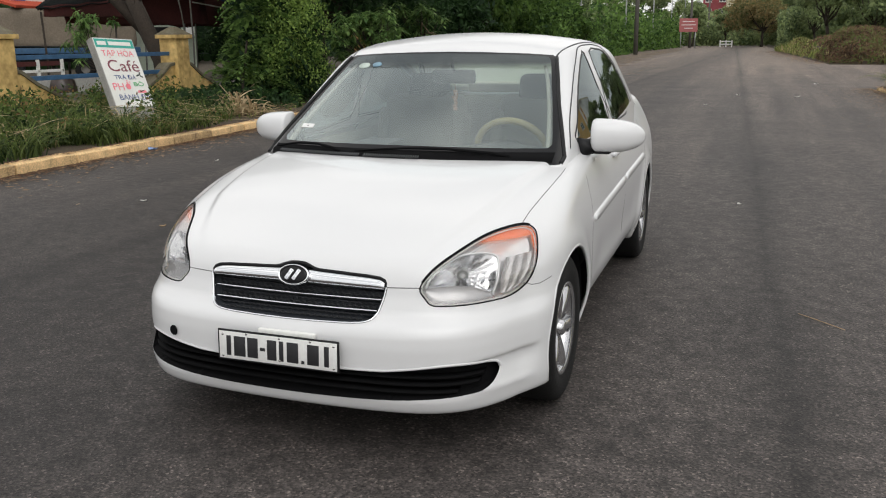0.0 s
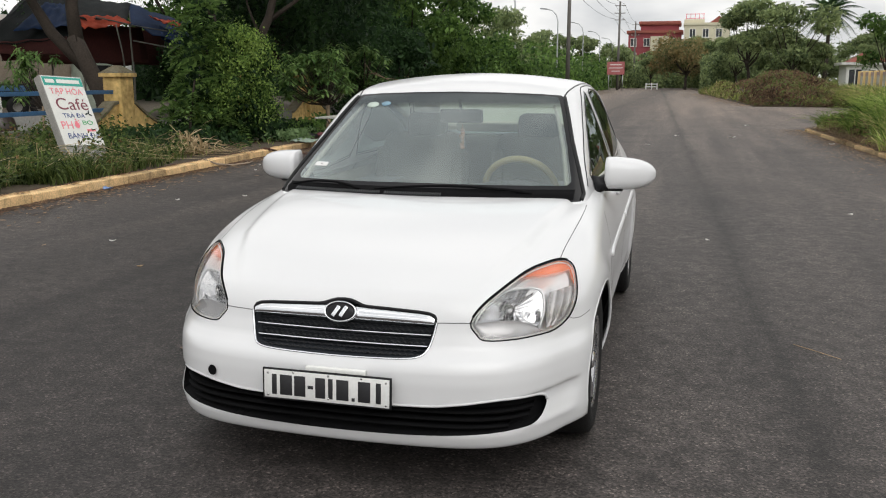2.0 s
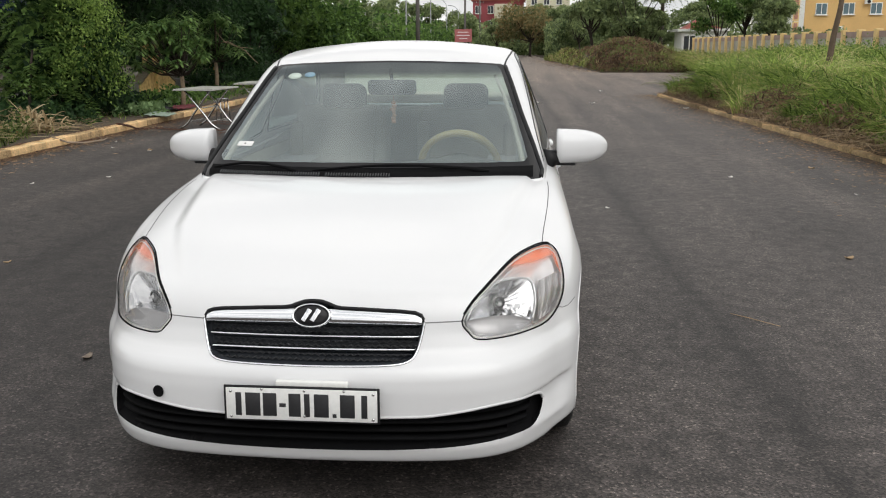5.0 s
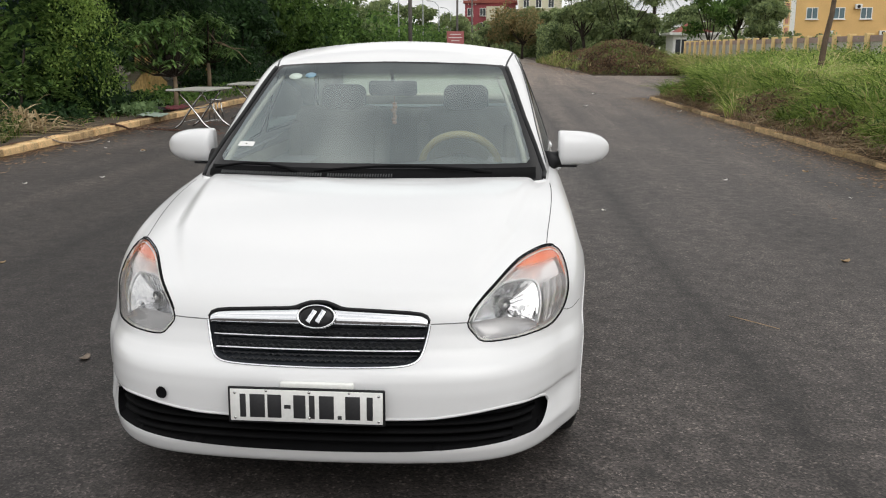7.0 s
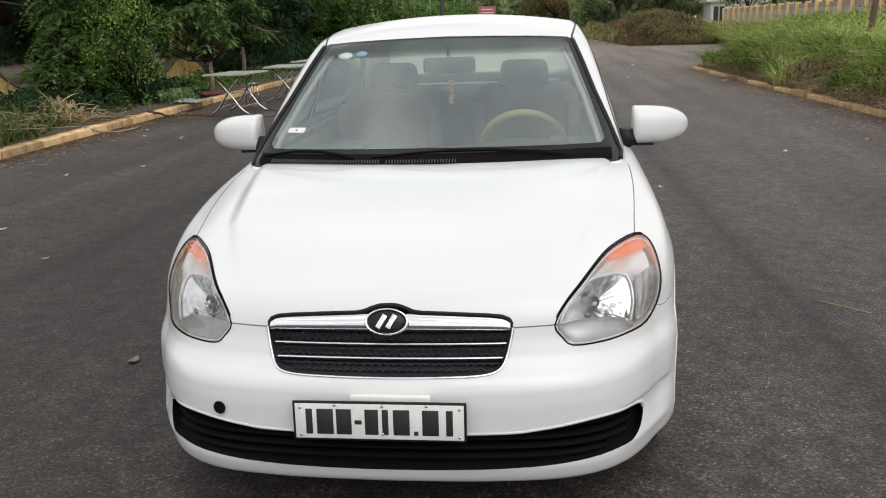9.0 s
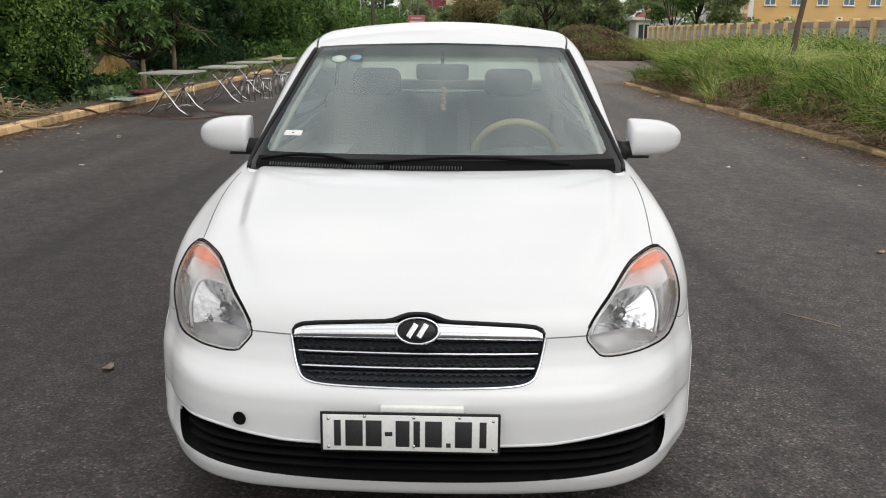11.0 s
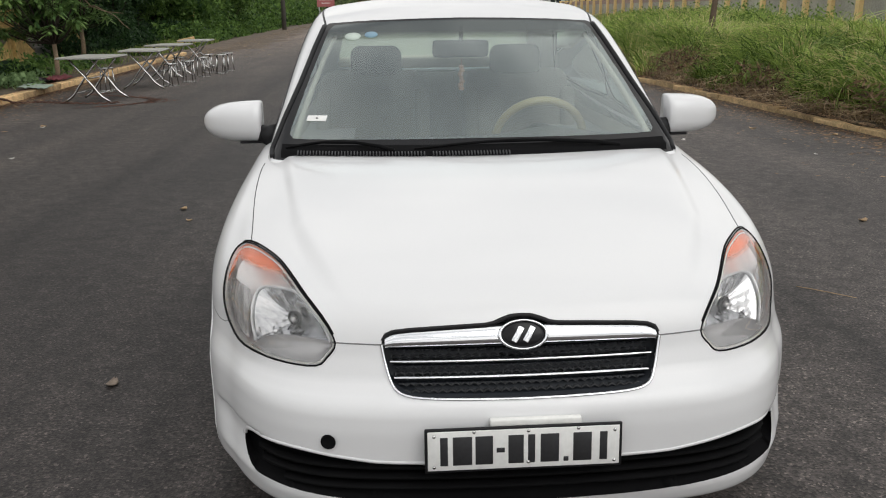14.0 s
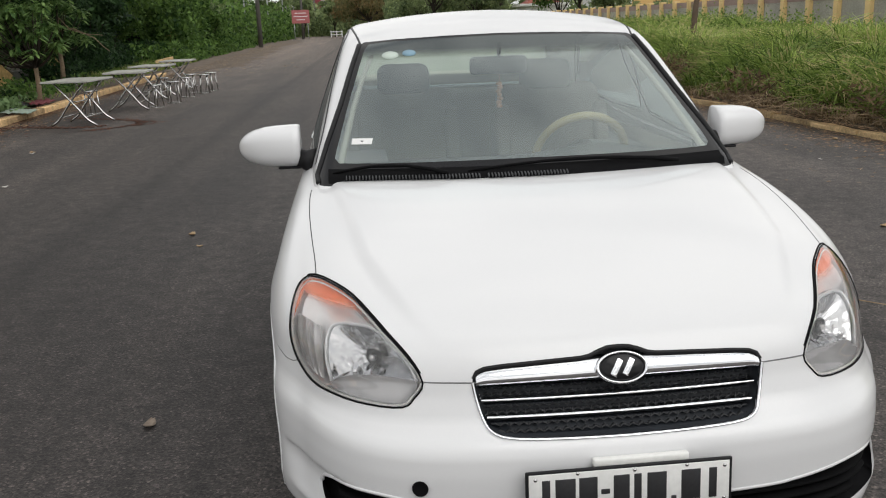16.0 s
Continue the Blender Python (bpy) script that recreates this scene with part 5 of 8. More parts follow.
# ---- cabin inside ----
tub = bmesh.new()
box(tub, (1.36, 2.5, 0.02), (0, 2.35, 0.32))
box(tub, (0.02, 2.3, 0.60), (0.70, 2.35, 0.62))
box(tub, (0.02, 2.3, 0.60), (-0.70, 2.35, 0.62))
box(tub, (1.40, 0.02, 0.62), (0, 1.10, 0.61))
part("cabin_tub", tub, INTERIOR, CAR, "beige cabin lining")
dash = bmesh.new()
rows = []
for x in np.linspace(-0.66, 0.66, 27):
    hood = 0.035 * math.exp(-((x - 0.34) / 0.17) ** 2)
    rows.append([dash.verts.new((x, y, z)) for y, z in ((1.10, 0.885), (1.22, 0.905), (1.38, 0.915 + hood * 0.6), (1.50, 0.910 + hood), (1.56, 0.880 + hood * 0.5), (1.58, 0.76), (1.52, 0.55))])
for a, b in zip(rows, rows[1:]):
    for t in range(6):
        dash.faces.new((a[t], b[t], b[t + 1], a[t + 1]))
part("dashboard", dash, DASH, CAR, "grey vinyl dashboard")
ring = spun([(0.186 + 0.017 * math.cos(k * math.tau / 10), 0.017 * math.sin(k * math.tau / 10)) for k in range(11)], 40, pose(0.335, 1.70, 0.872, -62, 0, 0))
sw = part("steering_wheel", ring, CREAM, CAR, "steering wheel in a cream cover")
hubm = pose(0.335, 1.70, 0.872, -62, 0, 0)
part("steering_hub", spun([(0.0, 0.02), (0.06, 0.02), (0.075, 0.0), (0.07, -0.05), (0.0, -0.06)], 24, hubm), DASH, sw)
for a in (0, 180, 90):
    part("steering_spoke", a_box((0.12, 0.035, 0.012), (0, 0, 0), None, 0.005), DASH, sw).matrix_basis = hubm @ pose(0, 0, 0, 0, 0, a) @ Matrix.Translation((0.12, 0, 0))


def cushion(size, at, m, mt, name, parent, label=""):
    b = bmesh.new()
    bmesh.ops.create_cube(b, size=1.0, matrix=Matrix.Diagonal((*size, 1)))
    bmesh.ops.bevel(b, geom=b.edges[:], offset=min(size) * 0.42, segments=4, affect="EDGES", profile=0.5)
    b.transform(Matrix.Translation(at) @ m)
    return part(name, b, mt, parent, label)


CREAMTRIM = mat("cream_trim", (0.66, 0.62, 0.50), 0.7, var=0.10, scale=8, fine=120, bump=0.1)
SEATMAT = mat("seat_cover", (0.38, 0.355, 0.31), 0.85, var=0.25, scale=5, fine=150, bump=0.2)
for x in (-0.37, 0.335):
    back = cushion((0.50, 0.16, 0.66), (x, 2.28, 0.80), pose(0, 0, 0, -14), SEATMAT, "front_seat", CAR, "beige-covered front seat with grey headrest")
    cushion((0.50, 0.50, 0.16), (x, 2.02, 0.52), pose(0, 0, 0, 6), SEATMAT, "seat_cushion", back)
    for sx in (-0.235, 0.235):
        cushion((0.07, 0.19, 0.50), (x + sx, 2.26, 0.78), pose(0, 0, 0, -14), SEATMAT, "bolster", back)
    cushion((0.245, 0.11, 0.17), (x + (0.02 if x < 0 else -0.01), 2.34, 1.152), pose(0, 0, 0, -10), GREYFABRIC, "headrest", back, "grey headrest")
rear_seat = cushion((1.26, 0.20, 0.56), (0, 3.18, 0.78), pose(0, 0, 0, -18), SEATMAT, "rear_seat", CAR, "beige rear bench")
cushion((1.26, 0.50, 0.18), (0, 2.92, 0.52), Matrix(), SEATMAT, "seat_cushion", rear_seat)
shelf = part("parcel_shelf", a_box((1.16, 0.46, 0.03), (0, 3.47, 1.115), pose(0, 0, 0, 4), 0.010), CREAMTRIM, CAR, "pale cream parcel shelf")
part("shelf_edge", a_box((0.80, 0.05, 0.06), (0, 3.25, 1.105), None, 0.016), CREAMTRIM, shelf)
part("headlining", a_box((0.90, 0.95, 0.012), (0, 2.45, 1.385), None, 0.005), INTERIOR, CAR)
rv = part("rear_view_mirror", a_box((0.235, 0.035, 0.072), (0.006, 1.74, 1.243), pose(0, 0, 0, 8), 0.016), BLACK, CAR, "black interior mirror")
part("mirror_stem", a_tube([(0.006, 1.735, 1.27), (0.006, 1.70, 1.330)], 0.008), GREYFABRIC, rv)
AMULET = mat("amulet_thread", (0.66, 0.42, 0.30), 0.8, var=0.3, scale=40, fine=200)
charm = bmesh.new()
tube(charm, [(0.010, 1.75, 1.225), (0.010, 1.75, 1.17)], 0.002, 6)
for k in range(7):
    z = 1.168 - k * 0.015
    box(charm, (0.022 if k != 2 else 0.034, 0.016, 0.014), (0.010 + 0.003 * math.sin(k * 2.1), 1.75, z), pose(0, 0, 0, 0, 0, k * 31), 0.004)
part("hanging_charm", charm, AMULET, rv, "small orange hanging charm")

CAR.matrix_basis = pose(0.0, 0, 0, 0, 0, 0.5) @ pose(0, 2.0, 0)


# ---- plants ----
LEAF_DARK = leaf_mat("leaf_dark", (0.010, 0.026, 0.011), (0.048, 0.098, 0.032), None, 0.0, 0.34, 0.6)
LEAF_MID = leaf_mat("leaf_mid", (0.022, 0.056, 0.015), (0.165, 0.275, 0.066), None, 0.0, 0.34, 1.3)
LEAF_SHOOT = leaf_mat("leaf_shoot", (0.028, 0.062, 0.018), (0.20, 0.315, 0.085), None, 0.0, 0.34, 1.5)
LEAF_BRIGHT = leaf_mat("leaf_bright", (0.050, 0.105, 0.022), (0.30, 0.42, 0.10), None, 0.0, 0.30, 1.6)
# the next two are paled: distance haze is mixed into their colours
LEAF_HAZED = leaf_mat("leaf_hazed", (0.092, 0.134, 0.064), (0.35, 0.42, 0.185), None, 0.0, 0.34, 0.45)
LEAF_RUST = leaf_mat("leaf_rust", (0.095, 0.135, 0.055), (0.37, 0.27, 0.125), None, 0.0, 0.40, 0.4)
GRASS = leaf_mat("grass_green", (0.085, 0.120, 0.028), (0.40, 0.45, 0.13), (0.50, 0.41, 0.22), 0.20, 0.36, 1.0)
GRASS_LUSH = leaf_mat("grass_lush", (0.060, 0.115, 0.020), (0.48, 0.60, 0.16), (0.62, 0.54, 0.28), 0.08, 0.42, 0.7)
LEAF_ROSETTE = leaf_mat("leaf_rosette", (0.055, 0.12, 0.035), (0.25, 0.38, 0.12))
GRASS_DEEP = leaf_mat("grass_deep", (0.034, 0.070, 0.014), (0.27, 0.37, 0.085), (0.46, 0.40, 0.19), 0.10, 0.36, 0.9)
GRASS_WEED = leaf_mat("grass_weed", (0.024, 0.044, 0.012), (0.165, 0.215, 0.058), (0.36, 0.28, 0.14), 0.07, 0.36, 1.6)
LEAF_WEED = leaf_mat("leaf_weed", (0.018, 0.038, 0.012), (0.155, 0.215, 0.058), (0.24, 0.15, 0.07), 0.08, 0.36, 1.8)
STALK = leaf_mat("pale_stalk", (0.28, 0.20, 0.11), (0.62, 0.50, 0.31))
STRAW = leaf_mat("dry_straw", (0.13, 0.085, 0.05), (0.40, 0.30, 0.18))
VINE = leaf_mat("dry_vine", (0.060, 0.038, 0.026), (0.28, 0.185, 0.11), (0.17, 0.23, 0.07), 0.25, 0.36, 0.8)


def tree(label, lobes, trunk, limbs, leaf, n, lmat, at=None, droop=0.35, long=2.2, category="tree", name="tree", group="", bark=None):
    """A tree at its own foot: the trunk as points with radii, limbs from it into the lobes of the crown."""
    root = thing(name, label, category, None, group)
    bm = bmesh.new()
    tube(bm, [p[:3] for p in trunk], [p[3] for p in trunk], 10)
    for limb in limbs:
        tube(bm, [p[:3] for p in limb], [p[3] for p in limb], 7)
    part("trunk", bm, bark or BARK, root)
    pts, d = lobes_points(lobes, n)
    k = len(pts) // 2
    fluff = sprays(pts[k:][::7], d[k:][::7] + np.array([0, 0, 0.2]), leaf * 4.2, leaf * 1.1, 5, 0.6)
    part_mesh("crown", quads("crown", np.concatenate([leaves(pts[:k], leaf, long, droop, d[:k] * 0.35), fluff])), lmat, root, smooth=False)
    if at is not None:
        root.matrix_basis = at
    return root


def broad_tree(label, height, spread, r, leaf, n, lmat, seed, low=0.35, at=None, group="", count=11):
    rd = random.Random(seed)
    lobes, limbs = [], []
    fork = height * low
    top = Vector((rd.uniform(-0.4, 0.4), rd.uniform(-0.4, 0.4), fork))
    for k in range(count):
        a, q = rd.uniform(0, math.tau), rd.uniform(0.15, 0.75) ** 0.8
        z = fork + (height - fork) * rd.uniform(0.15, 0.86)
        c = Vector((math.cos(a) * spread * q, math.sin(a) * spread * q, z))
        rad = spread * rd.uniform(0.26, 0.42)
        lobes.append((c.x, c.y, c.z, rad, rd.uniform(0.55, 0.85)))
        mid = (top + c) / 2 + Vector((0, 0, -0.1 * height * rd.random()))
        limbs.append([(*(top - Vector((0, 0, fork * rd.uniform(0, 0.25)))), r * 0.5), (*mid, r * 0.32), (*c, r * 0.10)])
    trunk = [(0, 0, -0.1, r * 1.25), (0.02, 0.01, 0.3, r), (top.x * 0.5, top.y * 0.5, fork * 0.55, r * 0.85), (*top, r * 0.65)]
    return tree(label, lobes, trunk, limbs, leaf, n, lmat, at, group=group)


# two leaning trees behind the wall, with bare forks
near_trees = "trees behind the ochre wall"
tree("leaning tree with a forked grey trunk and sparse crown", [(-1.2, 0.8, 6.2, 2.0, 0.7), (1.4, 0.3, 6.8, 1.9, 0.6), (-2.6, 0.2, 5.0, 1.4, 0.7), (0.2, 1.4, 7.6, 1.7, 0.7), (3.0, 1.0, 5.6, 1.2, 0.6), (-3.8, -0.8, 4.3, 1.2, 0.6), (-1.7, -0.4, 4.0, 0.85, 0.7), (-1.0, -1.0, 3.45, 0.5, 0.8), (-2.5, -0.5, 3.9, 0.6, 0.8), (-0.3, 1.6, 4.75, 0.75, 0.6), (0.9, 2.2, 4.9, 0.8, 0.6)],
     [(0.40, 0, -0.1, 0.25), (0.22, 0, 0.9, 0.21), (-0.12, -0.10, 1.7, 0.19), (-0.36, -0.15, 2.3, 0.175)],
     [[(-0.15, -0.1, 1.6, 0.15), (-0.85, -0.3, 2.4, 0.13), (-1.5, -0.4, 3.5, 0.10), (-2.3, -0.3, 5.0, 0.05)], [(-0.30, -0.14, 2.15, 0.172), (-0.40, -0.1, 3.0, 0.14), (-0.25, 0.0, 4.6, 0.10), (0.6, 0.3, 6.6, 0.04)], [(-0.38, -0.1, 3.2, 0.08), (0.9, 0.4, 4.4, 0.06), (2.4, 0.8, 5.4, 0.03)]],
     0.085, 22000, LEAF_DARK, pose(-12.15, 14.9, 0.1), group=near_trees)
tree("leaning tree with a forked grey trunk and dense dark crown", [(0.6, 0.8, 6.4, 2.4, 0.65), (3.2, 1.6, 5.4, 2.0, 0.7), (-1.8, 1.4, 6.0, 2.0, 0.7), (5.0, 2.5, 4.6, 1.6, 0.7), (1.8, 3.4, 4.2, 2.2, 0.8), (-0.6, 3.2, 4.6, 2.0, 0.8)],
     [(0.0, 0, -0.1, 0.22), (0.15, 0, 0.8, 0.19), (0.35, 0, 1.5, 0.18)],
     [[(0.3, 0, 1.4, 0.14), (-0.05, 0.1, 2.2, 0.11), (-0.3, 0.1, 3.2, 0.09), (-0.9, 0.4, 5.6, 0.05)], [(0.3, 0, 1.4, 0.16), (0.95, 0.1, 2.1, 0.14), (1.35, 0.2, 2.9, 0.11), (1.5, 0.4, 3.8, 0.08), (1.5, 0.8, 6.0, 0.04)],
      [(1.3, 0.2, 2.8, 0.07), (2.0, 0.4, 3.3, 0.05), (2.9, 0.9, 4.4, 0.03)], [(1.1, 0.15, 2.4, 0.04), (0.8, 0.1, 3.2, 0.025), (0.6, 0.1, 4.6, 0.012)]],
     0.10, 19000, LEAF_DARK, pose(-10.75, 18.2, 0.1), group=near_trees)

# the dark row along the road
row = "roadside trees in a dark row"
kinds = [broad_tree("tall dark green roadside tree with feathery leaves", 8.6, 4.4, 0.20, 0.15, 15000, LEAF_DARK, 11, 0.22, pose(-13.0, 25.0, 0.1), row, 15),
         broad_tree("broad dark green roadside tree with low boughs", 7.6, 4.0, 0.18, 0.15, 13000, LEAF_DARK, 12, 0.16, pose(-12.8, 32.5, 0.1, 0, 0, 60), row, 15),
         broad_tree("roadside tree with mid-green leaves", 7.2, 3.6, 0.16, 0.16, 11000, LEAF_MID, 13, 0.28, pose(-12.6, 41.0, 0.1), row, 13),
         broad_tree("mid-green roadside tree farther down the row", 7.4, 3.7, 0.16, 0.18, 8500, LEAF_HAZED, 14, 0.25, pose(-12.4, 56, 0.1) @ Matrix.Scale(0.82, 4), row, 14)]
rd = random.Random(5)
for k, (x, y, s) in enumerate([(-17.5, 27, 0.42), (-17, 37, 1.1), (-12.8, 48.5, 0.86), (-18, 47, 0.9), (-13.2, 64, 0.76), (-12.6, 73, 0.62), (-17, 60, 0.66), (-13, 84, 0.62), (-18, 75, 0.66),
                               (-13.5, 96, 0.62), (-12.5, 110, 0.65), (-14, 125, 0.7), (-33, 30, 1.1), (-27.5, 18.0, 0.8), (-26, 42, 1.2)]):
    copy_thing(kinds[3 if y > 52 else k % 3], pose(x, y, 0.1, 0, 0, rd.uniform(0, 360)) @ Matrix.Scale(s, 4))

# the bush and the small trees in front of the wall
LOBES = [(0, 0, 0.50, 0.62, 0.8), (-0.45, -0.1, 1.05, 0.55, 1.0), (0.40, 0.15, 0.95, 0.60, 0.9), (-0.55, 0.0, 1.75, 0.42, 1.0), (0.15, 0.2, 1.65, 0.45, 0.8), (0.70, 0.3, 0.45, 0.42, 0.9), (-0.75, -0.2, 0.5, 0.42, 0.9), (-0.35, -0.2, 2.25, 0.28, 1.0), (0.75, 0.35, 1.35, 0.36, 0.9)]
# crown leaves near black: the shade inside the bush is put into their colour
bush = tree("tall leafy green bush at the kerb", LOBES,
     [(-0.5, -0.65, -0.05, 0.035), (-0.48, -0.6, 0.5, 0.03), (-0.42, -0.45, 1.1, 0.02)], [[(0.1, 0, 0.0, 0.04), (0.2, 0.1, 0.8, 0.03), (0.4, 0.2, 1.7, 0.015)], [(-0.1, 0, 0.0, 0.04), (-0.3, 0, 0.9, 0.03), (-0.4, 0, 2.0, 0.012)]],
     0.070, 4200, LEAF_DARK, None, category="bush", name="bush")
pts, d = lobes_points(LOBES, 900)
keep = (pts[:, 0] < 0.25 + rng.normal(0, 0.25, len(pts))) & (d[:, 2] > -0.6)
part_mesh("foliage", quads("foliage", sprays(pts[keep], d[keep] + np.array([0, 0, 0.55]), 0.52, 0.17, 9, 0.85)), LEAF_SHOOT, bush, "feathery hanging green shoots", smooth=False)
# small oval leaves on the right; their bright green paints the light there
pts, d = lobes_points([(0.35, 0.05, 0.95, 0.66, 0.9), (0.15, 0.1, 1.6, 0.48, 0.8), (0.70, 0.3, 0.55, 0.42, 0.9), (0.78, 0.35, 1.4, 0.36, 0.9), (0.55, 0.2, 1.75, 0.30, 0.9), (0.1, -0.2, 0.6, 0.5, 0.9)], 900)
keep = (d[:, 2] > -0.25) & (np.sin(pts[:, 0] * 9 + 1.0) * np.sin(pts[:, 2] * 8 + 2.0) > -0.45)
tips = np.repeat(pts[keep] + d[keep] * 0.04, 20, 0)
part_mesh("new_growth", quads("new_growth", leaves(tips + rng.normal(0, 0.090, tips.shape), 0.034, 1.8, 0.15, np.repeat(d[keep], 20, 0) * 0.5)), LEAF_BRIGHT, bush, "small oval leaves coloured bright for the bush's lit right side", smooth=False)
bush.matrix_basis = pose(-8.47, 14.25, 0.08) @ Matrix.Diagonal((0.98, 0.98, 1.22, 1))


PALEBARK = mat("pale_bark", (0.26, 0.19, 0.125), 0.95, var=0.35, scale=6, fine=40, bump=0.8)


def rosette_tree(label, at, stems, leaf_len, seed, twigs=()):
    """A small tree whose long leaves sit in rosettes at the ends of bare stems."""
    rd2, root = random.Random(seed), thing("small_tree", label, "tree")
    bm, ends = bmesh.new(), []
    tube(bm, [(0, 0, -0.05), (0.03, 0, 0.4), (0.0, 0.05, 0.8)], [0.06, 0.05, 0.045], 8)
    part("trunk", bm, PALEBARK, root)
    bm = bmesh.new()
    for k in range(stems):
        a, q = rd2.uniform(0, math.tau), rd2.uniform(0.05, 1.0)
        e = Vector((math.cos(a) * q - 0.32, math.sin(a) * q, rd2.uniform(0.95, 1.95)))
        tube(bm, [(0, 0.05, 0.75), tuple(e * 0.5 + Vector((0, 0, 0.30))), tuple(e)], [0.020, 0.012, 0.007], 6)
        ends.append(e)
    part("bough", bm, BARK, root)
    for tw in twigs:
        part("dead_twig", a_tube(list(tw), [0.016 - 0.010 * k / (len(tw) - 1) for k in range(len(tw))], 6), PALEBARK, root, "bare dry twig")
    c = np.array([e for e in ends])
    m = 36
    n = len(c) * m
    a = rng.uniform(0, math.tau, n)
    up = rng.uniform(-0.45, 0.75, n)
    d = np.stack([np.cos(a), np.sin(a), up], 1)
    d /= np.linalg.norm(d, axis=1, keepdims=True)
    base = np.repeat(c, m, axis=0) + rng.normal(0, 0.045, (n, 3))
    s = np.cross(d, np.array([0, 0, 1.0]))
    s /= np.linalg.norm(s, axis=1, keepdims=True)
    L = leaf_len * rng.uniform(0.7, 1.2, (n, 1))
    rows = [np.stack([base + d * L * t - s * L * w - np.array([0, 0, 1]) * L * t * t * 0.35, base + d * L * t + s * L * w - np.array([0, 0, 1]) * L * t * t * 0.35], 1) for t, w in ((0, 0.02), (0.3, 0.11), (0.65, 0.125), (1.0, 0.01))]
    part_mesh("crown", quads("crown", np.stack(rows, 1)), LEAF_ROSETTE, root, smooth=False)
    root.matrix_basis = at
    return root


rosette_tree("small tree with long drooping leaves beside the kerb", pose(-7.15, 16.75, 0.08), 74, 0.21, 3)
rosette_tree("small tree with long drooping leaves beside the wall", pose(-9.2, 24.6, 0.08) @ Matrix.Scale(1.25, 4), 60, 0.22, 4,
             (((0, 0.05, 0.78), (0.15, -0.20, 1.50), (0.27, -0.48, 1.46), (0.46, -0.48, 1.23), (0.76, -0.48, 1.12), (1.15, -0.48, 1.08)), ((0.1, -0.1, 1.2), (0.5, -0.4, 1.25), (0.96, -0.48, 1.03), (1.14, -0.48, 0.83), (1.26, -0.48, 0.73))))
rosette_tree("leafy sapling beside the ochre wall", pose(-11.75, 12.6, 0.08) @ Matrix.Diagonal((0.62, 0.62, 1.0, 1)), 20, 0.25, 6)

# ---- the ochre wall: pillars with sloping shoulders, blue rails between ----
BLUE = mat("blue_paint", (0.035, 0.10, 0.20), 0.55, var=0.3, scale=8, fine=60, bump=0.1)
STAINED = mat("weathered_render", (0.36, 0.25, 0.10), 0.95, var=0.75, scale=3.5, fine=16, bump=0.5, tint=(0.10, 0.095, 0.07))
GREYWALL = mat("grey_concrete", (0.16, 0.155, 0.14), 0.9, var=0.3, scale=3, fine=40, bump=0.4)
wall = thing("wall_west", "ochre rendered wall pillars with blue steel rails", "wall", pose(-11.1, 30, 0.1), kind="structure")
PILLARS = [4.3 + 5.0 * k for k in range(7)] + [49.3]
for k, y in enumerate(PILLARS):
    p = a_box((0.46, 0.46, 1.42), (-11.1, y, 0.78), None, 0.02)
    pil = part("pillar", p, YELLOW, wall, "ochre pillar with a pyramid cap", smooth=False)
    cap = bmesh.new()
    bmesh.ops.create_cone(cap, segments=4, radius1=0.41, radius2=0.09, depth=0.17, cap_ends=True)
    bmesh.ops.rotate(cap, cent=(0, 0, 0), matrix=Matrix.Rotation(radians(45), 3, "Z"), verts=cap.verts)
    bmesh.ops.translate(cap, vec=(-11.1, y, 1.655), verts=cap.verts)
    part("cap", cap, STAINED, pil, "blackened pyramid cap", smooth=False)
    part("cap_slab", a_box((0.58, 0.58, 0.09), (-11.1, y, 1.53), None, 0.012), YELLOW, pil, smooth=False)
    for s in (-1, 1):
        sh = plate2d([(0, -0.75), (1.12, -0.75), (1.12, -0.50), (1.0, -0.46), (0.50, -0.225), (0.16, 0.0), (0, 0.02)], 0.26, pose(-11.1 + (0.13 if s > 0 else -0.13), y + s * 0.22, 0.88, 0, 0, 90 * s))
        part("shoulder", sh, YELLOW, pil, smooth=False)
        cop = plate2d([(0.012, 0.026), (0.16, 0.004), (0.50, -0.221), (1.0, -0.456), (1.14, -0.50), (1.14, -0.44), (1.02, -0.40), (0.52, -0.165), (0.17, 0.066), (0.012, 0.088)], 0.32, pose(-11.1 + (0.16 if s > 0 else -0.16), y + s * 0.22, 0.88, 0, 0, 90 * s))
        part("coping", cop, STAINED, pil, "weathered sloping coping", smooth=False)
    if k < len(PILLARS) - 1:
        y2 = PILLARS[k + 1]
        part("low_wall", a_box((0.2, y2 - y - 2.2, 0.42), (-11.1, (y + y2) / 2, 0.26), None, 0.01), GREYWALL, wall, smooth=False)
        for z in (0.78, 1.16) if y < 12 else ():
            part("rail", a_box((0.05, y2 - y - 0.42, 0.085), (-11.1, (y + y2) / 2, z), None, 0.008), BLUE, wall, "blue steel rail", smooth=False)

# ---- the sign ----
def text_mesh(body, size, width=0.0):
    cu = bpy.data.curves.new("letters", "FONT")
    cu.body, cu.size, cu.align_x, cu.extrude = body, size, "CENTER", 0.001
    ob = bpy.data.objects.new("letters", cu)
    scene.collection.objects.link(ob)
    bpy.context.view_layer.update()
    me = bpy.data.meshes.new_from_object(ob.evaluated_get(bpy.context.evaluated_depsgraph_get()))
    bpy.data.objects.remove(ob)
    if width:
        xs = [v.co.x for v in me.vertices]
        me.transform(Matrix.Diagonal((width / max(1e-3, max(xs) - min(xs)), 1, 1, 1)))
    return me


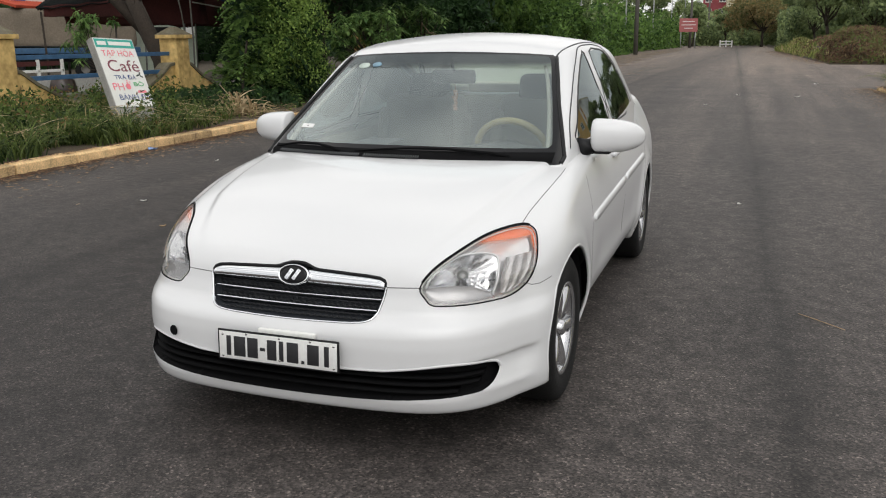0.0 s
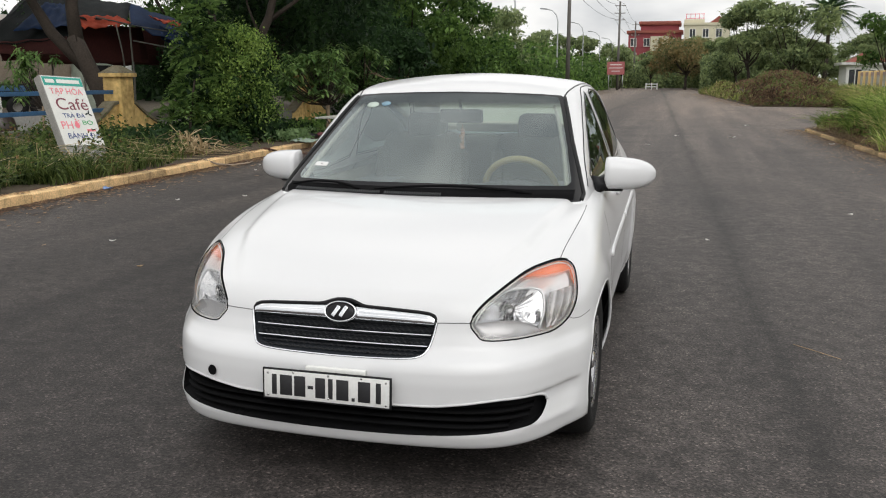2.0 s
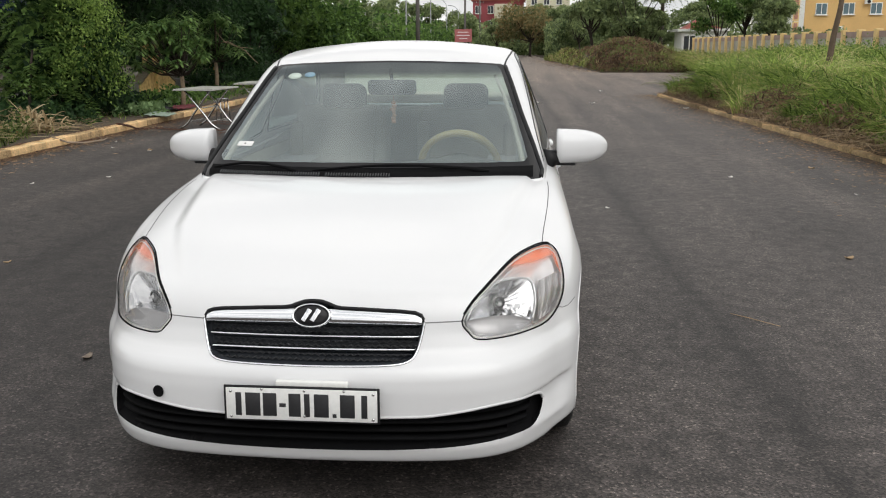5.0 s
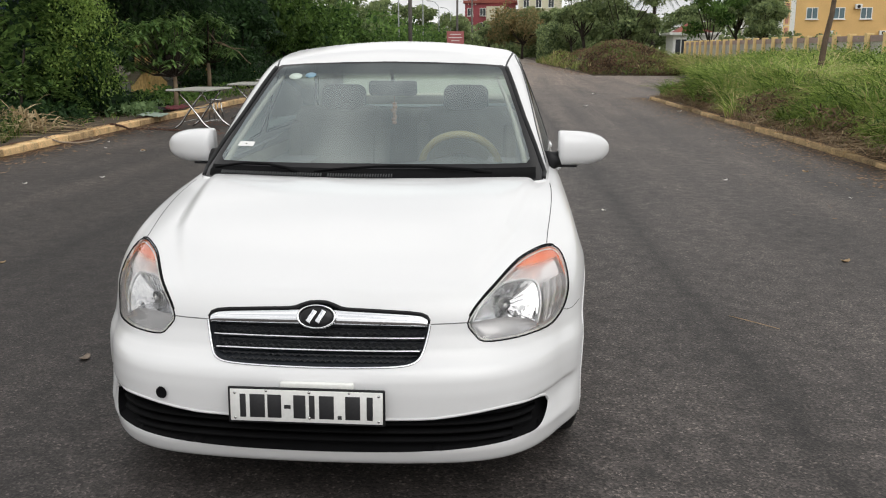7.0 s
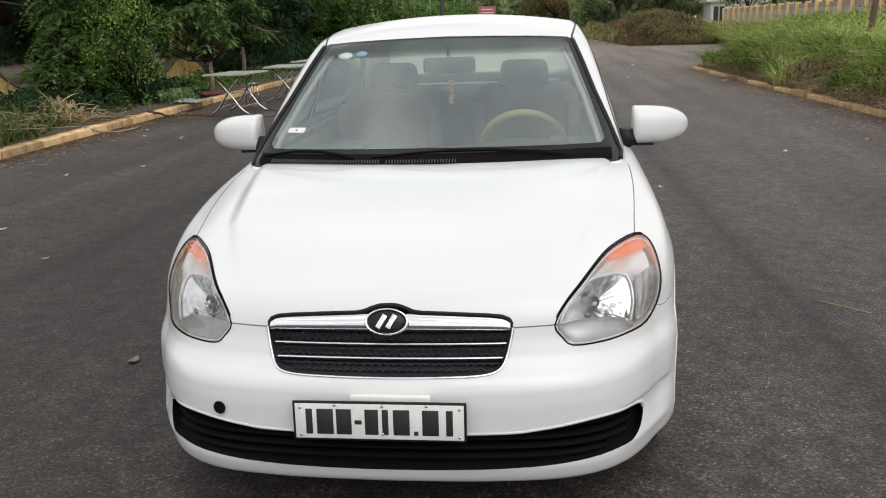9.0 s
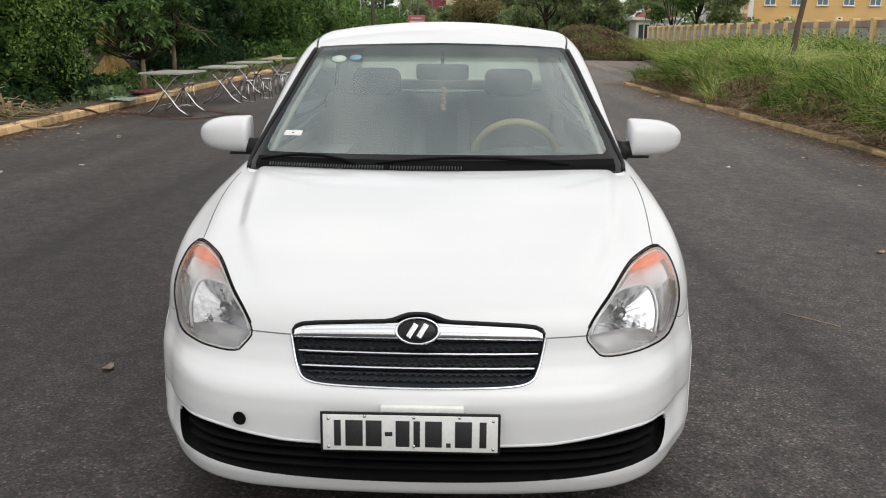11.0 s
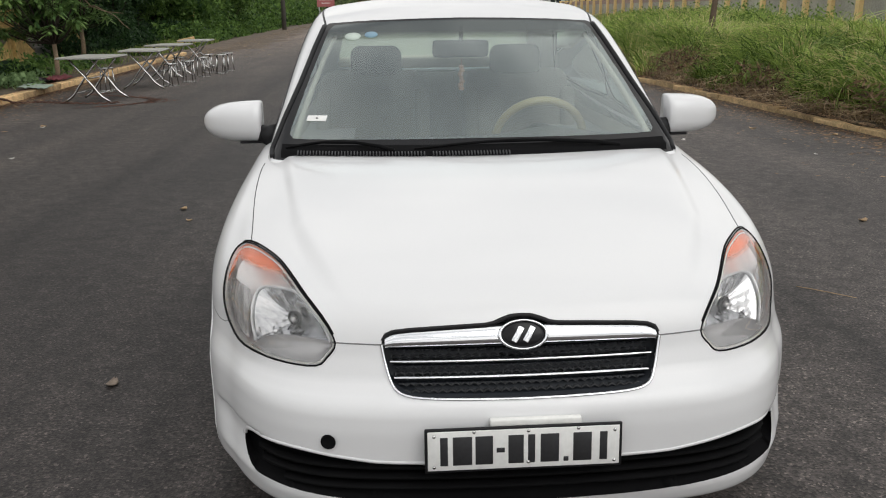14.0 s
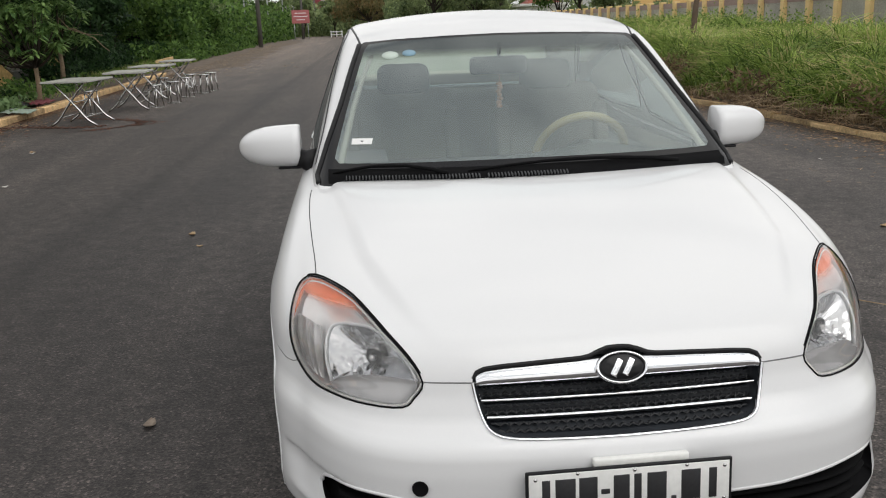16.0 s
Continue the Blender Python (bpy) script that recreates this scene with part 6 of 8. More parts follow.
SIGNWHITE = mat("sign_white", (0.70, 0.70, 0.66), 0.55, var=0.10, scale=4, fine=60)
SIGNSIDE = mat("sign_side", (0.28, 0.27, 0.25), 0.7, var=0.3, scale=6, fine=40)
TEAL = mat("sign_teal", (0.03, 0.34, 0.27), 0.55, var=0.1)
PINK = mat("sign_pink", (0.78, 0.20, 0.24), 0.55, var=0.1)
MAROON = mat("sign_maroon", (0.20, 0.05, 0.07), 0.55, var=0.1)
NAVY = mat("sign_navy", (0.03, 0.06, 0.20), 0.55, var=0.1)
PINK_RED = mat("sign_red", (0.62, 0.04, 0.05), 0.55, var=0.1)
DARKMOTIF = mat("sign_dark", (0.03, 0.04, 0.035), 0.55, var=0.1)
LIME = mat("sign_green", (0.05, 0.36, 0.12), 0.55, var=0.1)
board = tagged(part("sign_board", a_box((0.80, 0.14, 1.32), (0, 0, 0.62), None, 0.006), SIGNSIDE, smooth=False), "white cafe sign board with coloured lettering leaning in the weeds", "sign")
part("face", a_box((0.77, 0.010, 1.29), (0, -0.073, 0.62), None, 0.002), SIGNWHITE, board, smooth=False)
part("header", a_box((0.75, 0.004, 0.16), (0, -0.080, 1.17), None, 0.001), TEAL, board, "teal header strip", smooth=False)
for x, w in ((-0.25, 0.17), (0.10, 0.44)):
    part("bar", a_box((w, 0.004, 0.07), (x, -0.083, 1.17), None, 0.001), SIGNWHITE, board, smooth=False)
for body, size, z, x, w, mt in (("TẠP HÓA", 0.16, 0.93, 0, 0.62, PINK), ("Café", 0.31, 0.64, 0.02, 0.60, MAROON), ("TRÀ ĐÁ", 0.11, 0.49, -0.02, 0.42, NAVY), ("PHỞ", 0.20, 0.28, -0.14, 0.36, PINK), ("BÒ", 0.11, 0.36, 0.20, 0.20, LIME), ("BÁNH ĐA", 0.145, 0.10, 0.04, 0.62, NAVY)):
    o = part_mesh("lettering", text_mesh(body, size, w), mt, board, smooth=False)
    o.matrix_basis = pose(x, -0.082, z, 90, 0, 0)
part("bar", a_box((0.17, 0.004, 0.045), (0.22, -0.080, 0.255), None, 0.001), PINK, board, smooth=False)
for x, z, a in ((0.24, 0.565, 25), (0.31, 0.545, -30), (0.29, 0.60, 70)):
    leafy = bmesh.new()
    bmesh.ops.create_circle(leafy, cap_ends=True, segments=12, radius=0.036)
    leafy.transform(pose(x, -0.0835, z, 90, 0, 0) @ pose(0, 0, 0, 0, 0, a) @ Matrix.Diagonal((1.0, 0.42, 1, 1)))
    part("motif", leafy, DARKMOTIF, board, "dark leaf-shaped motif", smooth=False)
part("lower_panel", a_box((0.80, 0.13, 0.40), (0, 0, -0.24), None, 0.006), SIGNSIDE, board, smooth=False)
board.matrix_basis = pose(-8.16, 9.17, 0.39, 0, 0, 79.6) @ pose(0, 0, 0, -25.7) @ pose(0, 0, 0, 0, 3.2) @ Matrix.Diagonal((0.99, 1, 0.925, 1))

# ---- tarpaulin stall and what stands under it ----
TARP_BLUE = mat("blue_tarpaulin", (0.011, 0.026, 0.068), 0.6, var=0.35, scale=1.5, fine=20, bump=0.5)
TARP_RED = mat("red_tarpaulin", (0.42, 0.075, 0.04), 0.6, var=0.35, scale=1.5, fine=20, bump=0.5)
TARP_GREEN = mat("dark_tarpaulin", (0.0075, 0.0095, 0.0095), 0.7, var=0.4, scale=1.5, fine=20, bump=0.5)


for m_tarp in (TARP_BLUE, TARP_RED, TARP_GREEN):
    m_tarp.node_tree.nodes["Principled BSDF"].inputs["Specular IOR Level"].default_value = 0.12
    m_tarp.node_tree.nodes["Principled BSDF"].inputs["Roughness"].default_value = 0.85


def sheet(c00, c10, c11, c01, sag, n=14, seed=0, crease=1.0):
    """A hanging sheet between four corners, sagging and creased."""
    bm, rows = bmesh.new(), []
    for j in range(n + 1):
        rows.append([])
        for i in range(n + 1):
            u, v = i / n, j / n
            p = Vector(c00) * (1 - u) * (1 - v) + Vector(c10) * u * (1 - v) + Vector(c11) * u * v + Vector(c01) * (1 - u) * v
            p.z += -sag * 4 * u * (1 - u) * (0.4 + 0.6 * v) + crease * (0.10 * noise.noise((u * 5 + seed, v * 5, seed)) + 0.04 * math.sin(u * 26 + seed))
            rows[-1].append(bm.verts.new(p))
    for a, b in zip(rows, rows[1:]):
        for i in range(n):
            bm.faces.new((a[i], a[i + 1], b[i + 1], b[i]))
    ext = bmesh.ops.extrude_face_region(bm, geom=bm.faces[:])
    bmesh.ops.translate(bm, verts=[v for v in ext["geom"] if isinstance(v, bmesh.types.BMVert)], vec=(0, 0, -0.012))
    bmesh.ops.recalc_face_normals(bm, faces=bm.faces)
    return bm


stall = thing("market_stall", "makeshift tent stall under dark blue and red tarpaulins", "stall", pose(-17, 18, 0.1))
for c00, c10, c11, c01, sag, mt, seed, label in (
        ((-14.0, 13.3, 2.17), (-14.1, 17.0, 2.55), (-17.0, 20.5, 4.02), (-17.0, 19.3, 4.02), 0.12, TARP_GREEN, 1, "dark green tarpaulin"),
        ((-20.0, 19.8, 2.45), (-14.0, 13.32, 2.18), (-17.0, 19.31, 4.04), (-18.2, 20.4, 4.15), 0.10, TARP_GREEN, 2, "dark green tarpaulin"),
        ((-14.3, 17.0, 3.00), (-14.2, 19.2, 3.05), (-17.0, 23.5, 3.95), (-17.0, 20.4, 4.02), 0.08, TARP_GREEN, 3, "dark green tarpaulin"),
        ((-14.0, 19.1, 2.95), (-13.7, 22.2, 2.35), (-16.5, 26.8, 3.50), (-17.0, 23.4, 3.97), 0.10, TARP_BLUE, 4, "blue tarpaulin"),
        ((-14.2, 14.8, 2.58), (-14.3, 16.9, 2.80), (-16.2, 19.4, 3.60), (-15.8, 17.9, 3.52), 0.05, TARP_BLUE, 5, "blue tarpaulin patch"),
        ((-14.0, 17.1, 2.72), (-14.0, 19.1, 2.98), (-14.5, 19.2, 3.20), (-14.5, 17.2, 3.12), 0.03, TARP_RED, 6, "orange-red tarpaulin flap"),
        ((-13.9, 20.4, 2.60), (-13.6, 22.6, 2.25), (-14.4, 23.6, 2.75), (-14.6, 21.4, 3.05), 0.05, TARP_BLUE, 7, "blue tarpaulin"),
        ((-14.4, 21.2, 3.16), (-14.4, 22.6, 3.05), (-15.0, 22.9, 3.30), (-15.0, 21.5, 3.35), 0.03, TARP_RED, 8, "orange-red tarpaulin patch")):
    part("tarpaulin", sheet(c00, c10, c11, c01, sag, seed=seed, crease=0.6), mt, stall, label)
MAROON_CLOTH = mat("maroon_cloth", (0.070, 0.016, 0.014), 0.9, var=0.4, scale=1.2, fine=20, bump=0.4)
part("curtain", sheet((-14.08, 13.6, 2.00), (-14.15, 17.0, 2.06), (-14.12, 17.0, 2.54), (-14.05, 13.6, 2.22), 0.0, seed=9, crease=0.3), MAROON_CLOTH, stall, "dull maroon hanging cloth")
part("curtain", sheet((-15.4, 15.7, 1.90), (-15.1, 21.5, 1.95), (-15.3, 21.5, 3.05), (-15.6, 15.7, 2.75), 0.0, seed=12, crease=0.4), MAROON_CLOTH, stall, "dull maroon hanging cloth")
part("curtain", sheet((-19.0, 20.4, 1.95), (-17.6, 26.0, 1.95), (-17.3, 26.0, 3.3), (-18.8, 20.6, 2.4), 0.0, seed=6, crease=0.6), MAROON_CLOTH, stall, "dull maroon hanging cloth")
for x, y, h in ((-14.05, 13.5, 2.1), (-14.1, 17.05, 2.6), (-14.05, 19.1, 2.9), (-13.75, 22.1, 2.3), (-17.0, 19.4, 3.7), (-17.0, 23.4, 3.7), (-15.4, 20.6, 3.0)):
    part("pole", a_tube([(x, y, 0.0), (x + 0.04, y, h * 0.5), (x, y, h)], 0.024, 8), GREYWALL if y > 15 else BARK, stall)
for pts in ([(-14.0, 17.6, 3.05), (-14.0, 19.2, 2.92), (-14.0, 20.9, 2.85)], [(-13.95, 19.1, 2.50), (-13.9, 20.8, 2.37), (-13.8, 21.9, 2.32)], [(-13.95, 18.35, 2.9), (-13.95, 18.55, 2.2), (-13.95, 18.7, 1.2)]):
    part("cross_pole", a_tube(pts, 0.020, 8), GREYWALL, stall)
# the workshop board behind the stall
shop = thing("shop_sign", "white workshop signboard with red lettering on posts", "sign", pose(-24, 24.3, 0.1))
part("panel", a_box((0.10, 5.4, 0.98), (-24.0, 25.0, 3.36), None, 0.01), SIGNWHITE, shop, smooth=False)
part("side_panel", a_box((0.02, 0.65, 0.94), (-23.94, 22.72, 3.36), None, 0.004), mat("sign_blue", (0.06, 0.14, 0.42), 0.5, var=0.15), shop, "blue panel", smooth=False)
o = part_mesh("lettering", text_mesh("XƯỞNG SỬA CHỮA", 0.52, 1.85), PINK_RED, shop, smooth=False)
o.matrix_basis = pose(-23.94, 24.05, 3.38, 90, 0, 90)
for z, y, w in ((3.24, 24.1, 1.5),):
    part("bar", a_box((0.02, w, 0.09), (-23.94, y, z)), NAVY, shop, smooth=False)
o = part_mesh("lettering", text_mesh("GO", 0.20, 0.42), NAVY, shop, smooth=False)
o.matrix_basis = pose(-23.94, 24.05, 2.98, 90, 0, 90)
part("awning", a_box((0.9, 6.4, 0.10), (-23.6, 25.0, 2.75), pose(0, 0, 0, 0, 14, 0), 0.01), TARP_RED, shop, "dull red awning", smooth=False)
for y in (22.5, 25.0, 27.5):
    part("post", a_tube([(-24.05, y, 0.0), (-24.05, y, 3.0)], 0.05, 8), GREYWALL, shop)

TARP_TAN = mat("dusty_cover", (0.20, 0.165, 0.125), 0.85, var=0.3, scale=2, fine=20, bump=0.4)
trailer = thing("truck_trailer", "truck trailer under a tan cover on black wheels", "trailer", pose(-23.0, 23.6, 0.1))
tm = pose(-23.0, 23.6, 0.1, 0, 0, 41)


def on_trailer(bm):
    bm.transform(tm)
    return bm


part("bed", on_trailer(a_box((5.4, 2.1, 0.20), (0, 0, 1.02), None, 0.02)), BLUE, trailer, "dark blue steel bed", smooth=False)
load = a_box((5.2, 2.0, 1.35), (0, 0, 1.82), None, 0.10)
bmesh.ops.subdivide_edges(load, edges=load.edges[:], cuts=6, use_grid_fill=True)
for v in load.verts:
    v.co += Vector((0, 0.04, 0.05)) * noise.noise(v.co * 1.7)
part("cover", on_trailer(load), TARP_TAN, trailer, "dusty tan tarpaulin cover")
for t in (-1.6, 0.75, 1.50):
    tyre = part("wheel", spun([(0.15, -0.10), (0.25, -0.12), (0.35, -0.11), (0.37, -0.04), (0.37, 0.04), (0.35, 0.11), (0.25, 0.12), (0.15, 0.10)], 28, tm @ pose(t, -0.92, 0.37, 90)), RUBBER, trailer, "black wheel")
    part("rim", spun([(0.0, 0.05), (0.08, 0.06), (0.15, 0.10), (0.16, 0.11)], 24, tm @ pose(t, -0.92, 0.37, 90)), GREYWALL, tyre)
part("axle_beam", on_trailer(a_box((4.6, 0.9, 0.30), (0, 0, 0.76), None, 0.02)), BLACK, trailer, smooth=False)

kiosk = thing("kiosk", "pale green kiosk with a dark window and red eave", "kiosk", pose(-21.6, 27.6, 0.1))
km = pose(-21.6, 27.6, 0.1, 0, 0, 37)
for name, size, at, mt in (("wall", (2.6, 1.6, 2.3), (0, 0, 1.15), mat("pale_green_paint", (0.50, 0.56, 0.46), 0.8, var=0.2, scale=2, fine=20)), ("eave", (3.0, 0.5, 0.09), (0, -0.95, 2.36), TARP_RED),
                           ("window", (1.0, 0.05, 0.85), (0.25, -0.81, 1.45), BLACK), ("post", (0.10, 0.10, 2.2), (0.95, -1.1, 1.1), WHITE), ("notice", (0.26, 0.02, 0.36), (1.12, -1.13, 1.75), WHITE)):
    kb = a_box(size, at, None, 0.01)
    kb.transform(km)
    part(name, kb, mt, kiosk, smooth=False)

YARD = mat("pale_render", (0.50, 0.50, 0.48), 0.9, var=0.25, scale=1.5, fine=20, bump=0.2)
yard = thing("wall_yard", "low pale rendered yard wall behind the rails", "wall", pose(-13.2, 8.5, 0.1), kind="structure")
part("low_wall", a_box((0.15, 11.0, 0.66), (-13.2, 9.5, 0.37), None, 0.01), YARD, yard, smooth=False)
rack = thing("steel_rack", "white painted steel frame standing behind the yard wall", "rack", pose(-13.7, 11.8, 0.1))
for z in (0.80, 1.12):
    part("rail", a_box((0.05, 3.7, 0.06), (-13.7, 11.8, z), None, 0.006), WHITE, rack, smooth=False)
part("board", a_box((0.03, 3.5, 0.10), (-13.72, 11.8, 0.96), None, 0.006), MAROON_CLOTH, rack, "dull maroon board", smooth=False)
for k in range(6):
    part("post", a_box((0.05, 0.07, 1.02), (-13.7, 10.0 + k * 0.72, 0.59), None, 0.006), WHITE, rack, smooth=False)
jar = tagged(part("water_jar", spun([(0.0, 0.0), (0.20, 0.0), (0.27, 0.15), (0.29, 0.35), (0.24, 0.55), (0.16, 0.62), (0.18, 0.66), (0.15, 0.67)], 24), mat("dark_glaze", (0.035, 0.022, 0.018), 0.3, var=0.3, scale=8)), "dark glazed water jar beside the yard wall", "jar")
jar.matrix_basis = pose(-12.6, 12.4, 0.08)

# ---- folding tables and stools at the kerb ----
TOP = mat("worn_tabletop", (0.34, 0.335, 0.30), 0.45, var=0.25, scale=3, fine=40, bump=0.1)


def folding_table():
    root = thing("folding_table", "steel folding table with a worn pale top and crossed legs", "table", group="folding tables along the kerb")
    part("tabletop", a_box((0.74, 1.22, 0.030), (0, 0, 0.725), None, 0.008), TOP, root, "worn pale tabletop", smooth=False)
    part("edge_band", a_box((0.755, 1.235, 0.016), (0, 0, 0.712), None, 0.004), STEEL, root, smooth=False)
    for y in (-0.42, 0.42):
        for s in (-1, 1):
            pts = [(s * 0.23, y + s * 0.014, 0.70), (s * 0.12, y + s * 0.014, 0.565), (0.0, y + s * 0.014, 0.42), (-s * 0.12, y + s * 0.014, 0.265), (-s * 0.19, y + s * 0.014, 0.165), (-s * 0.245, y + s * 0.014, 0.105), (-s * 0.31, y + s * 0.014, 0.062), (-s * 0.375, y + s * 0.014, 0.016)]
            part("leg", a_tube(pts, 0.0175, 8), STEEL, root)
    for x in (-0.20, 0.20):
        part("crossbar", a_tube([(x, -0.42, 0.155), (x, 0.42, 0.155)], 0.011, 8), STEEL, root)
    part("crossbar", a_tube([(0, -0.44, 0.42), (0, -0.2, 0.385), (0, 0.2, 0.385), (0, 0.44, 0.42)], 0.011, 8), STEEL, root)
    return root


def stool():
    root = thing("stool", "round stainless steel stool on the asphalt", "stool", group="steel stools by the tables")
    part("seat", spun([(0.0, 0.452), (0.12, 0.452), (0.138, 0.446), (0.142, 0.436), (0.135, 0.428), (0.0, 0.428)], 28), STEEL, root)
    for k in range(4):
        a = k * math.tau / 4 + 0.4
        c, s = math.cos(a), math.sin(a)
        part("leg", a_tube([(c * 0.105, s * 0.105, 0.43), (c * 0.125, s * 0.125, 0.2), (c * 0.15, s * 0.15, 0.012)], 0.0115, 7), STEEL, root)
    for r, z in ((0.150, 0.014),):
        ring = [(r * math.cos(k * math.tau / 20), r * math.sin(k * math.tau / 20), z) for k in range(21)]
        part("ring", a_tube(ring, 0.0065, 6), STEEL, root)
    return root


tab = folding_table()
for x, y, r in ((-5.06, 15.75, 4), (-5.25, 18.55, -3), (-5.32, 21.75, 2)):
    copy_thing(tab, pose(x, y, 0, 0, 0, r))
tab.matrix_basis = pose(-5.22, 13.15, 0, 0, 0, -3)
st = stool()
for x, y in ((-4.51, 16.94), (-4.53, 18.50), (-4.71, 19.95), (-4.33, 19.58), (-4.31, 20.45), (-5.57, 14.9), (-5.10, 18.7)):
    copy_thing(st, pose(x, y, 0, 0, 0, rd.uniform(0, 90)))
st.matrix_basis = pose(-4.66, 15.96, 0)

# ---- weeds on the verge ----
def field(n, xr, yr, lo):
    x, y = rng.uniform(*xr, n), rng.uniform(*yr, n)
    ok = lo(x, y)
    return np.stack([x[ok], y[ok]], 1)


kerb_side = lambda x, y: x < -6.45 - 0.045 * (y - 5)
ends = lambda x, y: y < 9.7 + 0.85 * (-6.8 - x) + 0.5 * np.sin(x * 5)
by_sign = lambda x, y: (x + 7.85) ** 2 / 0.34 + (y - 8.9) ** 2 / 0.34 > 1
lv = lambda x, y: kerb_side(x, y) & ends(x, y) & by_sign(x, y) & (np.sin(x * 2.1 + y) * np.sin(y * 1.3) > -0.75)
xy = field(15000, (-10.9, -6.3), (2, 14), lv)
tagged(part_mesh("weeds", quads("weeds", blades(xy, 0.08, 0.34, 0.018, 1.0)), GRASS_WEED, smooth=False), "tangled green weeds and grass along the kerb", "weeds", kind="stuff")
xy = field(420, (-10.8, -6.55), (2, 14), lv)
tagged(part_mesh("weeds", quads("weeds", tussocks(xy, 0.08, 0.66, 0.016, 26)), GRASS_WEED, smooth=False), "long grass clumps among the weeds", "grass", kind="stuff")
xy = field(7600, (-11, -6.8), (2, 14), lambda x, y: lv(x, y) & (np.sin(x * 3.1 + 0.6 * y) * np.sin(y * 2.3 - x) + 0.5 * np.sin(5.1 * x + 3.7 * y) > -0.15))
swell = np.clip(np.sin(xy[:, 0] * 3.1 + 0.6 * xy[:, 1]) * np.sin(xy[:, 1] * 2.3 - xy[:, 0]) + 0.5 * np.sin(5.1 * xy[:, 0] + 3.7 * xy[:, 1]) + 0.15, 0, 1) * np.clip((-6.7 - xy[:, 0]) / 0.6, 0.25, 1)
h = rng.uniform(0.3, 1.0, len(xy)) ** 0.7 * (0.16 + 0.44 * swell)
tagged(part_mesh("broadleaf_weeds", quads("broadleaf_weeds", leaves(np.repeat(np.column_stack([xy, h + 0.1]), 4, 0) + rng.normal(0, 0.06, (len(xy) * 4, 3)), 0.036, 2.0, 0.1)), LEAF_WEED, smooth=False), "broad-leaved green weeds on the verge", "weeds", kind="stuff")
xy = field(90, (-10.0, -6.6), (3, 11), lv)
tagged(part_mesh("dry_stalks", quads("dry_stalks", stalks(xy, 3, 0.12, 0.26, 1.0, 0.018)), STALK, smooth=False), "pale dry stalks fallen across the weeds", "straw", kind="stuff")
xy = field(2200, (-10.5, -6.7), (9, 26), lambda x, y: (x < -6.65 - 0.045 * (y - 5)) & ~ends(x, y))
tagged(part_mesh("weeds", quads("weeds", blades(xy, 0.08, 0.14, 0.018, 0.8)), GRASS_DEEP, smooth=False), "sparse weeds on the bare soil", "weeds", kind="stuff")
tagged(part_mesh("dry_straw", quads("dry_straw", stalks([(-7.7, 11.2), (-7.35, 10.9), (-7.2, 11.5), (-8.0, 11.5)], 60, 0.24, 0.10, 0.55, 0.022)), STALK, smooth=False), "heap of dry pale straw stalks by the kerb", "straw", kind="stuff")
tagged(part_mesh("dry_straw", quads("dry_straw", stalks([(-7.6, 12.2), (-7.0, 12.0), (-7.9, 10.7)], 30, 0.3, 0.09, 0.38, 0.018)), STRAW, smooth=False), "brown straw strewn on the bare soil", "straw", kind="stuff")
n = 5200
xy = np.stack([rng.uniform(-10.4, -7.35, n), rng.uniform(11.6, 17.5, n)], 1)
xy = xy[xy[:, 0] < -7.2 - 0.045 * (xy[:, 1] - 5) + 0.25 * np.sin(xy[:, 1] * 3)]
z = 0.08 + rng.uniform(0, 0.40, len(xy)) * np.clip((-7.3 - xy[:, 0]) / 0.8, 0.15, 1)
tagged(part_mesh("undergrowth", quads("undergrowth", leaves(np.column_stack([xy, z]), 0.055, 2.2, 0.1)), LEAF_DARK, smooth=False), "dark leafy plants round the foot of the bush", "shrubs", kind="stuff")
xy = np.array([(-7.72, 11.45), (-7.50, 11.15), (-7.95, 11.75), (-7.35, 11.45), (-7.6, 10.95)])
tagged(part_mesh("dry_straw", quads("dry_straw", tussocks(xy, 0.09, 0.80, 0.032, 11, (0.35, -0.25))), STALK, smooth=False), "clump of withered arching grass blades by the kerb", "straw", kind="stuff")
LUMP = mat("red_clay", (0.30, 0.12, 0.06), 0.9, var=0.3, scale=12, bump=0.5)
lump = tagged(part("clay_lump", spun([(0.0, 0.0), (0.13, 0.01), (0.17, 0.07), (0.14, 0.14), (0.06, 0.18), (0.0, 0.185)], 12), LUMP), "reddish clay lump in the straw", "clay")
lump.matrix_basis = pose(-7.62, 10.5, 0.08, 0, 0, 20) @ Matrix.Diagonal((1.3, 0.9, 1, 1))
n = 1700
xy = np.stack([rng.uniform(-10.3, -7.7, n), rng.uniform(16.2, 23.5, n)], 1)
z = 0.08 + rng.uniform(0, 0.42, n) * (0.5 + 0.5 * np.sin(xy[:, 1] * 2.3) * np.sin(xy[:, 0] * 2.9))
tagged(part_mesh("undergrowth", quads("undergrowth", leaves(np.column_stack([xy, z]), 0.070, 2.2, 0.1)), LEAF_MID, smooth=False), "low leafy plants under the small trees", "shrubs", kind="stuff")
n = 8000
xy = np.stack([rng.uniform(-13.5, -10.6, n), rng.uniform(32, 54, n)], 1)
z = 0.08 + rng.uniform(0, 1.1, n) * (0.6 + 0.4 * np.sin(xy[:, 1] * 1.3) * np.sin(xy[:, 0] * 2.1))
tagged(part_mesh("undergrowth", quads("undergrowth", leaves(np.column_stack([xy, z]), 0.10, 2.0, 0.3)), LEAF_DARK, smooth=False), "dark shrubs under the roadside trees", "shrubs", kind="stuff")
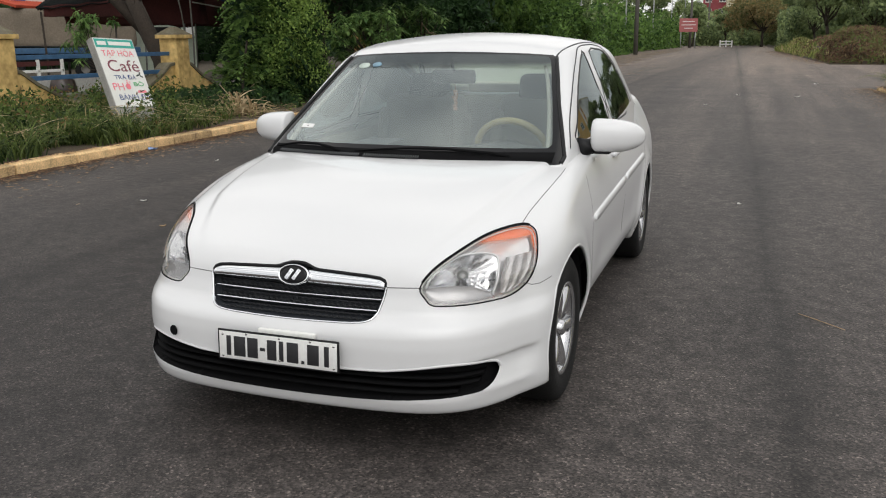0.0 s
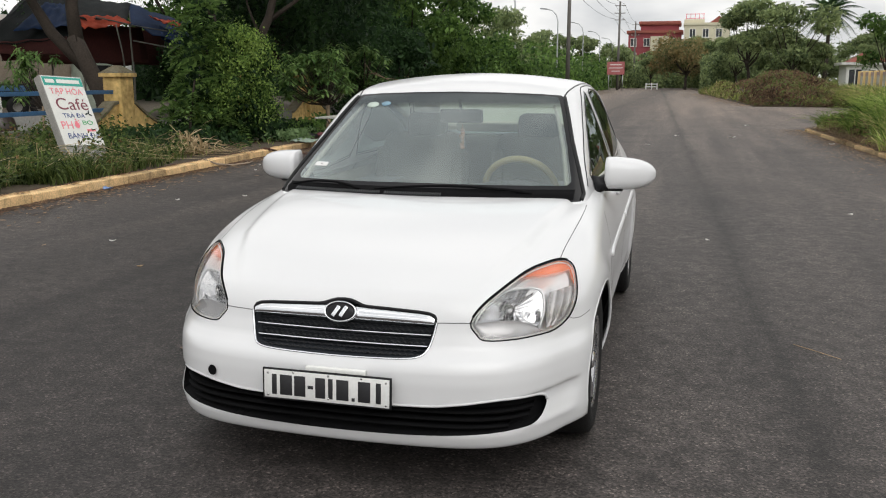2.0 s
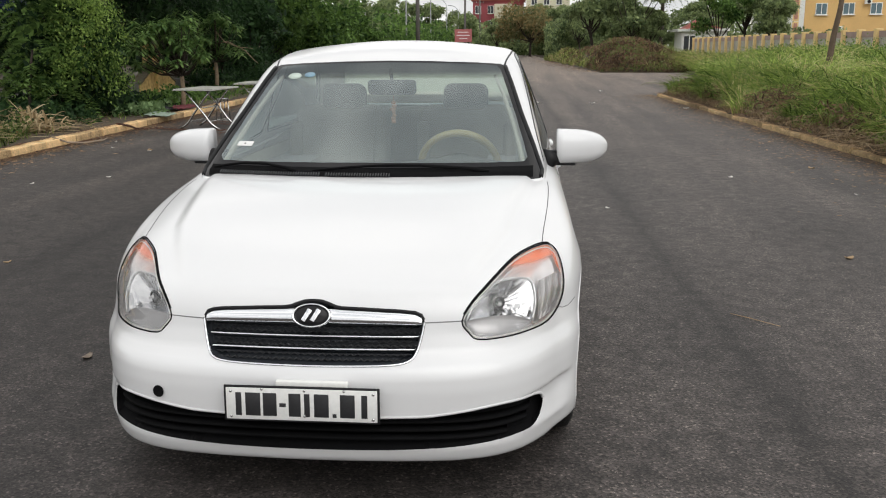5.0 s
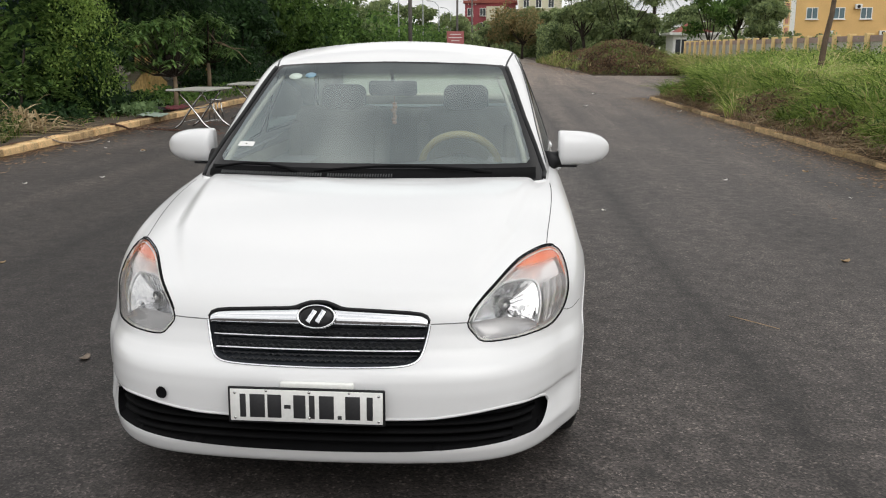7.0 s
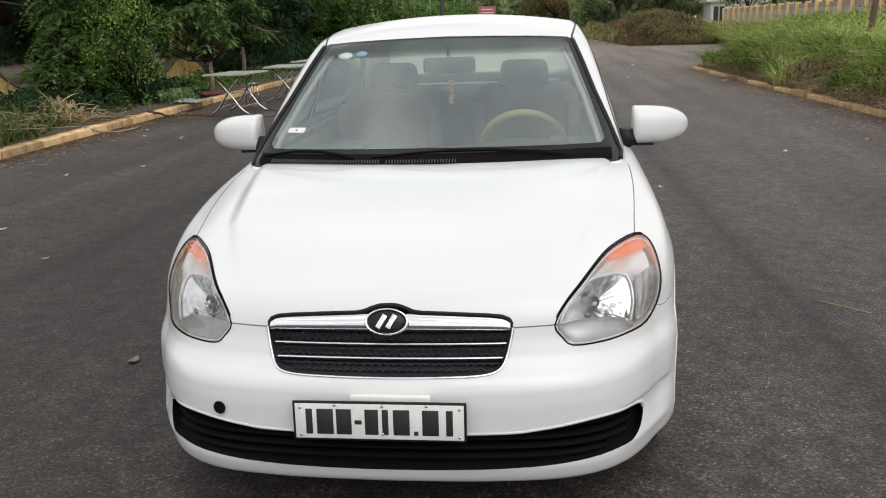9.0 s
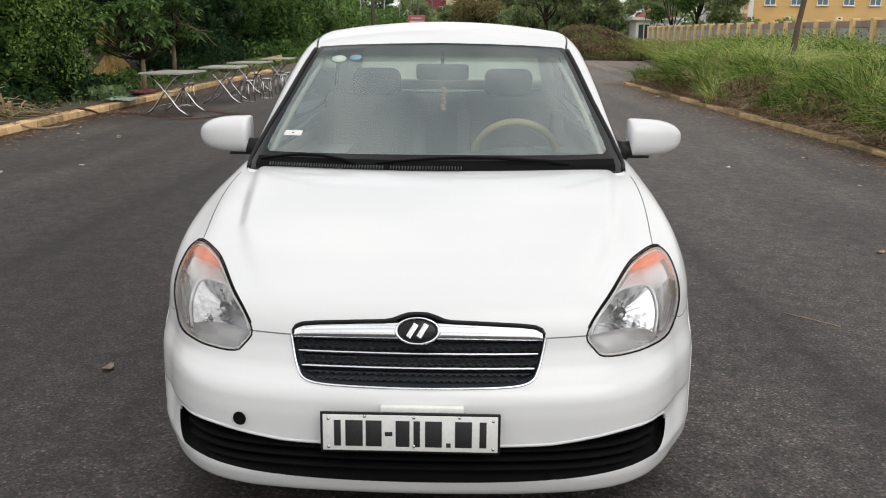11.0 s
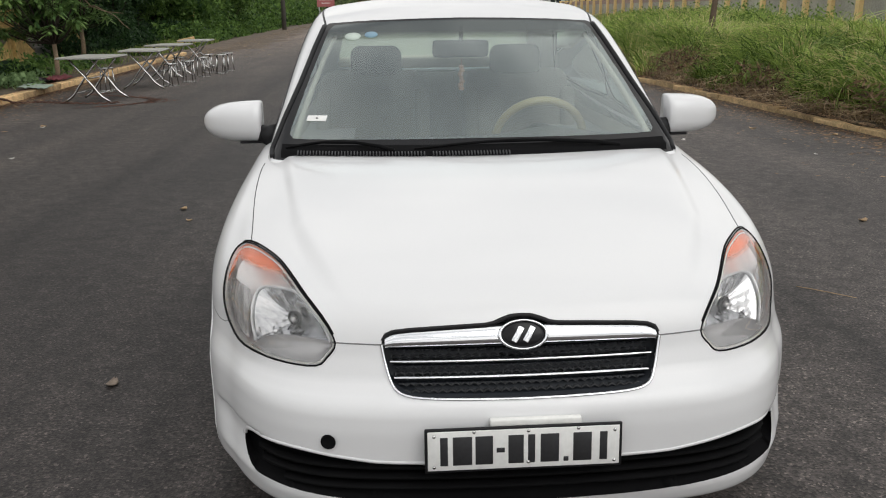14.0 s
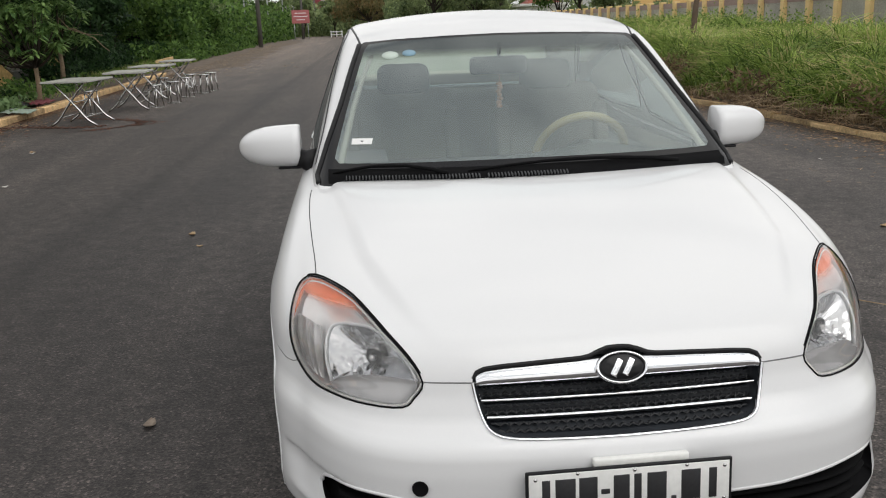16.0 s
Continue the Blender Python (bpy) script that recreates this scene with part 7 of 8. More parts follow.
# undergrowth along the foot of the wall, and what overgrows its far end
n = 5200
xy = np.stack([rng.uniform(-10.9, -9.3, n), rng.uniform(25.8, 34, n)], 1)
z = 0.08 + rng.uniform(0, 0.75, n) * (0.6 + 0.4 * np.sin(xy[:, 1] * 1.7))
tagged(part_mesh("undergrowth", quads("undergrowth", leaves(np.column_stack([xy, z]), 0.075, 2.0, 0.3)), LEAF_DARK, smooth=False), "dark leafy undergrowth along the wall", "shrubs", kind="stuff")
for x, y, s, r in ((-10.2, 28.0, 0.44, 100), (-10.7, 32.6, 0.46, 200), (-12.4, 37.0, 0.5, 290), (-12.9, 42.5, 0.52, 30), (-13.2, 48.5, 0.55, 130), (-10.2, 54, 0.5, 230)):
    copy_thing(kinds[1 if y < 40 else 2], pose(x, y, 0.1, 0, 0, r) @ Matrix.Scale(s, 4))
xy = field(9000, (-10.8, -8.4), (38, 75), lambda x, y: x < -7.6 - 0.03 * (y - 20))
tagged(part_mesh("roadside_shrubs", quads("roadside_shrubs", leaves(np.column_stack([xy, 0.1 + rng.uniform(0, 1.0, len(xy)) * (0.5 + 0.5 * np.sin(xy[:, 1] * 0.7)) * (1 + 0.9 * np.exp(-((xy[:, 1] - 56) / 5) ** 2))]), 0.11, 1.8, 0.2)), LEAF_MID, smooth=False), "low green shrubs along the far verge", "shrubs", kind="stuff")
xy = field(5200, (-10.6, -7.9), (27, 40), lambda x, y: x < -7.5 - 0.03 * (y - 20))
tagged(part_mesh("verge_grass", quads("verge_grass", blades(xy, 0.08, 0.28, 0.03, 0.9)), GRASS_DEEP, smooth=False), "rough grass on the shaded verge", "grass", kind="stuff")

n = 26000
xy = np.stack([rng.uniform(-46, -30, n), rng.uniform(5, 165, n)], 1)
z = 0.1 + rng.uniform(0, 1, n) * (3.6 + 1.5 * np.sin(xy[:, 1] * 0.31) + 0.9 * np.sin(xy[:, 1] * 0.83))
tagged(part_mesh("far_woods", quads("far_woods", leaves(np.column_stack([xy, z]), 0.55, 1.7, 0.2)), LEAF_DARK, smooth=False), "dark woods far behind the roadside trees", "woods", kind="stuff")
n = 16000
xy = np.stack([rng.uniform(-70, 60, n), rng.uniform(178, 196, n)], 1)
z = 0.1 + rng.uniform(0, 1, n) * (6.4 + 1.4 * np.sin(xy[:, 0] * 0.35) + 0.8 * np.sin(xy[:, 0] * 0.9))
tagged(part_mesh("far_woods", quads("far_woods", leaves(np.column_stack([xy, z]), 0.55, 1.7, 0.2)), LEAF_HAZED, smooth=False), "hazy green woods at the far end of the road", "woods", kind="stuff")


# ---- the overgrown field: grass in clumps, straw and dead vines ----
near_field = lambda x, y: (x > 5.28 - 0.044 * (y - 6) + 0.5 * np.maximum(0, y - 23.4)) & (y < 24.6)
back_field = lambda x, y: (x > 6.5 + 0.13 * (y - 24.2)) & (y >= 24.4) & (y < 48.5)
in_field = lambda x, y: near_field(x, y) | back_field(x, y)
from_kerb = lambda x, y: np.where(y < 24.4, x - 5.13 + 0.044 * (y - 6), x - 6.2 - 0.13 * (y - 24.2))
rise = lambda x, y: np.where(y < 24.4, 0.53 * smooth01(0.5, 5.0, from_kerb(x, y)) * smooth01(0.0, 3.0, 27.0 - y), (0.48 + 0.25 * smooth01(24.5, 31.0, y)) * smooth01(0.5, 5.0, from_kerb(x, y)))
ground_z = lambda q: 0.07 + rise(q[:, 0], q[:, 1])
# bare brown places by the kerb, where the grass lies dead
DEAD = [(5.35, 14.9, 0.95), (4.9, 21.6, 0.7), (5.2, 11.2, 0.75), (5.0, 7.8, 0.85), (6.0, 16.4, 0.9), (4.75, 18.2, 0.6)]


def dead(x, y):
    q = np.zeros_like(x)
    for cx, cy, s in DEAD:
        q = np.maximum(q, np.exp(-((x - cx) ** 2 + ((y - cy) * 0.6) ** 2) / (s * s)))
    return q


SWARDS = [(6.4, 9.0, 1.25), (6.1, 20.3, 2.4), (6.3, 13.0, 0.95), (5.6, 5.6, 1.2), (8.3, 14.5, 1.3)]


def lush(x, y):
    """How rank the grass stands: rough mounds of it, with low ground between."""
    q = 0.30 + 0.28 * np.sin(x * 0.9 + 1.3 * np.sin(y * 0.45)) * np.sin(y * 0.55 + x * 0.25 + 0.8)
    for cx, cy, r in SWARDS:
        q = np.maximum(q, 1.05 * np.exp(-(((x - cx) / r) ** 2 + ((y - cy) / (1.3 * r)) ** 2) ** 1.5))
    return q


xy = field(40000, (4.4, 14), (2, 24.4), lambda x, y: in_field(x, y) & (from_kerb(x, y) > 1.9 + 0.5 * np.sin(y * 1.3)))
low = np.clip(from_kerb(xy[:, 0], xy[:, 1]) / 2.2, 0.5, 1)
tagged(part_mesh("short_grass", quads("short_grass", blades(xy, ground_z(xy), 0.50 * low, 0.015, 0.9)), GRASS_LUSH, smooth=False), "deep green grass under the clumps", "grass", kind="stuff")
xy = field(2100, (4.4, 13.2), (2, 24.4), lambda x, y: in_field(x, y) & (from_kerb(x, y) > 0.42 + 0.25 * np.sin(y * 1.9)) & (dead(x, y) < 0.58) & ((x - 8.75) ** 2 + ((y - 21.3) * 0.55) ** 2 > 1.1))
tall = (0.50 + 0.80 * lush(xy[:, 0], xy[:, 1])) * np.clip(from_kerb(xy[:, 0], xy[:, 1]) / 1.5, 0.60, 1) * (1 - 0.30 * smooth01(8.5, 11.5, xy[:, 0]))
tagged(part_mesh("tall_grass", quads("tall_grass", tussocks(xy, ground_z(xy), np.repeat(tall, 36), 0.019, 36, (-0.16, -0.10))), GRASS_LUSH, smooth=False), "tall lush green grass arching in clumps", "grass", kind="stuff")
# darker blades near the kerb paint the shaded hollows under the arching grass
xy = field(2600, (4.4, 9.2), (2, 24.4), lambda x, y: in_field(x, y) & (from_kerb(x, y) > 0.42) & (from_kerb(x, y) < 3.2) & (dead(x, y) < 0.50))
tagged(part_mesh("tall_grass", quads("tall_grass", tussocks(xy, ground_z(xy), np.repeat(0.50 + 0.66 * lush(xy[:, 0], xy[:, 1]), 30), 0.020, 30, (-0.26, -0.12))), GRASS_DEEP, smooth=False), "long-bladed grass clumps in a darker green for shaded hollows", "grass", kind="stuff")
xy = field(1500, (6, 13.2), (24.4, 48.5), in_field)
tagged(part_mesh("tall_grass", quads("tall_grass", tussocks(xy, ground_z(xy), 1.05, 0.026, 28)), GRASS_LUSH, smooth=False), "green and yellowing grass deeper in the field", "grass", kind="stuff")
xy = field(16000, (6, 15), (24.4, 48.5), in_field)
tagged(part_mesh("short_grass", quads("short_grass", blades(xy, ground_z(xy), 0.55, 0.03, 0.8)), GRASS_LUSH, smooth=False), "deep green grass before the fence", "grass", kind="stuff")
xy = field(900, (9.3, 12.4), (44, 63), lambda x, y: x > 9.3)
tagged(part_mesh("tall_grass", quads("tall_grass", tussocks(xy, 0.06, 1.5, 0.045, 22)), GRASS, smooth=False), "rank green grass before the far end of the fence", "grass", kind="stuff")
c = field(90, (10.5, 13.0), (9, 46), lambda x, y: np.sin(x * 1.4 + y * 0.7) > -0.3)
c3 = np.repeat(np.column_stack([c, ground_z(c) + 0.45]), 70, 0)
c3 = c3 + rng.normal(0, 0.26, c3.shape) * np.array([1.3, 1.3, 0.8])
tagged(part_mesh("broadleaf_weeds", quads("broadleaf_weeds", leaves(c3, 0.050, 1.8, 0.2)), LEAF_BRIGHT, smooth=False), "leafy green weeds in front of the fence", "weeds", kind="stuff")
xy = field(42000, (7, 26), (47.5, 80), lambda x, y: (x > 6.3 - 0.035 * (y - 6)) & ~in_field(x, y))
tagged(part_mesh("far_grass", quads("far_grass", blades(xy, 0.06, 0.6, 0.045, 0.7)), GRASS, smooth=False), "green grass beyond the side street", "grass", kind="stuff")
xy = field(30000, (4.3, 8.0), (3, 24.3), in_field)
off = from_kerb(xy[:, 0], xy[:, 1])
xy = xy[0.9 * dead(xy[:, 0], xy[:, 1]) + 0.75 * np.exp(-off / 0.45) + rng.uniform(-0.15, 0.15, len(xy)) > 0.36]
tagged(part_mesh("dry_grass", quads("dry_grass", blades(xy, ground_z(xy), 0.26, 0.014, 1.9)), STRAW, smooth=False), "brown dry grass and straw along the kerb", "straw", kind="stuff")
rb = field(26000, (4.4, 7.6), (3, 24), in_field)
rb = rb[dead(rb[:, 0], rb[:, 1]) > 0.35]
tagged(part_mesh("dry_vines", quads("dry_vines", leaves(np.column_stack([rb, ground_z(rb) + rng.uniform(0, 0.55, len(rb)) * dead(rb[:, 0], rb[:, 1])]), 0.026, 5.0, 0.3)), VINE, smooth=False), "withered brown vines among the grass", "vines", kind="stuff")
tagged(part_mesh("dry_stalks", quads("dry_stalks", stalks([(4.95, 8.9), (5.3, 9.5), (5.0, 10.2), (5.6, 10.8), (5.2, 7.8), (5.2, 13.9), (5.0, 17.0), (4.82, 11.6), (4.9, 9.9), (4.98, 8.3), (4.72, 13.2)], 42, 0.24, 0.14, 0.46, 0.012)), STRAW, smooth=False), "pale broken stalks heaped on the kerb", "straw", kind="stuff")


def mound_edge(y):
    return 4.5 - 0.052 * (y - 48.6) + 6.0 * np.maximum(0.0, (48.8 - y) / 2.2) ** 2


def mound_h(x, y):
    hump = 1.45 * np.exp(-(((x - 7.0) / 2.9) ** 2 + ((y - 53.5) / 4.6) ** 2)) + 1.0 * np.exp(-(((x - 5.2) / 1.6) ** 2 + ((y - 63) / 9.0) ** 2)) + 0.9 * np.exp(-(((x - 4.2) / 1.5) ** 2 + ((y - 84) / 14.0) ** 2))
    return hump * smooth01(0.0, 1.3, x - mound_edge(y)) * smooth01(46.8, 48.6, y)


bm, rows = bmesh.new(), []
for y in np.linspace(46.8, 104, 64):
    lo = float(mound_edge(y))
    rows.append([bm.verts.new((x, y, -0.02 + float(mound_h(x, y)) + 0.12 * noise.noise((x, y, 2.0)) * float(smooth01(0, 1.2, x - lo)))) for x in np.linspace(lo, 21, 36)])
for a, b in zip(rows, rows[1:]):
    for i in range(35):
        bm.faces.new((a[i], a[i + 1], b[i + 1], b[i]))
ext = bmesh.ops.extrude_edge_only(bm, edges=[e for e in bm.edges if e.is_boundary])
for v in ext["geom"]:
    if isinstance(v, bmesh.types.BMVert):
        v.co.z = -0.05
tagged(part("mound", bm, SOIL), "earth mound overgrown with dry vines", "mound", kind="structure")
xy = np.stack([rng.uniform(1.7, 18, 52000), rng.uniform(46.9, 96, 52000) ** 1.0], 1)
xy = xy[(xy[:, 0] > mound_edge(xy[:, 1]) + 0.1) & ((xy[:, 1] < 70) | (xy[:, 0] < 8))]
z = 0.02 + mound_h(xy[:, 0], xy[:, 1]) + rng.uniform(0, 0.42, len(xy))
brown = (np.sin(xy[:, 0] * 0.9 + 2.2) + 0.6 * np.sin(xy[:, 0] * 2.2 + xy[:, 1]) + 0.45) > 0
p3 = np.column_stack([xy, z])
tagged(part_mesh("mound_vines", quads("mound_vines", leaves(p3[brown], 0.055, 5.0, 0.3)), VINE, smooth=False), "withered brown vines covering the mound", "vines", kind="stuff")
tagged(part_mesh("mound_grass", quads("mound_grass", blades(p3[~brown][:, :2], p3[~brown][:, 2] - 0.25, 0.55, 0.05, 0.8)), GRASS, smooth=False), "green grass on the mound", "grass", kind="stuff")

# ---- the fence ----
POST = mat("pale_yellow_paint", (0.80, 0.59, 0.28), 0.8, var=0.2, scale=3, fine=50, bump=0.15, rnd=0.3)
FENCEGREY = mat("fence_grey", (0.42, 0.40, 0.355), 0.9, var=0.45, scale=1.2, fine=30, bump=0.2)
PINKWALL = mat("faded_pink_wall", (0.36, 0.26, 0.24), 0.85, var=0.25, scale=2, fine=40, bump=0.2)
fence = thing("fence_east", "long fence of pale yellow posts over a low faded wall", "fence", pose(17, 45, 0), kind="structure")
f0, f1 = Vector((12.38, 63.3, 0)), Vector((13.92, 2.6, 0))
fd = (f1 - f0).normalized()
fm = math.degrees(math.atan2(fd.y, fd.x))
post_me = bpy.data.meshes.new("post")
pb = a_box((0.24, 0.24, 1.95), (0, 0, 0.975), None, 0.015)
box(pb, (0.27, 0.27, 0.06), (0, 0, 1.97), None, 0.012)
pb.to_mesh(post_me)
pb.free()
post_me.materials.append(POST)
n_post = int((f1 - f0).length / 1.5965)
for k in range(n_post + 1):
    o = new("post", post_me)
    o.parent, o.matrix_parent_inverse = fence, fence.matrix_basis.inverted()
    o.matrix_basis = Matrix.Translation(f0 + fd * 1.5965 * k) @ pose(0, 0, 0, 0, 0, fm)
mid = (f0 + f1) / 2
part("low_wall", a_box(((f1 - f0).length, 0.08, 1.70), mid + Vector((0.05, 0, 0.85)), pose(0, 0, 0, 0, 0, fm)), FENCEGREY, fence, "grey rendered fence panel", smooth=False)
part("coping", a_box(((f1 - f0).length, 0.12, 0.22), mid + Vector((0.05, 0, 1.81)), pose(0, 0, 0, 0, 0, fm)), PINKWALL, fence, "faded pink coping", smooth=False)

# ---- buildings ----
ROOFRED = mat("red_roof_tiles", (0.26, 0.075, 0.055), 0.8, var=0.3, scale=2, fine=12, bump=0.4)
OCHREWALL = mat("orange_facade", (0.70, 0.45, 0.18), 0.85, var=0.12, scale=0.5, fine=14, bump=0.1)
CREAMWALL = mat("cream_facade", (0.60, 0.56, 0.42), 0.85, var=0.15, scale=0.5, fine=14, bump=0.1)
REDWALL = mat("red_facade", (0.27, 0.055, 0.065), 0.8, var=0.2, scale=0.5, fine=10, bump=0.1)
PANE = mat("window_pane", (0.10, 0.16, 0.18), 0.08, var=0.25, scale=1.0, fine=6)
DARKPANE = mat("dark_pane", (0.03, 0.035, 0.04), 0.10, var=0.3, scale=1.0, fine=6)


def window(parent, w, h, at, mullions=1, pane=PANE, turn=0.0):
    """A framed window standing proud of a wall that faces -y."""
    m = Matrix.Translation(at) @ pose(0, 0, 0, 0, 0, turn)
    bm = bmesh.new()
    for x in [-w / 2, w / 2] + [(-w / 2 + w * (k + 1) / (mullions + 1)) for k in range(mullions)]:
        box(bm, (0.07, 0.10, h + 0.07), (x, 0, 0))
    for z in (-h / 2, h / 2):
        box(bm, (w + 0.07, 0.102, 0.07), (0, 0, z))
    bm.transform(m)
    win = part("window", bm, WHITE, parent, smooth=False)
    p = a_box((w - 0.05, 0.03, h - 0.05))
    p.transform(m)
    part("pane", p, pane, win, smooth=False)
    s = a_box((w + 0.25, 0.22, 0.07), (0, -0.05, -h / 2 - 0.07))
    s.transform(m)
    part("sill", s, WHITE, win, smooth=False)
    return win


school = thing("office_building", "orange-yellow rendered building with white-framed windows", "building", pose(40, 96, 0))
part("wall", a_box((24, 12, 11.5), (40.35, 98.2, 5.75)), OCHREWALL, school, smooth=False)
part("stripe", a_box((2.45, 11.5, 11.5), (27.1, 97.95, 5.75)), WHITE, school, "white corner wing", smooth=False)
for k in range(9):
    part("pilaster", a_box((0.62, 0.05, 1.16), (27.5, 92.185, 0.8 + k * 1.2)), POST, school, smooth=False)
    part("brick_inlay", a_box((0.34, 0.06, 0.80), (27.5, 92.15, 0.8 + k * 1.2)), mat("pale_brick", (0.52, 0.25, 0.18), 0.85, var=0.2) if k == 0 else bpy.data.materials["pale_brick"], school, smooth=False)
part("roof", a_box((29, 13, 0.4), (40.6, 98.2, 11.7)), CREAMWALL, school, smooth=False)
for z in (1.5, 5.1, 8.7):
    for k in range(8):
        window(school, 1.08, 1.08, (29.95 + k * 2.66, 92.17, z - 0.1), 1)
for k in range(5):
    x = 31.65 + k * 2.62
    ac = part("air_conditioner", a_box((0.66, 0.32, 0.46), (x + 0.1, 91.95, 5.65 if k % 2 else 3.05), None, 0.03), WHITE, school, "white air-conditioner unit", smooth=False)
    part("fan_grille", spun([(0.0, 0.01), (0.15, 0.01), (0.17, 0.0)], 20, pose(x + 0.1, 91.77, 5.65 if k % 2 else 3.05, 90)), BLACK, ac)

annex = thing("pale_house", "pale cream house among the trees behind the fence", "building", pose(32.2, 112, 0))
part("wall", a_box((7.0, 8, 8.5), (32.2, 112, 4.25)), CREAMWALL, annex, smooth=False)
part("roof", a_box((7.8, 9, 0.5), (32.2, 112, 8.6)), ROOFRED, annex, smooth=False)
for z in (3.0, 6.4):
    for k in range(2):
        window(annex, 1.2, 1.5, (30.6 + k * 3.2, 107.94, z), 1, DARKPANE)

hut = thing("gate_house", "small white gate house with a red hipped roof", "building", pose(13.9, 68, 0))
part("wall", a_box((3.4, 3.4, 2.5), (13.9, 69.5, 1.25)), WHITE, hut, smooth=False)
rb2 = bmesh.new()
bmesh.ops.create_cone(rb2, segments=4, radius1=2.1, radius2=0.4, depth=0.75, cap_ends=True)
bmesh.ops.rotate(rb2, cent=(0, 0, 0), matrix=Matrix.Rotation(radians(45), 3, "Z"), verts=rb2.verts)
bmesh.ops.translate(rb2, vec=(13.8, 69.5, 3.05), verts=rb2.verts)
part("roof", rb2, ROOFRED, hut, "red hipped roof", smooth=False)
part("eave_slab", a_box((3.9, 3.9, 0.20), (13.8, 69.5, 2.6)), WHITE, hut, smooth=False)
window(hut, 0.9, 1.3, (12.8, 67.8, 1.55), 1, DARKPANE)
window(hut, 1.6, 1.2, (14.5, 67.8, 1.55), 2, DARKPANE)

red = thing("red_building", "dark red four-storey building with a tiled hip roof", "building", pose(-4, 205, 0))
part("wall", a_box((11.6, 10, 12.0), (-6.9, 210, 6.0)), REDWALL, red, smooth=False)
part("parapet", a_box((12.4, 11, 0.6), (-6.9, 210, 12.1)), ROOFRED, red, smooth=False)
part("attic", a_box((8.4, 8, 1.4), (-5.9, 210, 13.0)), REDWALL, red, smooth=False)
part("roof", a_box((9.4, 9, 0.9), (-5.9, 210, 14.0), None, 0.3), ROOFRED, red, smooth=False)
part("balcony", a_box((4.0, 2.0, 3.2), (-5.7, 204.2, 9.4)), CREAMWALL, red, "pale balcony block", smooth=False)
for z in (3.4, 6.6, 9.8):
    for k in range(4):
        window(red, 1.3, 1.7, (-11.5 + k * 2.9, 204.93, z), 1, DARKPANE)

beige = thing("beige_building", "cream five-storey building with a roof sign frame", "building", pose(6, 200, 0))
part("wall", a_box((9.4, 9, 13.0), (4.3, 200, 6.5)), CREAMWALL, beige, smooth=False)
part("stair_tower", a_box((4.2, 5, 1.2), (1.6, 200, 13.6)), CREAMWALL, beige, smooth=False)
part("parapet", a_box((9.8, 9.4, 0.5), (4.3, 200, 13.1)), CREAMWALL, beige, smooth=False)
part("gable", plate2d([(0, 0), (4, 0), (2, 1.5)], 3, pose(4.6, 197, 13.3)), ROOFRED, beige, "red gable", smooth=False)
for z in (4.5, 8.0, 11.2):
    for k in range(3):
        window(beige, 1.2, 1.7, (1.3 + k * 2.7, 195.43, z), 1, DARKPANE)
for k in range(5):
    part("sign_frame", a_tube([(-0.1 + k * 0.9, 197.6, 13.3), (-0.1 + k * 0.9, 197.6, 15.4)], 0.06, 6), PINK, beige)
for z in (14.4, 15.3):
    part("sign_frame", a_tube([(-0.3, 197.6, z), (3.7, 197.6, z)], 0.07, 6), PINK, beige)

# ---- trees of the right side and the far end ----
rt = "trees beyond the field"
far = [broad_tree("round-crowned green street tree on a thin trunk", 8.4, 2.7, 0.15, 0.19, 7600, LEAF_HAZED, 31, 0.34, pose(6.0, 74, 0.1), rt, 12),
       broad_tree("bright green street tree on a thin trunk", 7.4, 2.8, 0.13, 0.18, 6600, LEAF_HAZED, 32, 0.30, pose(9.1, 71, 0.1), rt, 12),
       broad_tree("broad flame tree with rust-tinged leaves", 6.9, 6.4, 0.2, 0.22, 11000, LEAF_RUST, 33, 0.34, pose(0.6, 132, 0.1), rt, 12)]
for k, (kind, x, y, s) in enumerate([(0, 5.6, 86, 0.72), (1, 9.4, 90, 0.75), (0, 11.8, 86, 0.6), (1, 5.4, 96, 0.8), (0, 12.5, 96, 0.7), (0, 17.6, 92, 0.6), (0, 10.3, 72, 0.55), (0, 17.6, 62, 0.6), (0, 4.2, 110, 0.8), (1, 7.5, 122, 0.8),
                                     (2, 4.6, 140, 0.9), (0, -4.5, 136, 0.62), (0, -2.0, 158, 0.85), (0, -9.5, 140, 0.8), (1, 3.0, 150, 1.0), (0, 7.0, 140, 0.9), (1, -12, 160, 1.1), (0, 21, 84, 1.12), (0, 22.8, 82, 0.95), (1, 14.6, 94, 0.72), (0, 19.5, 100, 0.8),
                                     (0, 11, 130, 0.9), (0, 16, 118, 0.8), (0, -16, 150, 1.1), (1, -20, 140, 1.2), (0, -6, 172, 0.85), (0, 2, 176, 1.2), (0, 10, 165, 1.1), (0, 18, 150, 1.0), (0, 27, 130, 0.9), (0, -25, 160, 1.3), (0, 36, 118, 1.2)]):
    copy_thing(far[kind], pose(x, y, 0.1, 0, 0, 37 * k) @ Matrix.Scale(s, 4))
broad_tree("low bushy tree beside the gate house", 5.8, 2.0, 0.10, 0.14, 4200, LEAF_MID, 36, 0.3, pose(14.3, 63.5, 0.1), rt, 9)
n = 15000
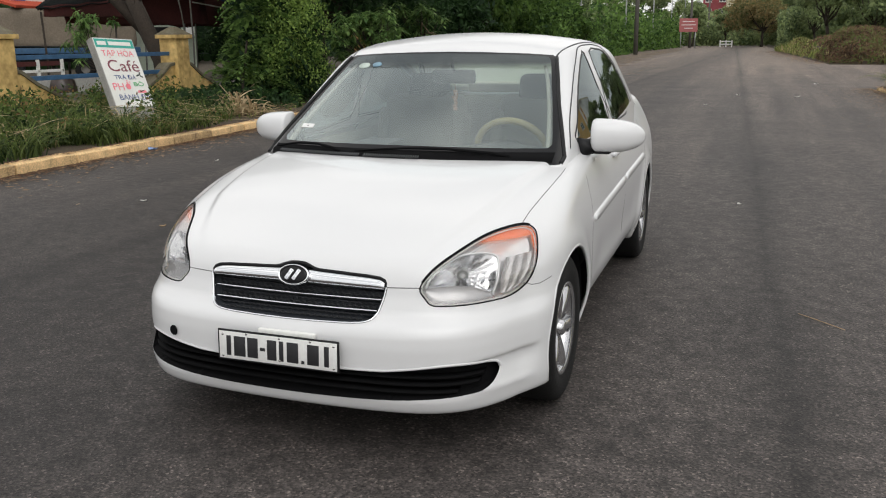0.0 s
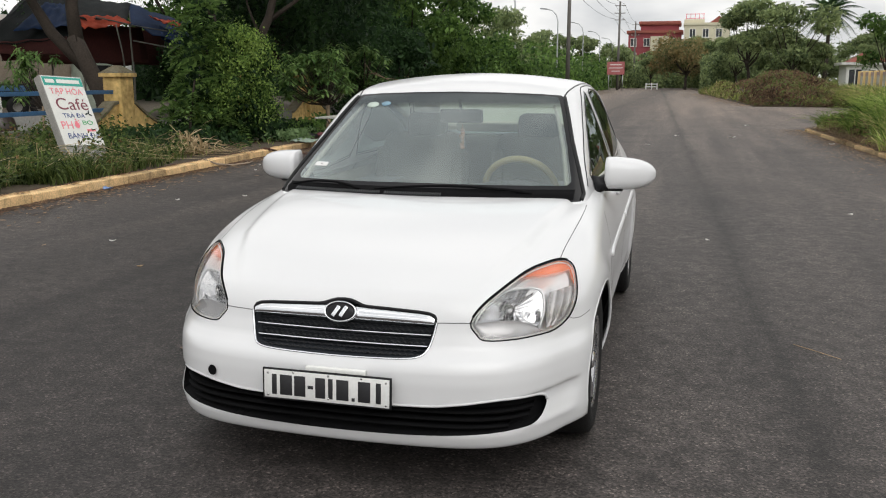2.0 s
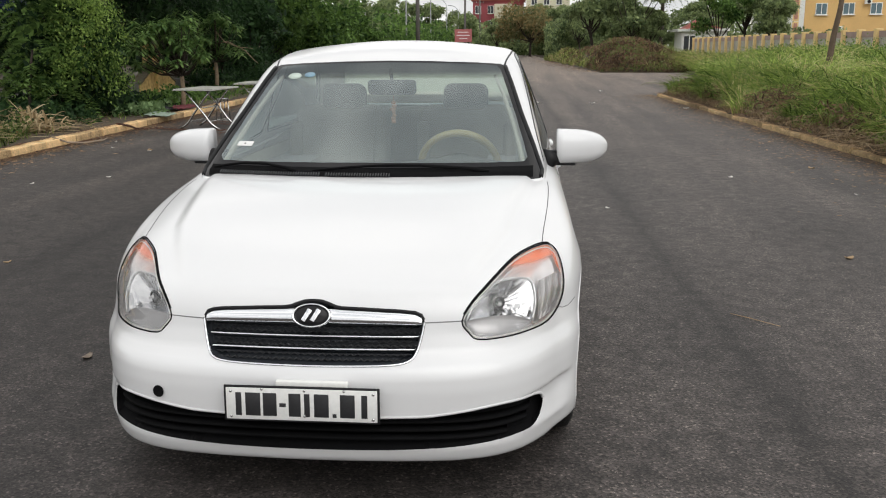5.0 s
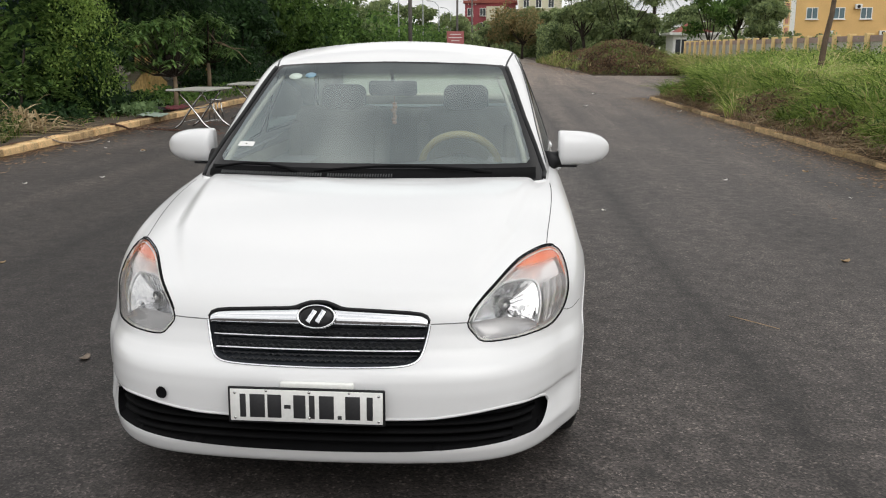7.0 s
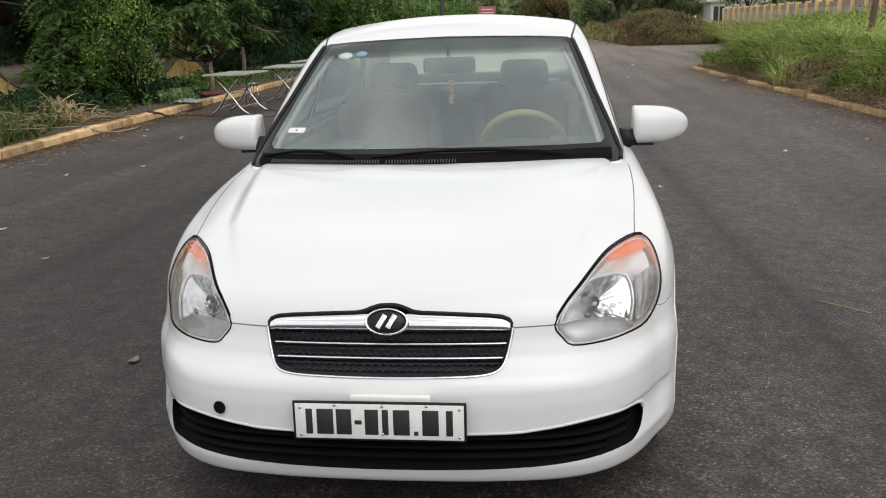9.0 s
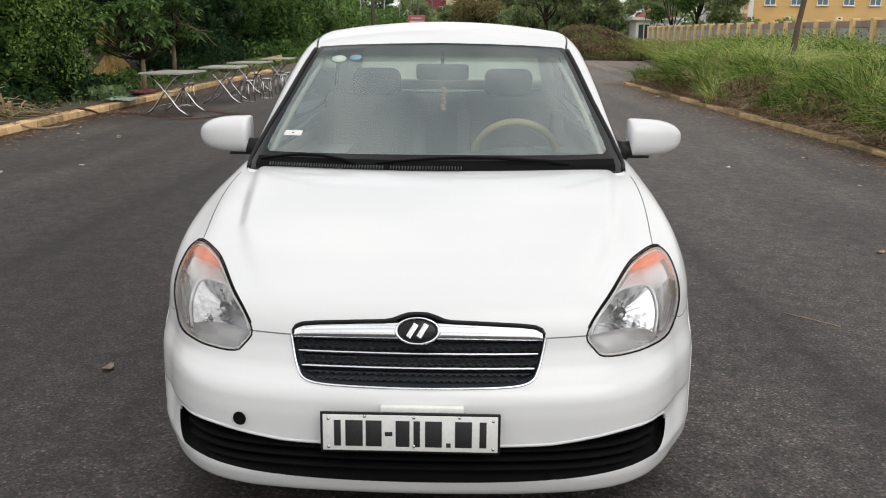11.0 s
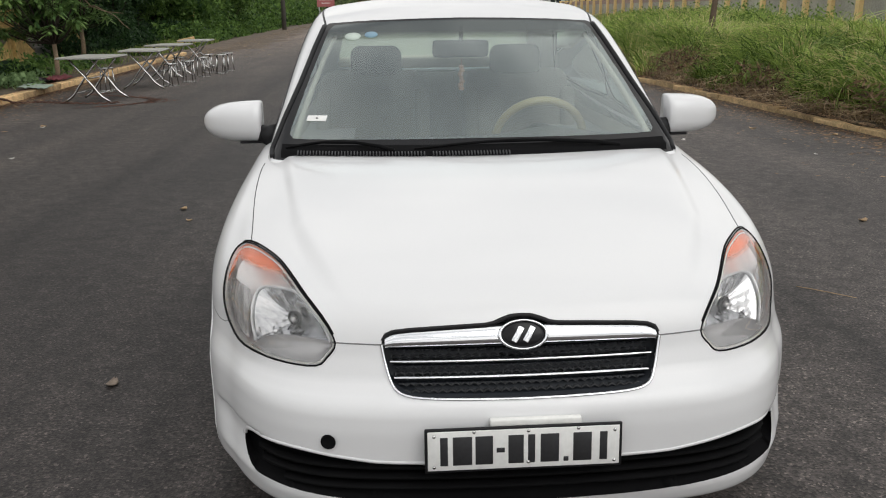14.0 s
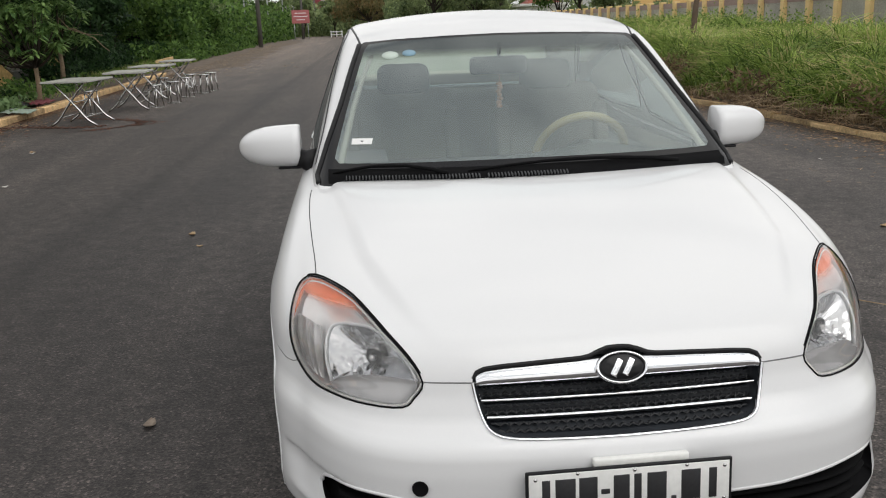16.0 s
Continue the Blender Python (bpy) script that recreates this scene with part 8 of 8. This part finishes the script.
for label, x0, x1, y0, y1, top, lm, size in (("dense green bushes round the far lamp posts", -16, -9.9, 64, 132, 5.0, LEAF_MID, 0.24), ("tall green bushes before the first far lamp post", -13.5, -9.5, 47, 61, 4.2, LEAF_MID, 0.15), ("green hedge and saplings behind the mound", 3.0, 13.0, 88, 94, 5.2, LEAF_HAZED, 0.20), ("mixed green bushes under the far street trees", 2.5, 12.0, 104, 116, 5.4, LEAF_HAZED, 0.24), ("dark bushes closing the far road", -14, 9, 150, 160, 4.5, LEAF_HAZED, 0.28), ("bushes along the far fence", 15.0, 30, 84, 92, 3.2, LEAF_HAZED, 0.20)):
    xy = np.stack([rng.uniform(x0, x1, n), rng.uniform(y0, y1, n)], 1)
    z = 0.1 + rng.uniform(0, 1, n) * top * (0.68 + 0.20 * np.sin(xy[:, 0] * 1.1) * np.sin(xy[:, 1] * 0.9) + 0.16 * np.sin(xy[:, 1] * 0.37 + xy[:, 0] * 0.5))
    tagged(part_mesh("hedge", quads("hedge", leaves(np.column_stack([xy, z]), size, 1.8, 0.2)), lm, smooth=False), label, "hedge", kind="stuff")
tree("slim street tree in the grass", [(0.2, 0, 5.6, 1.5, 0.8), (-0.6, 0.4, 6.4, 1.2, 0.8), (0.9, -0.3, 6.2, 1.1, 0.8), (0.1, 0.2, 4.7, 0.8, 0.7)],
     [(0.02, 0, -0.1, 0.115), (-0.05, 0, 0.5, 0.098), (-0.08, 0, 1.0, 0.090), (-0.03, 0, 1.6, 0.080), (0.08, 0, 2.3, 0.072), (0.13, 0, 3.0, 0.062), (0.12, 0, 4.2, 0.05)],
     [[(0.1, 0, 3.2, 0.04), (0.5, -0.1, 4.3, 0.03), (0.9, -0.3, 5.8, 0.012)], [(0.1, 0, 3.6, 0.04), (-0.3, 0.2, 4.8, 0.03), (-0.6, 0.4, 6.2, 0.012)]],
     0.10, 5200, LEAF_MID, pose(8.92, 22.9, 0.06), bark=mat("brown_bark", (0.12, 0.085, 0.06), 0.95, var=0.4, scale=5, fine=30, bump=0.9))


def palm(at, height, fronds=34):
    root = thing("palm_tree", "tall palm with arching feathery fronds", "palm")
    part("trunk", a_tube([(0, 0, -0.1), (0.1, 0, height * 0.4), (0.05, 0.1, height)], [0.24, 0.18, 0.14], 10), BARK, root)
    strips = []
    rd5 = random.Random(8)
    for k in range(fronds):
        a = k * 2.399
        up = 1.25 - 1.75 * ((k + 0.5) / fronds)
        L = rd5.uniform(2.5, 3.1)
        for t in np.linspace(0.06, 1.0, 34):
            r = L * t * math.cos(up) + 0.12 * t
            zz = height + L * (math.sin(up) * t - 0.42 * t ** 2.2)
            c = np.array([0.05 + math.cos(a) * r, 0.1 + math.sin(a) * r, zz])
            fwd = np.array([math.cos(a) * math.cos(up), math.sin(a) * math.cos(up), math.sin(up) - 0.9 * t])
            fwd /= np.linalg.norm(fwd)
            for s in (-1, 1):
                side = np.array([-math.sin(a) * s, math.cos(a) * s, -0.55])
                w = 0.44 * math.sin(math.pi * min(1, 0.12 + t * 0.85))
                tip = c + side * w + fwd * 0.30
                wid = fwd * 0.045
                strips.append([c - wid, tip, tip + wid * 0.3, c + wid])
    part_mesh("crown", quads("crown", np.array(strips)), LEAF_DARK, root, smooth=False)
    root.matrix_basis = at


palm(pose(12.9, 84, 0.1), 7.3)

# ---- poles, lamps, cables, barrier, roadside board ----
POLE = mat("concrete_pole", (0.13, 0.12, 0.11), 0.9, var=0.25, scale=2, fine=30, bump=0.3)
GALV = mat("galvanised_steel", (0.42, 0.43, 0.43), 0.5, 0.6, var=0.15, scale=3, fine=40)


def utility_pole(at):
    root = thing("utility_pole", "tall dark concrete utility pole with cross-arms", "pole", group="utility poles")
    part("shaft", a_tube([(0, 0, -0.1), (0, 0, 12)], [0.19, 0.12], 12), POLE, root)
    for z in (11.4, 10.4, 9.5):
        part("crossarm", a_box((1.5, 0.09, 0.09), (0, 0, z), None, 0.01), POLE, root, smooth=False)
        for x in (-0.65, 0.0, 0.65):
            part("insulator", spun([(0.0, 0.0), (0.05, 0.0), (0.06, 0.06), (0.035, 0.08), (0.05, 0.12), (0.0, 0.2)], 10, pose(x, 0, z + 0.04)), WHITE, root)
    root.matrix_basis = at
    return root


utility_pole(pose(-8.75, 72, 0.1, 0, 0, 8))
utility_pole(pose(-8.6, 124, 0.1, 0, 0, 8))
utility_pole(pose(-9.0, 168, 0.1, 0, 0, 8))
for z in (9.55, 11.5):
    for dx in (-0.65, 0.65):
        pts = []
        for y0, y1, x0, x1 in ((20, 72, -8.9, -8.75), (72, 124, -8.75, -8.6), (124, 168, -8.6, -9.0)):
            for t in range(8):
                u = t / 8
                pts.append((x0 + (x1 - x0) * u + dx, y0 + (y1 - y0) * u, z + 0.2 - 3.0 * u * (1 - u)))
        tagged(part("power_cable", a_tube(pts[7:], 0.018, 5), BLACK), "sagging black power cable between the poles", "cable", "power cables")


def street_lamp(at):
    root = thing("street_lamp", "galvanised street lamp with a curved arm", "street lamp", group="street lamps")
    part("shaft", a_tube([(0, 0, -0.1), (0, 0, 4), (0, 0, 6.6), (0.15, 0, 7.2), (0.6, 0, 7.65), (1.3, 0, 7.85)], [0.09, 0.07, 0.055, 0.05, 0.045, 0.04], 8), GALV, root)
    part("lantern", a_box((0.65, 0.24, 0.12), (1.55, 0, 7.86), pose(0, 0, 0, 0, -6), 0.04), GALV, root)
    root.matrix_basis = at
    return root


for y in (59.5, 80.5, 101, 121, 141):
    street_lamp(pose(-10.9, y, 0.1, 0, 0, 160))

billboard = thing("billboard", "red roadside billboard on steel legs", "billboard", pose(-8.4, 118, 0.1))
REDSIGN = mat("red_board", (0.40, 0.12, 0.12), 0.6, var=0.15, scale=2, fine=20)
part("panel", a_box((2.3, 0.08, 1.7), (-8.4, 118, 2.95), None, 0.01), REDSIGN, billboard, "red panel", smooth=False)
for k, w in enumerate((1.5, 1.8, 1.1)):
    part("bar", a_box((w, 0.02, 0.09), (-8.4, 117.95, 3.4 - k * 0.42)), WHITE, billboard, smooth=False)
for dx in (-0.9, 0.9):
    part("leg", a_tube([(-8.4 + dx, 118.06, 0.0), (-8.4 + dx, 118.06, 2.4)], 0.05, 8), GALV, billboard)

barrier = thing("barrier", "white painted road barrier across the far road", "barrier", pose(-4.2, 132, 0))
for dx in (-0.8, 0.0, 0.8):
    part("post", a_box((0.16, 0.16, 0.95), (-4.2 + dx, 132, 0.475), None, 0.02), WHITE, barrier, smooth=False)
for z in (0.4, 0.8):
    part("rail", a_box((1.8, 0.08, 0.14), (-4.2, 131.9, z), None, 0.01), WHITE, barrier, smooth=False)

# a thicker tangle of dead vines and stems over the near mound
xy = np.stack([rng.uniform(4.3, 10.5, 17000), rng.uniform(47.0, 56, 17000)], 1)
xy = xy[xy[:, 0] > mound_edge(xy[:, 1]) + 0.1]
tangle = np.column_stack([xy, 0.04 + mound_h(xy[:, 0], xy[:, 1]) + rng.uniform(0, 0.40, len(xy)) * (0.6 + 0.4 * np.sin(xy[:, 0] * 2.7 + xy[:, 1] * 1.9))])
tagged(part_mesh("dead_stems", quads("dead_stems", leaves(tangle, 0.040, 8.0, 0.1)), VINE, smooth=False), "tangle of dead brown stems over the mound", "vines", kind="stuff")


# ---- kerb stones, one by one ----
def kerb_run(name, label, xf, y0, y1, mats, step=0.98, width=0.17, height=0.15, seed=1, loose=1.0):
    root = thing(name, label, "kerb", pose(xf(y0), y0, 0), kind="structure")
    rd3 = random.Random(seed)
    shapes = []
    for v in range(5):
        b = bmesh.new()
        bmesh.ops.create_cube(b, size=1.0, matrix=Matrix.Diagonal((width, step - 0.012, height + 0.06, 1)))
        bmesh.ops.subdivide_edges(b, edges=[e for e in b.edges if abs(e.verts[0].co.y - e.verts[1].co.y) > 0.1], cuts=3)
        for q in b.verts:
            top = q.co.z > 0
            q.co += Vector((rd3.uniform(-1, 1) * 0.012, 0, rd3.uniform(-1, 0.4) * 0.012 if top else 0))
            if top and q.co.x > 0:
                q.co.z -= 0.012
        bmesh.ops.bevel(b, geom=[e for e in b.edges if e.calc_face_angle(0) > 0.8], offset=0.010, segments=1, affect="EDGES")
        me = bpy.data.meshes.new("kerb_stone")
        b.to_mesh(me)
        b.free()
        me.materials.append(mats)
        shapes.append(me)
    y, k = y0, 0
    while y < y1:
        o = new("kerb_stone", rd3.choice(shapes))
        o.parent, o.matrix_parent_inverse = root, root.matrix_basis.inverted()
        a = math.degrees(math.atan2(-(xf(y + step) - xf(y)), step))
        o.matrix_basis = pose(xf(y + step / 2) + rd3.uniform(-0.006, 0.006) * loose, y + step / 2, (height - 0.06) / 2 + rd3.uniform(-0.006, 0.004) * loose, rd3.uniform(-0.4, 0.4) * loose, rd3.uniform(-1.5, 1.5) * loose, a + rd3.uniform(-0.4, 0.4) * loose)
        y, k = y + step, k + 1
    return root


kerb_run("kerb_west", "chipped ochre-painted kerb stones along the verge", lambda y: kerb_x(y) - 0.07 + 0.02 * math.sin(y * 0.9), -6, 29, KERB, height=0.13)
KERB_DIRTY = mat("dirty_kerb", (0.52, 0.375, 0.20), 0.9, var=0.6, scale=4, fine=40, bump=0.5, rnd=0.6)
kerb_run("kerb_east", "dirty weathered kerb stones half buried in litter", lambda y: right_x(y) + 0.07 + 0.5 * max(0, y - 23.4) ** 1.5, -6, 24.4, KERB_DIRTY, height=0.08, seed=2, loose=3.0)

# ---- litter and twigs on the asphalt ----
LITTER = mat("pale_litter", (0.62, 0.60, 0.56), 0.8, var=0.2)
DRYLEAF = mat("dry_leaf", (0.36, 0.25, 0.14), 0.9, var=0.3, scale=20)


def scrap(name, label, category, at, size, material, seed):
    """A curled leaf or crumpled scrap lying on the road."""
    rd4, bm = random.Random(seed), bmesh.new()
    rows = []
    for j in range(6):
        t = j / 5
        w = size * 0.35 * math.sin(math.pi * (0.08 + 0.84 * t))
        rows.append([bm.verts.new((s * w, (t - 0.5) * size, 0.004 + size * (0.10 * abs(s) + 0.16 * (2 * t - 1) ** 2) + rd4.uniform(0, 0.05) * size)) for s in (-1, -0.4, 0.3, 1)])
    for a, b in zip(rows, rows[1:]):
        for i in range(3):
            bm.faces.new((a[i], a[i + 1], b[i + 1], b[i]))
    lo = min(v.co.z for v in bm.verts)
    ext = bmesh.ops.extrude_face_region(bm, geom=bm.faces[:])
    bmesh.ops.translate(bm, verts=[v for v in ext["geom"] if isinstance(v, bmesh.types.BMVert)], vec=(0, 0, 0.003))
    bmesh.ops.recalc_face_normals(bm, faces=bm.faces)
    o = tagged(part(name, bm, material), label, category, "litter on the road")
    o.matrix_basis = pose(*at, 0.002 - lo, 0, 0, rd4.uniform(0, 360))
    return o


for k, (x, y, s) in enumerate([(-1.85, 4.42, 0.07), (-1.73, 4.04, 0.045), (-2.91, 3.01, 0.05), (2.85, 3.55, 0.07), (4.67, 7.5, 0.09), (-4.79, 9.6, 0.10), (3.99, 8.15, 0.09)]):
    scrap("dry_leaf", "curled dry brown leaf on the asphalt", "leaf", (x, y), s, DRYLEAF, k)
for k, (x, y, s) in enumerate([(2.88, 7.34, 0.07), (-4.13, 6.98, 0.055), (-4.74, 6.44, 0.06), (3.83, 6.23, 0.05), (0.9, 20.64, 0.14), (2.25, 20.3, 0.15), (0.32, 17.24, 0.10), (1.37, 5.36, 0.05), (-3.79, 3.88, 0.06), (2.96, 26.55, 0.16), (4.29, 18.46, 0.13)]):
    scrap("paper_scrap", "small pale paper scrap on the asphalt", "litter", (x, y), s, LITTER, 40 + k)
scrap("dry_leaf", "crumpled grey-brown leaf on the asphalt", "leaf", (-1.42, 1.24), 0.065, mat("grey_leaf", (0.20, 0.16, 0.125), 0.9, var=0.3, scale=30), 23)
tagged(part("twig", a_tube([(1.76, 2.19, 0.006), (1.84, 2.10, 0.010), (1.97, 1.98, 0.006)], [0.002, 0.0026, 0.0016], 6), DRYLEAF), "thin dry twig on the asphalt", "twig")


def strewn(n, xf, spread, y0, y1, size, seed):
    g = np.random.default_rng(seed)
    y = g.uniform(y0, y1, n)
    x = np.array([xf(v) for v in y]) + g.exponential(spread, n)
    c = np.stack([x, y, np.full(n, 0.012)], 1)
    a = g.uniform(0, math.tau, n)
    d, s = np.stack([np.cos(a), np.sin(a), g.uniform(-0.1, 0.1, n)], 1), np.stack([-np.sin(a), np.cos(a), g.uniform(-0.2, 0.2, n)], 1)
    w = size * g.uniform(0.4, 1.3, (n, 1))
    return np.stack([c - d * w, c - s * w * 0.4, c + d * w, c + s * w * 0.4], 1)


DEBRIS_DARK = leaf_mat("dark_leaf_litter", (0.06, 0.032, 0.024), (0.22, 0.105, 0.07))
DEBRIS = leaf_mat("leaf_litter", (0.13, 0.080, 0.050), (0.46, 0.31, 0.18))
tagged(part_mesh("fallen_leaves", quads("fallen_leaves", strewn(6800, lambda y: kerb_x(y) + 0.04, 0.20, 3, 30, 0.038, 3)), DEBRIS, smooth=False), "dry fallen leaves and straw along the kerb", "leaves", kind="stuff")
tagged(part_mesh("fallen_leaves", quads("fallen_leaves", strewn(3600, lambda y: kerb_x(y) + 0.03, 0.07, 3, 26, 0.034, 13)), DEBRIS_DARK, smooth=False), "dark brown leaf litter along the foot of the kerb", "leaves", kind="stuff")
v = strewn(2600, lambda y: kerb_x(y) - 1.5, 0.6, 9.5, 20, 0.045, 19)
v = v[v[:, 0, 0] < np.array([kerb_x(q) - 0.22 for q in v[:, 0, 1]])]
v[..., 2] += 0.085
tagged(part_mesh("fallen_leaves", quads("fallen_leaves", v), DEBRIS_DARK, smooth=False), "dead brown leaves on the bare soil of the verge", "leaves", kind="stuff")
v = strewn(1500, lambda y: kerb_x(y) - 0.13, 0.05, 3, 26, 0.034, 17)
v[..., 2] += 0.125
tagged(part_mesh("fallen_leaves", quads("fallen_leaves", v), DEBRIS_DARK, smooth=False), "brown leaves and dirt lying on the kerb", "leaves", kind="stuff")
v = strewn(7500, lambda y: -(right_x(y) - 0.04), 0.30, 3, 24.5, 0.030, 4)
v[..., 0] *= -1
tagged(part_mesh("fallen_leaves", quads("fallen_leaves", v), DEBRIS, smooth=False), "brown leaves and straw blown against the kerb", "leaves", kind="stuff")
v = strewn(3400, lambda y: right_x(y) - 0.02, 0.12, 3, 24, 0.034, 11)
v[..., 2] += 0.085
tagged(part_mesh("fallen_leaves", quads("fallen_leaves", v), DEBRIS, smooth=False), "dead leaves lying on the kerb stones", "leaves", kind="stuff")
v = strewn(700, lambda y: -6.3 - 0.02 * (y - 12), 0.9, 11.5, 24, 0.035, 7)
tagged(part_mesh("fallen_leaves", quads("fallen_leaves", v), DEBRIS_DARK, smooth=False), "brown leaves and dirt under the tables", "leaves", kind="stuff")
v = strewn(900, lambda y: -5.9 + 1.6 * abs(math.sin(y * 1.1)), 0.10, 12.0, 14.6, 0.040, 8)
tagged(part_mesh("fallen_leaves", quads("fallen_leaves", v), DEBRIS_DARK, smooth=False), "dark brown leaf litter swept under the table", "leaves", kind="stuff")
v = strewn(1800, lambda y: -float(mound_edge(y)) - 0.1, 0.7, 47.5, 92, 0.085, 15)
v[..., 0] *= -1
tagged(part_mesh("dirt_and_leaves", quads("dirt_and_leaves", v), DEBRIS, smooth=False), "dry leaves and rubbish strewn along the mound", "leaves", kind="stuff")
v = strewn(3600, lambda y: kerb_x(min(y, 75)), 1.3, 26, 90, 0.075, 5)
v[..., 2] += 0.05
tagged(part_mesh("dirt_and_leaves", quads("dirt_and_leaves", v), STRAW, smooth=False), "strewn earth and dry leaves at the far road edge", "leaves", kind="stuff")

# ---- earth spread over the edge of the far road ----
DIRT = mat("spread_earth", (0.125, 0.095, 0.070), 0.95, var=0.55, scale=1.2, fine=14, bump=0.5)
bm, rows = bmesh.new(), []
for k in range(90):
    y = 27 + 83 * k / 89
    w = (2.5 + 1.2 * noise.noise((0, y * 0.35, 4)) + 0.6 * noise.noise((3, y * 1.1, 4))) * float(smooth01(25, 40, y)) * float(smooth01(114, 96, y) if y > 96 else 1)
    x0 = kerb_x(min(y, 75)) - 0.30 + 0.01 * max(0, y - 75)
    rows.append([bm.verts.new((x0 + w * i / 4, y, 0.006 + 0.115 * (1 - i / 4) ** 2 + 0.02 * (1 - i / 4) * noise.noise((i, y * 1.3, 1)))) for i in range(5)])
for a, b in zip(rows, rows[1:]):
    for i in range(4):
        bm.faces.new((a[i], a[i + 1], b[i + 1], b[i]))
tagged(part("dirt_patch", bm, DIRT), "brown earth spread along the far road edge", "dirt", kind="stuff")

# a broken kerb block standing on the far verge, a plastic scrap and a sheet of cloth by the near kerb
blk = tagged(part("kerb_block", a_box((0.9, 0.30, 0.34), (0, 0, 0.17), None, 0.03), KERB, smooth=False), "loose ochre kerb block tilted on the verge", "kerb block")
blk.matrix_basis = pose(-8.6, 35.5, 0.16, 0, -12, 10) @ Matrix.Scale(0.8, 4)
BLUEBAG = mat("blue_plastic", (0.22, 0.34, 0.62), 0.5, var=0.2, scale=30)
scrap("plastic_scrap", "crumpled pale blue plastic scrap at the kerb", "litter", (-6.2, 7.1), 0.17, BLUEBAG, 77)
SAGE = mat("sage_cloth", (0.25, 0.31, 0.25), 0.8, var=0.25, scale=6, bump=0.3)
tagged(part("ground_sheet", sheet((-6.98, 14.3, 0.165), (-6.46, 14.15, 0.145), (-6.55, 14.9, 0.15), (-7.08, 15.1, 0.17), 0.0, 10, 3, 0.25), SAGE), "grey-green plastic sheet dropped on the kerb", "sheet")

# a dead branch, a rusty chain, red rags and pale weeds by the near kerb
BRANCH = mat("grey_branch", (0.30, 0.235, 0.17), 0.9, var=0.3, scale=12, fine=60, bump=0.4)
RUST = mat("rusty_iron", (0.085, 0.040, 0.026), 0.85, var=0.5, scale=30, fine=120, bump=0.4)
limb = tagged(part("branch", a_tube([(-6.52, 10.05, 0.145), (-6.36, 10.20, 0.05), (-6.22, 10.45, 0.016), (-6.12, 10.85, 0.016), (-6.20, 11.15, 0.022)], [0.014, 0.016, 0.015, 0.012, 0.007], 8), BRANCH), "dead pale branch lying from the kerb onto the road", "branch")
part("side_twig", a_tube([(-6.13, 10.80, 0.018), (-6.24, 11.02, 0.030), (-6.42, 11.20, 0.050)], [0.009, 0.007, 0.004], 6), BRANCH, limb)
chain = thing("chain", "rusty iron chain trailing from the kerb to the tables", "chain", pose(-6.2, 12.9, 0))
link = spun([(0.030 + 0.008 * math.cos(k * math.tau / 6), 0.008 * math.sin(k * math.tau / 6)) for k in range(7)], 14)
link.transform(Matrix.Diagonal((1.5, 0.8, 1, 1)))
run = curve([(-6.62, 12.45, 0.135), (-6.50, 12.62, 0.085), (-6.40, 12.80, 0.012), (-6.10, 12.94, 0.012), (-5.75, 12.76, 0.012), (-5.45, 12.62, 0.012), (-5.05, 12.50, 0.012), (-4.72, 12.62, 0.012)], 6)
for k, (a, b) in enumerate(zip(run, run[1:])):
    one, d = link.copy(), Vector(b) - Vector(a)
    one.transform(Matrix.Translation(a) @ d.to_track_quat("X", "Z").to_matrix().to_4x4() @ pose(0, 0, 0, 90 * (k % 2) * 0.5))
    part("link", one, RUST, chain)
link.free()
RAG = mat("red_rag", (0.15, 0.035, 0.042), 0.85, var=0.4, scale=9, bump=0.4)
SACK = mat("black_sack", (0.012, 0.012, 0.014), 0.45, var=0.3, scale=9, bump=0.4)
for name, label, mt, c, seed in (("rag", "crumpled dull red rag behind the kerb", RAG, (-7.05, 16.35), 21), ("plastic_sack", "crumpled black plastic sack behind the kerb", SACK, (-7.35, 15.85), 22)):
    b = sheet((c[0] - 0.30, c[1] - 0.30, 0.17), (c[0] + 0.18, c[1] - 0.34, 0.16), (c[0] + 0.26, c[1] + 0.30, 0.18), (c[0] - 0.24, c[1] + 0.34, 0.18), -0.02, 12, seed, 0.5)
    tagged(part(name, b, mt), label, "litter")
PALEWEED = leaf_mat("pale_weed", (0.085, 0.15, 0.055), (0.26, 0.37, 0.17))
g = np.random.default_rng(31)
c3 = np.column_stack([g.normal(-7.25, 0.22, 260), g.normal(15.1, 0.35, 260), 0.12 + g.uniform(0, 0.24, 260)])
tagged(part_mesh("pale_weeds", quads("pale_weeds", leaves(c3, 0.055, 2.4, 0.0)), PALEWEED, smooth=False), "pale green leafy weeds at the foot of the bush", "weeds", kind="stuff")
for k, (x, y, sz) in enumerate([(-5.85, 10.72, 0.06), (-4.77, 9.52, 0.06), (-6.05, 9.6, 0.05), (-5.5, 9.9, 0.05)]):
    scrap("paper_scrap", "small pale paper scrap on the asphalt", "litter", (x, y), sz, LITTER, 90 + k)
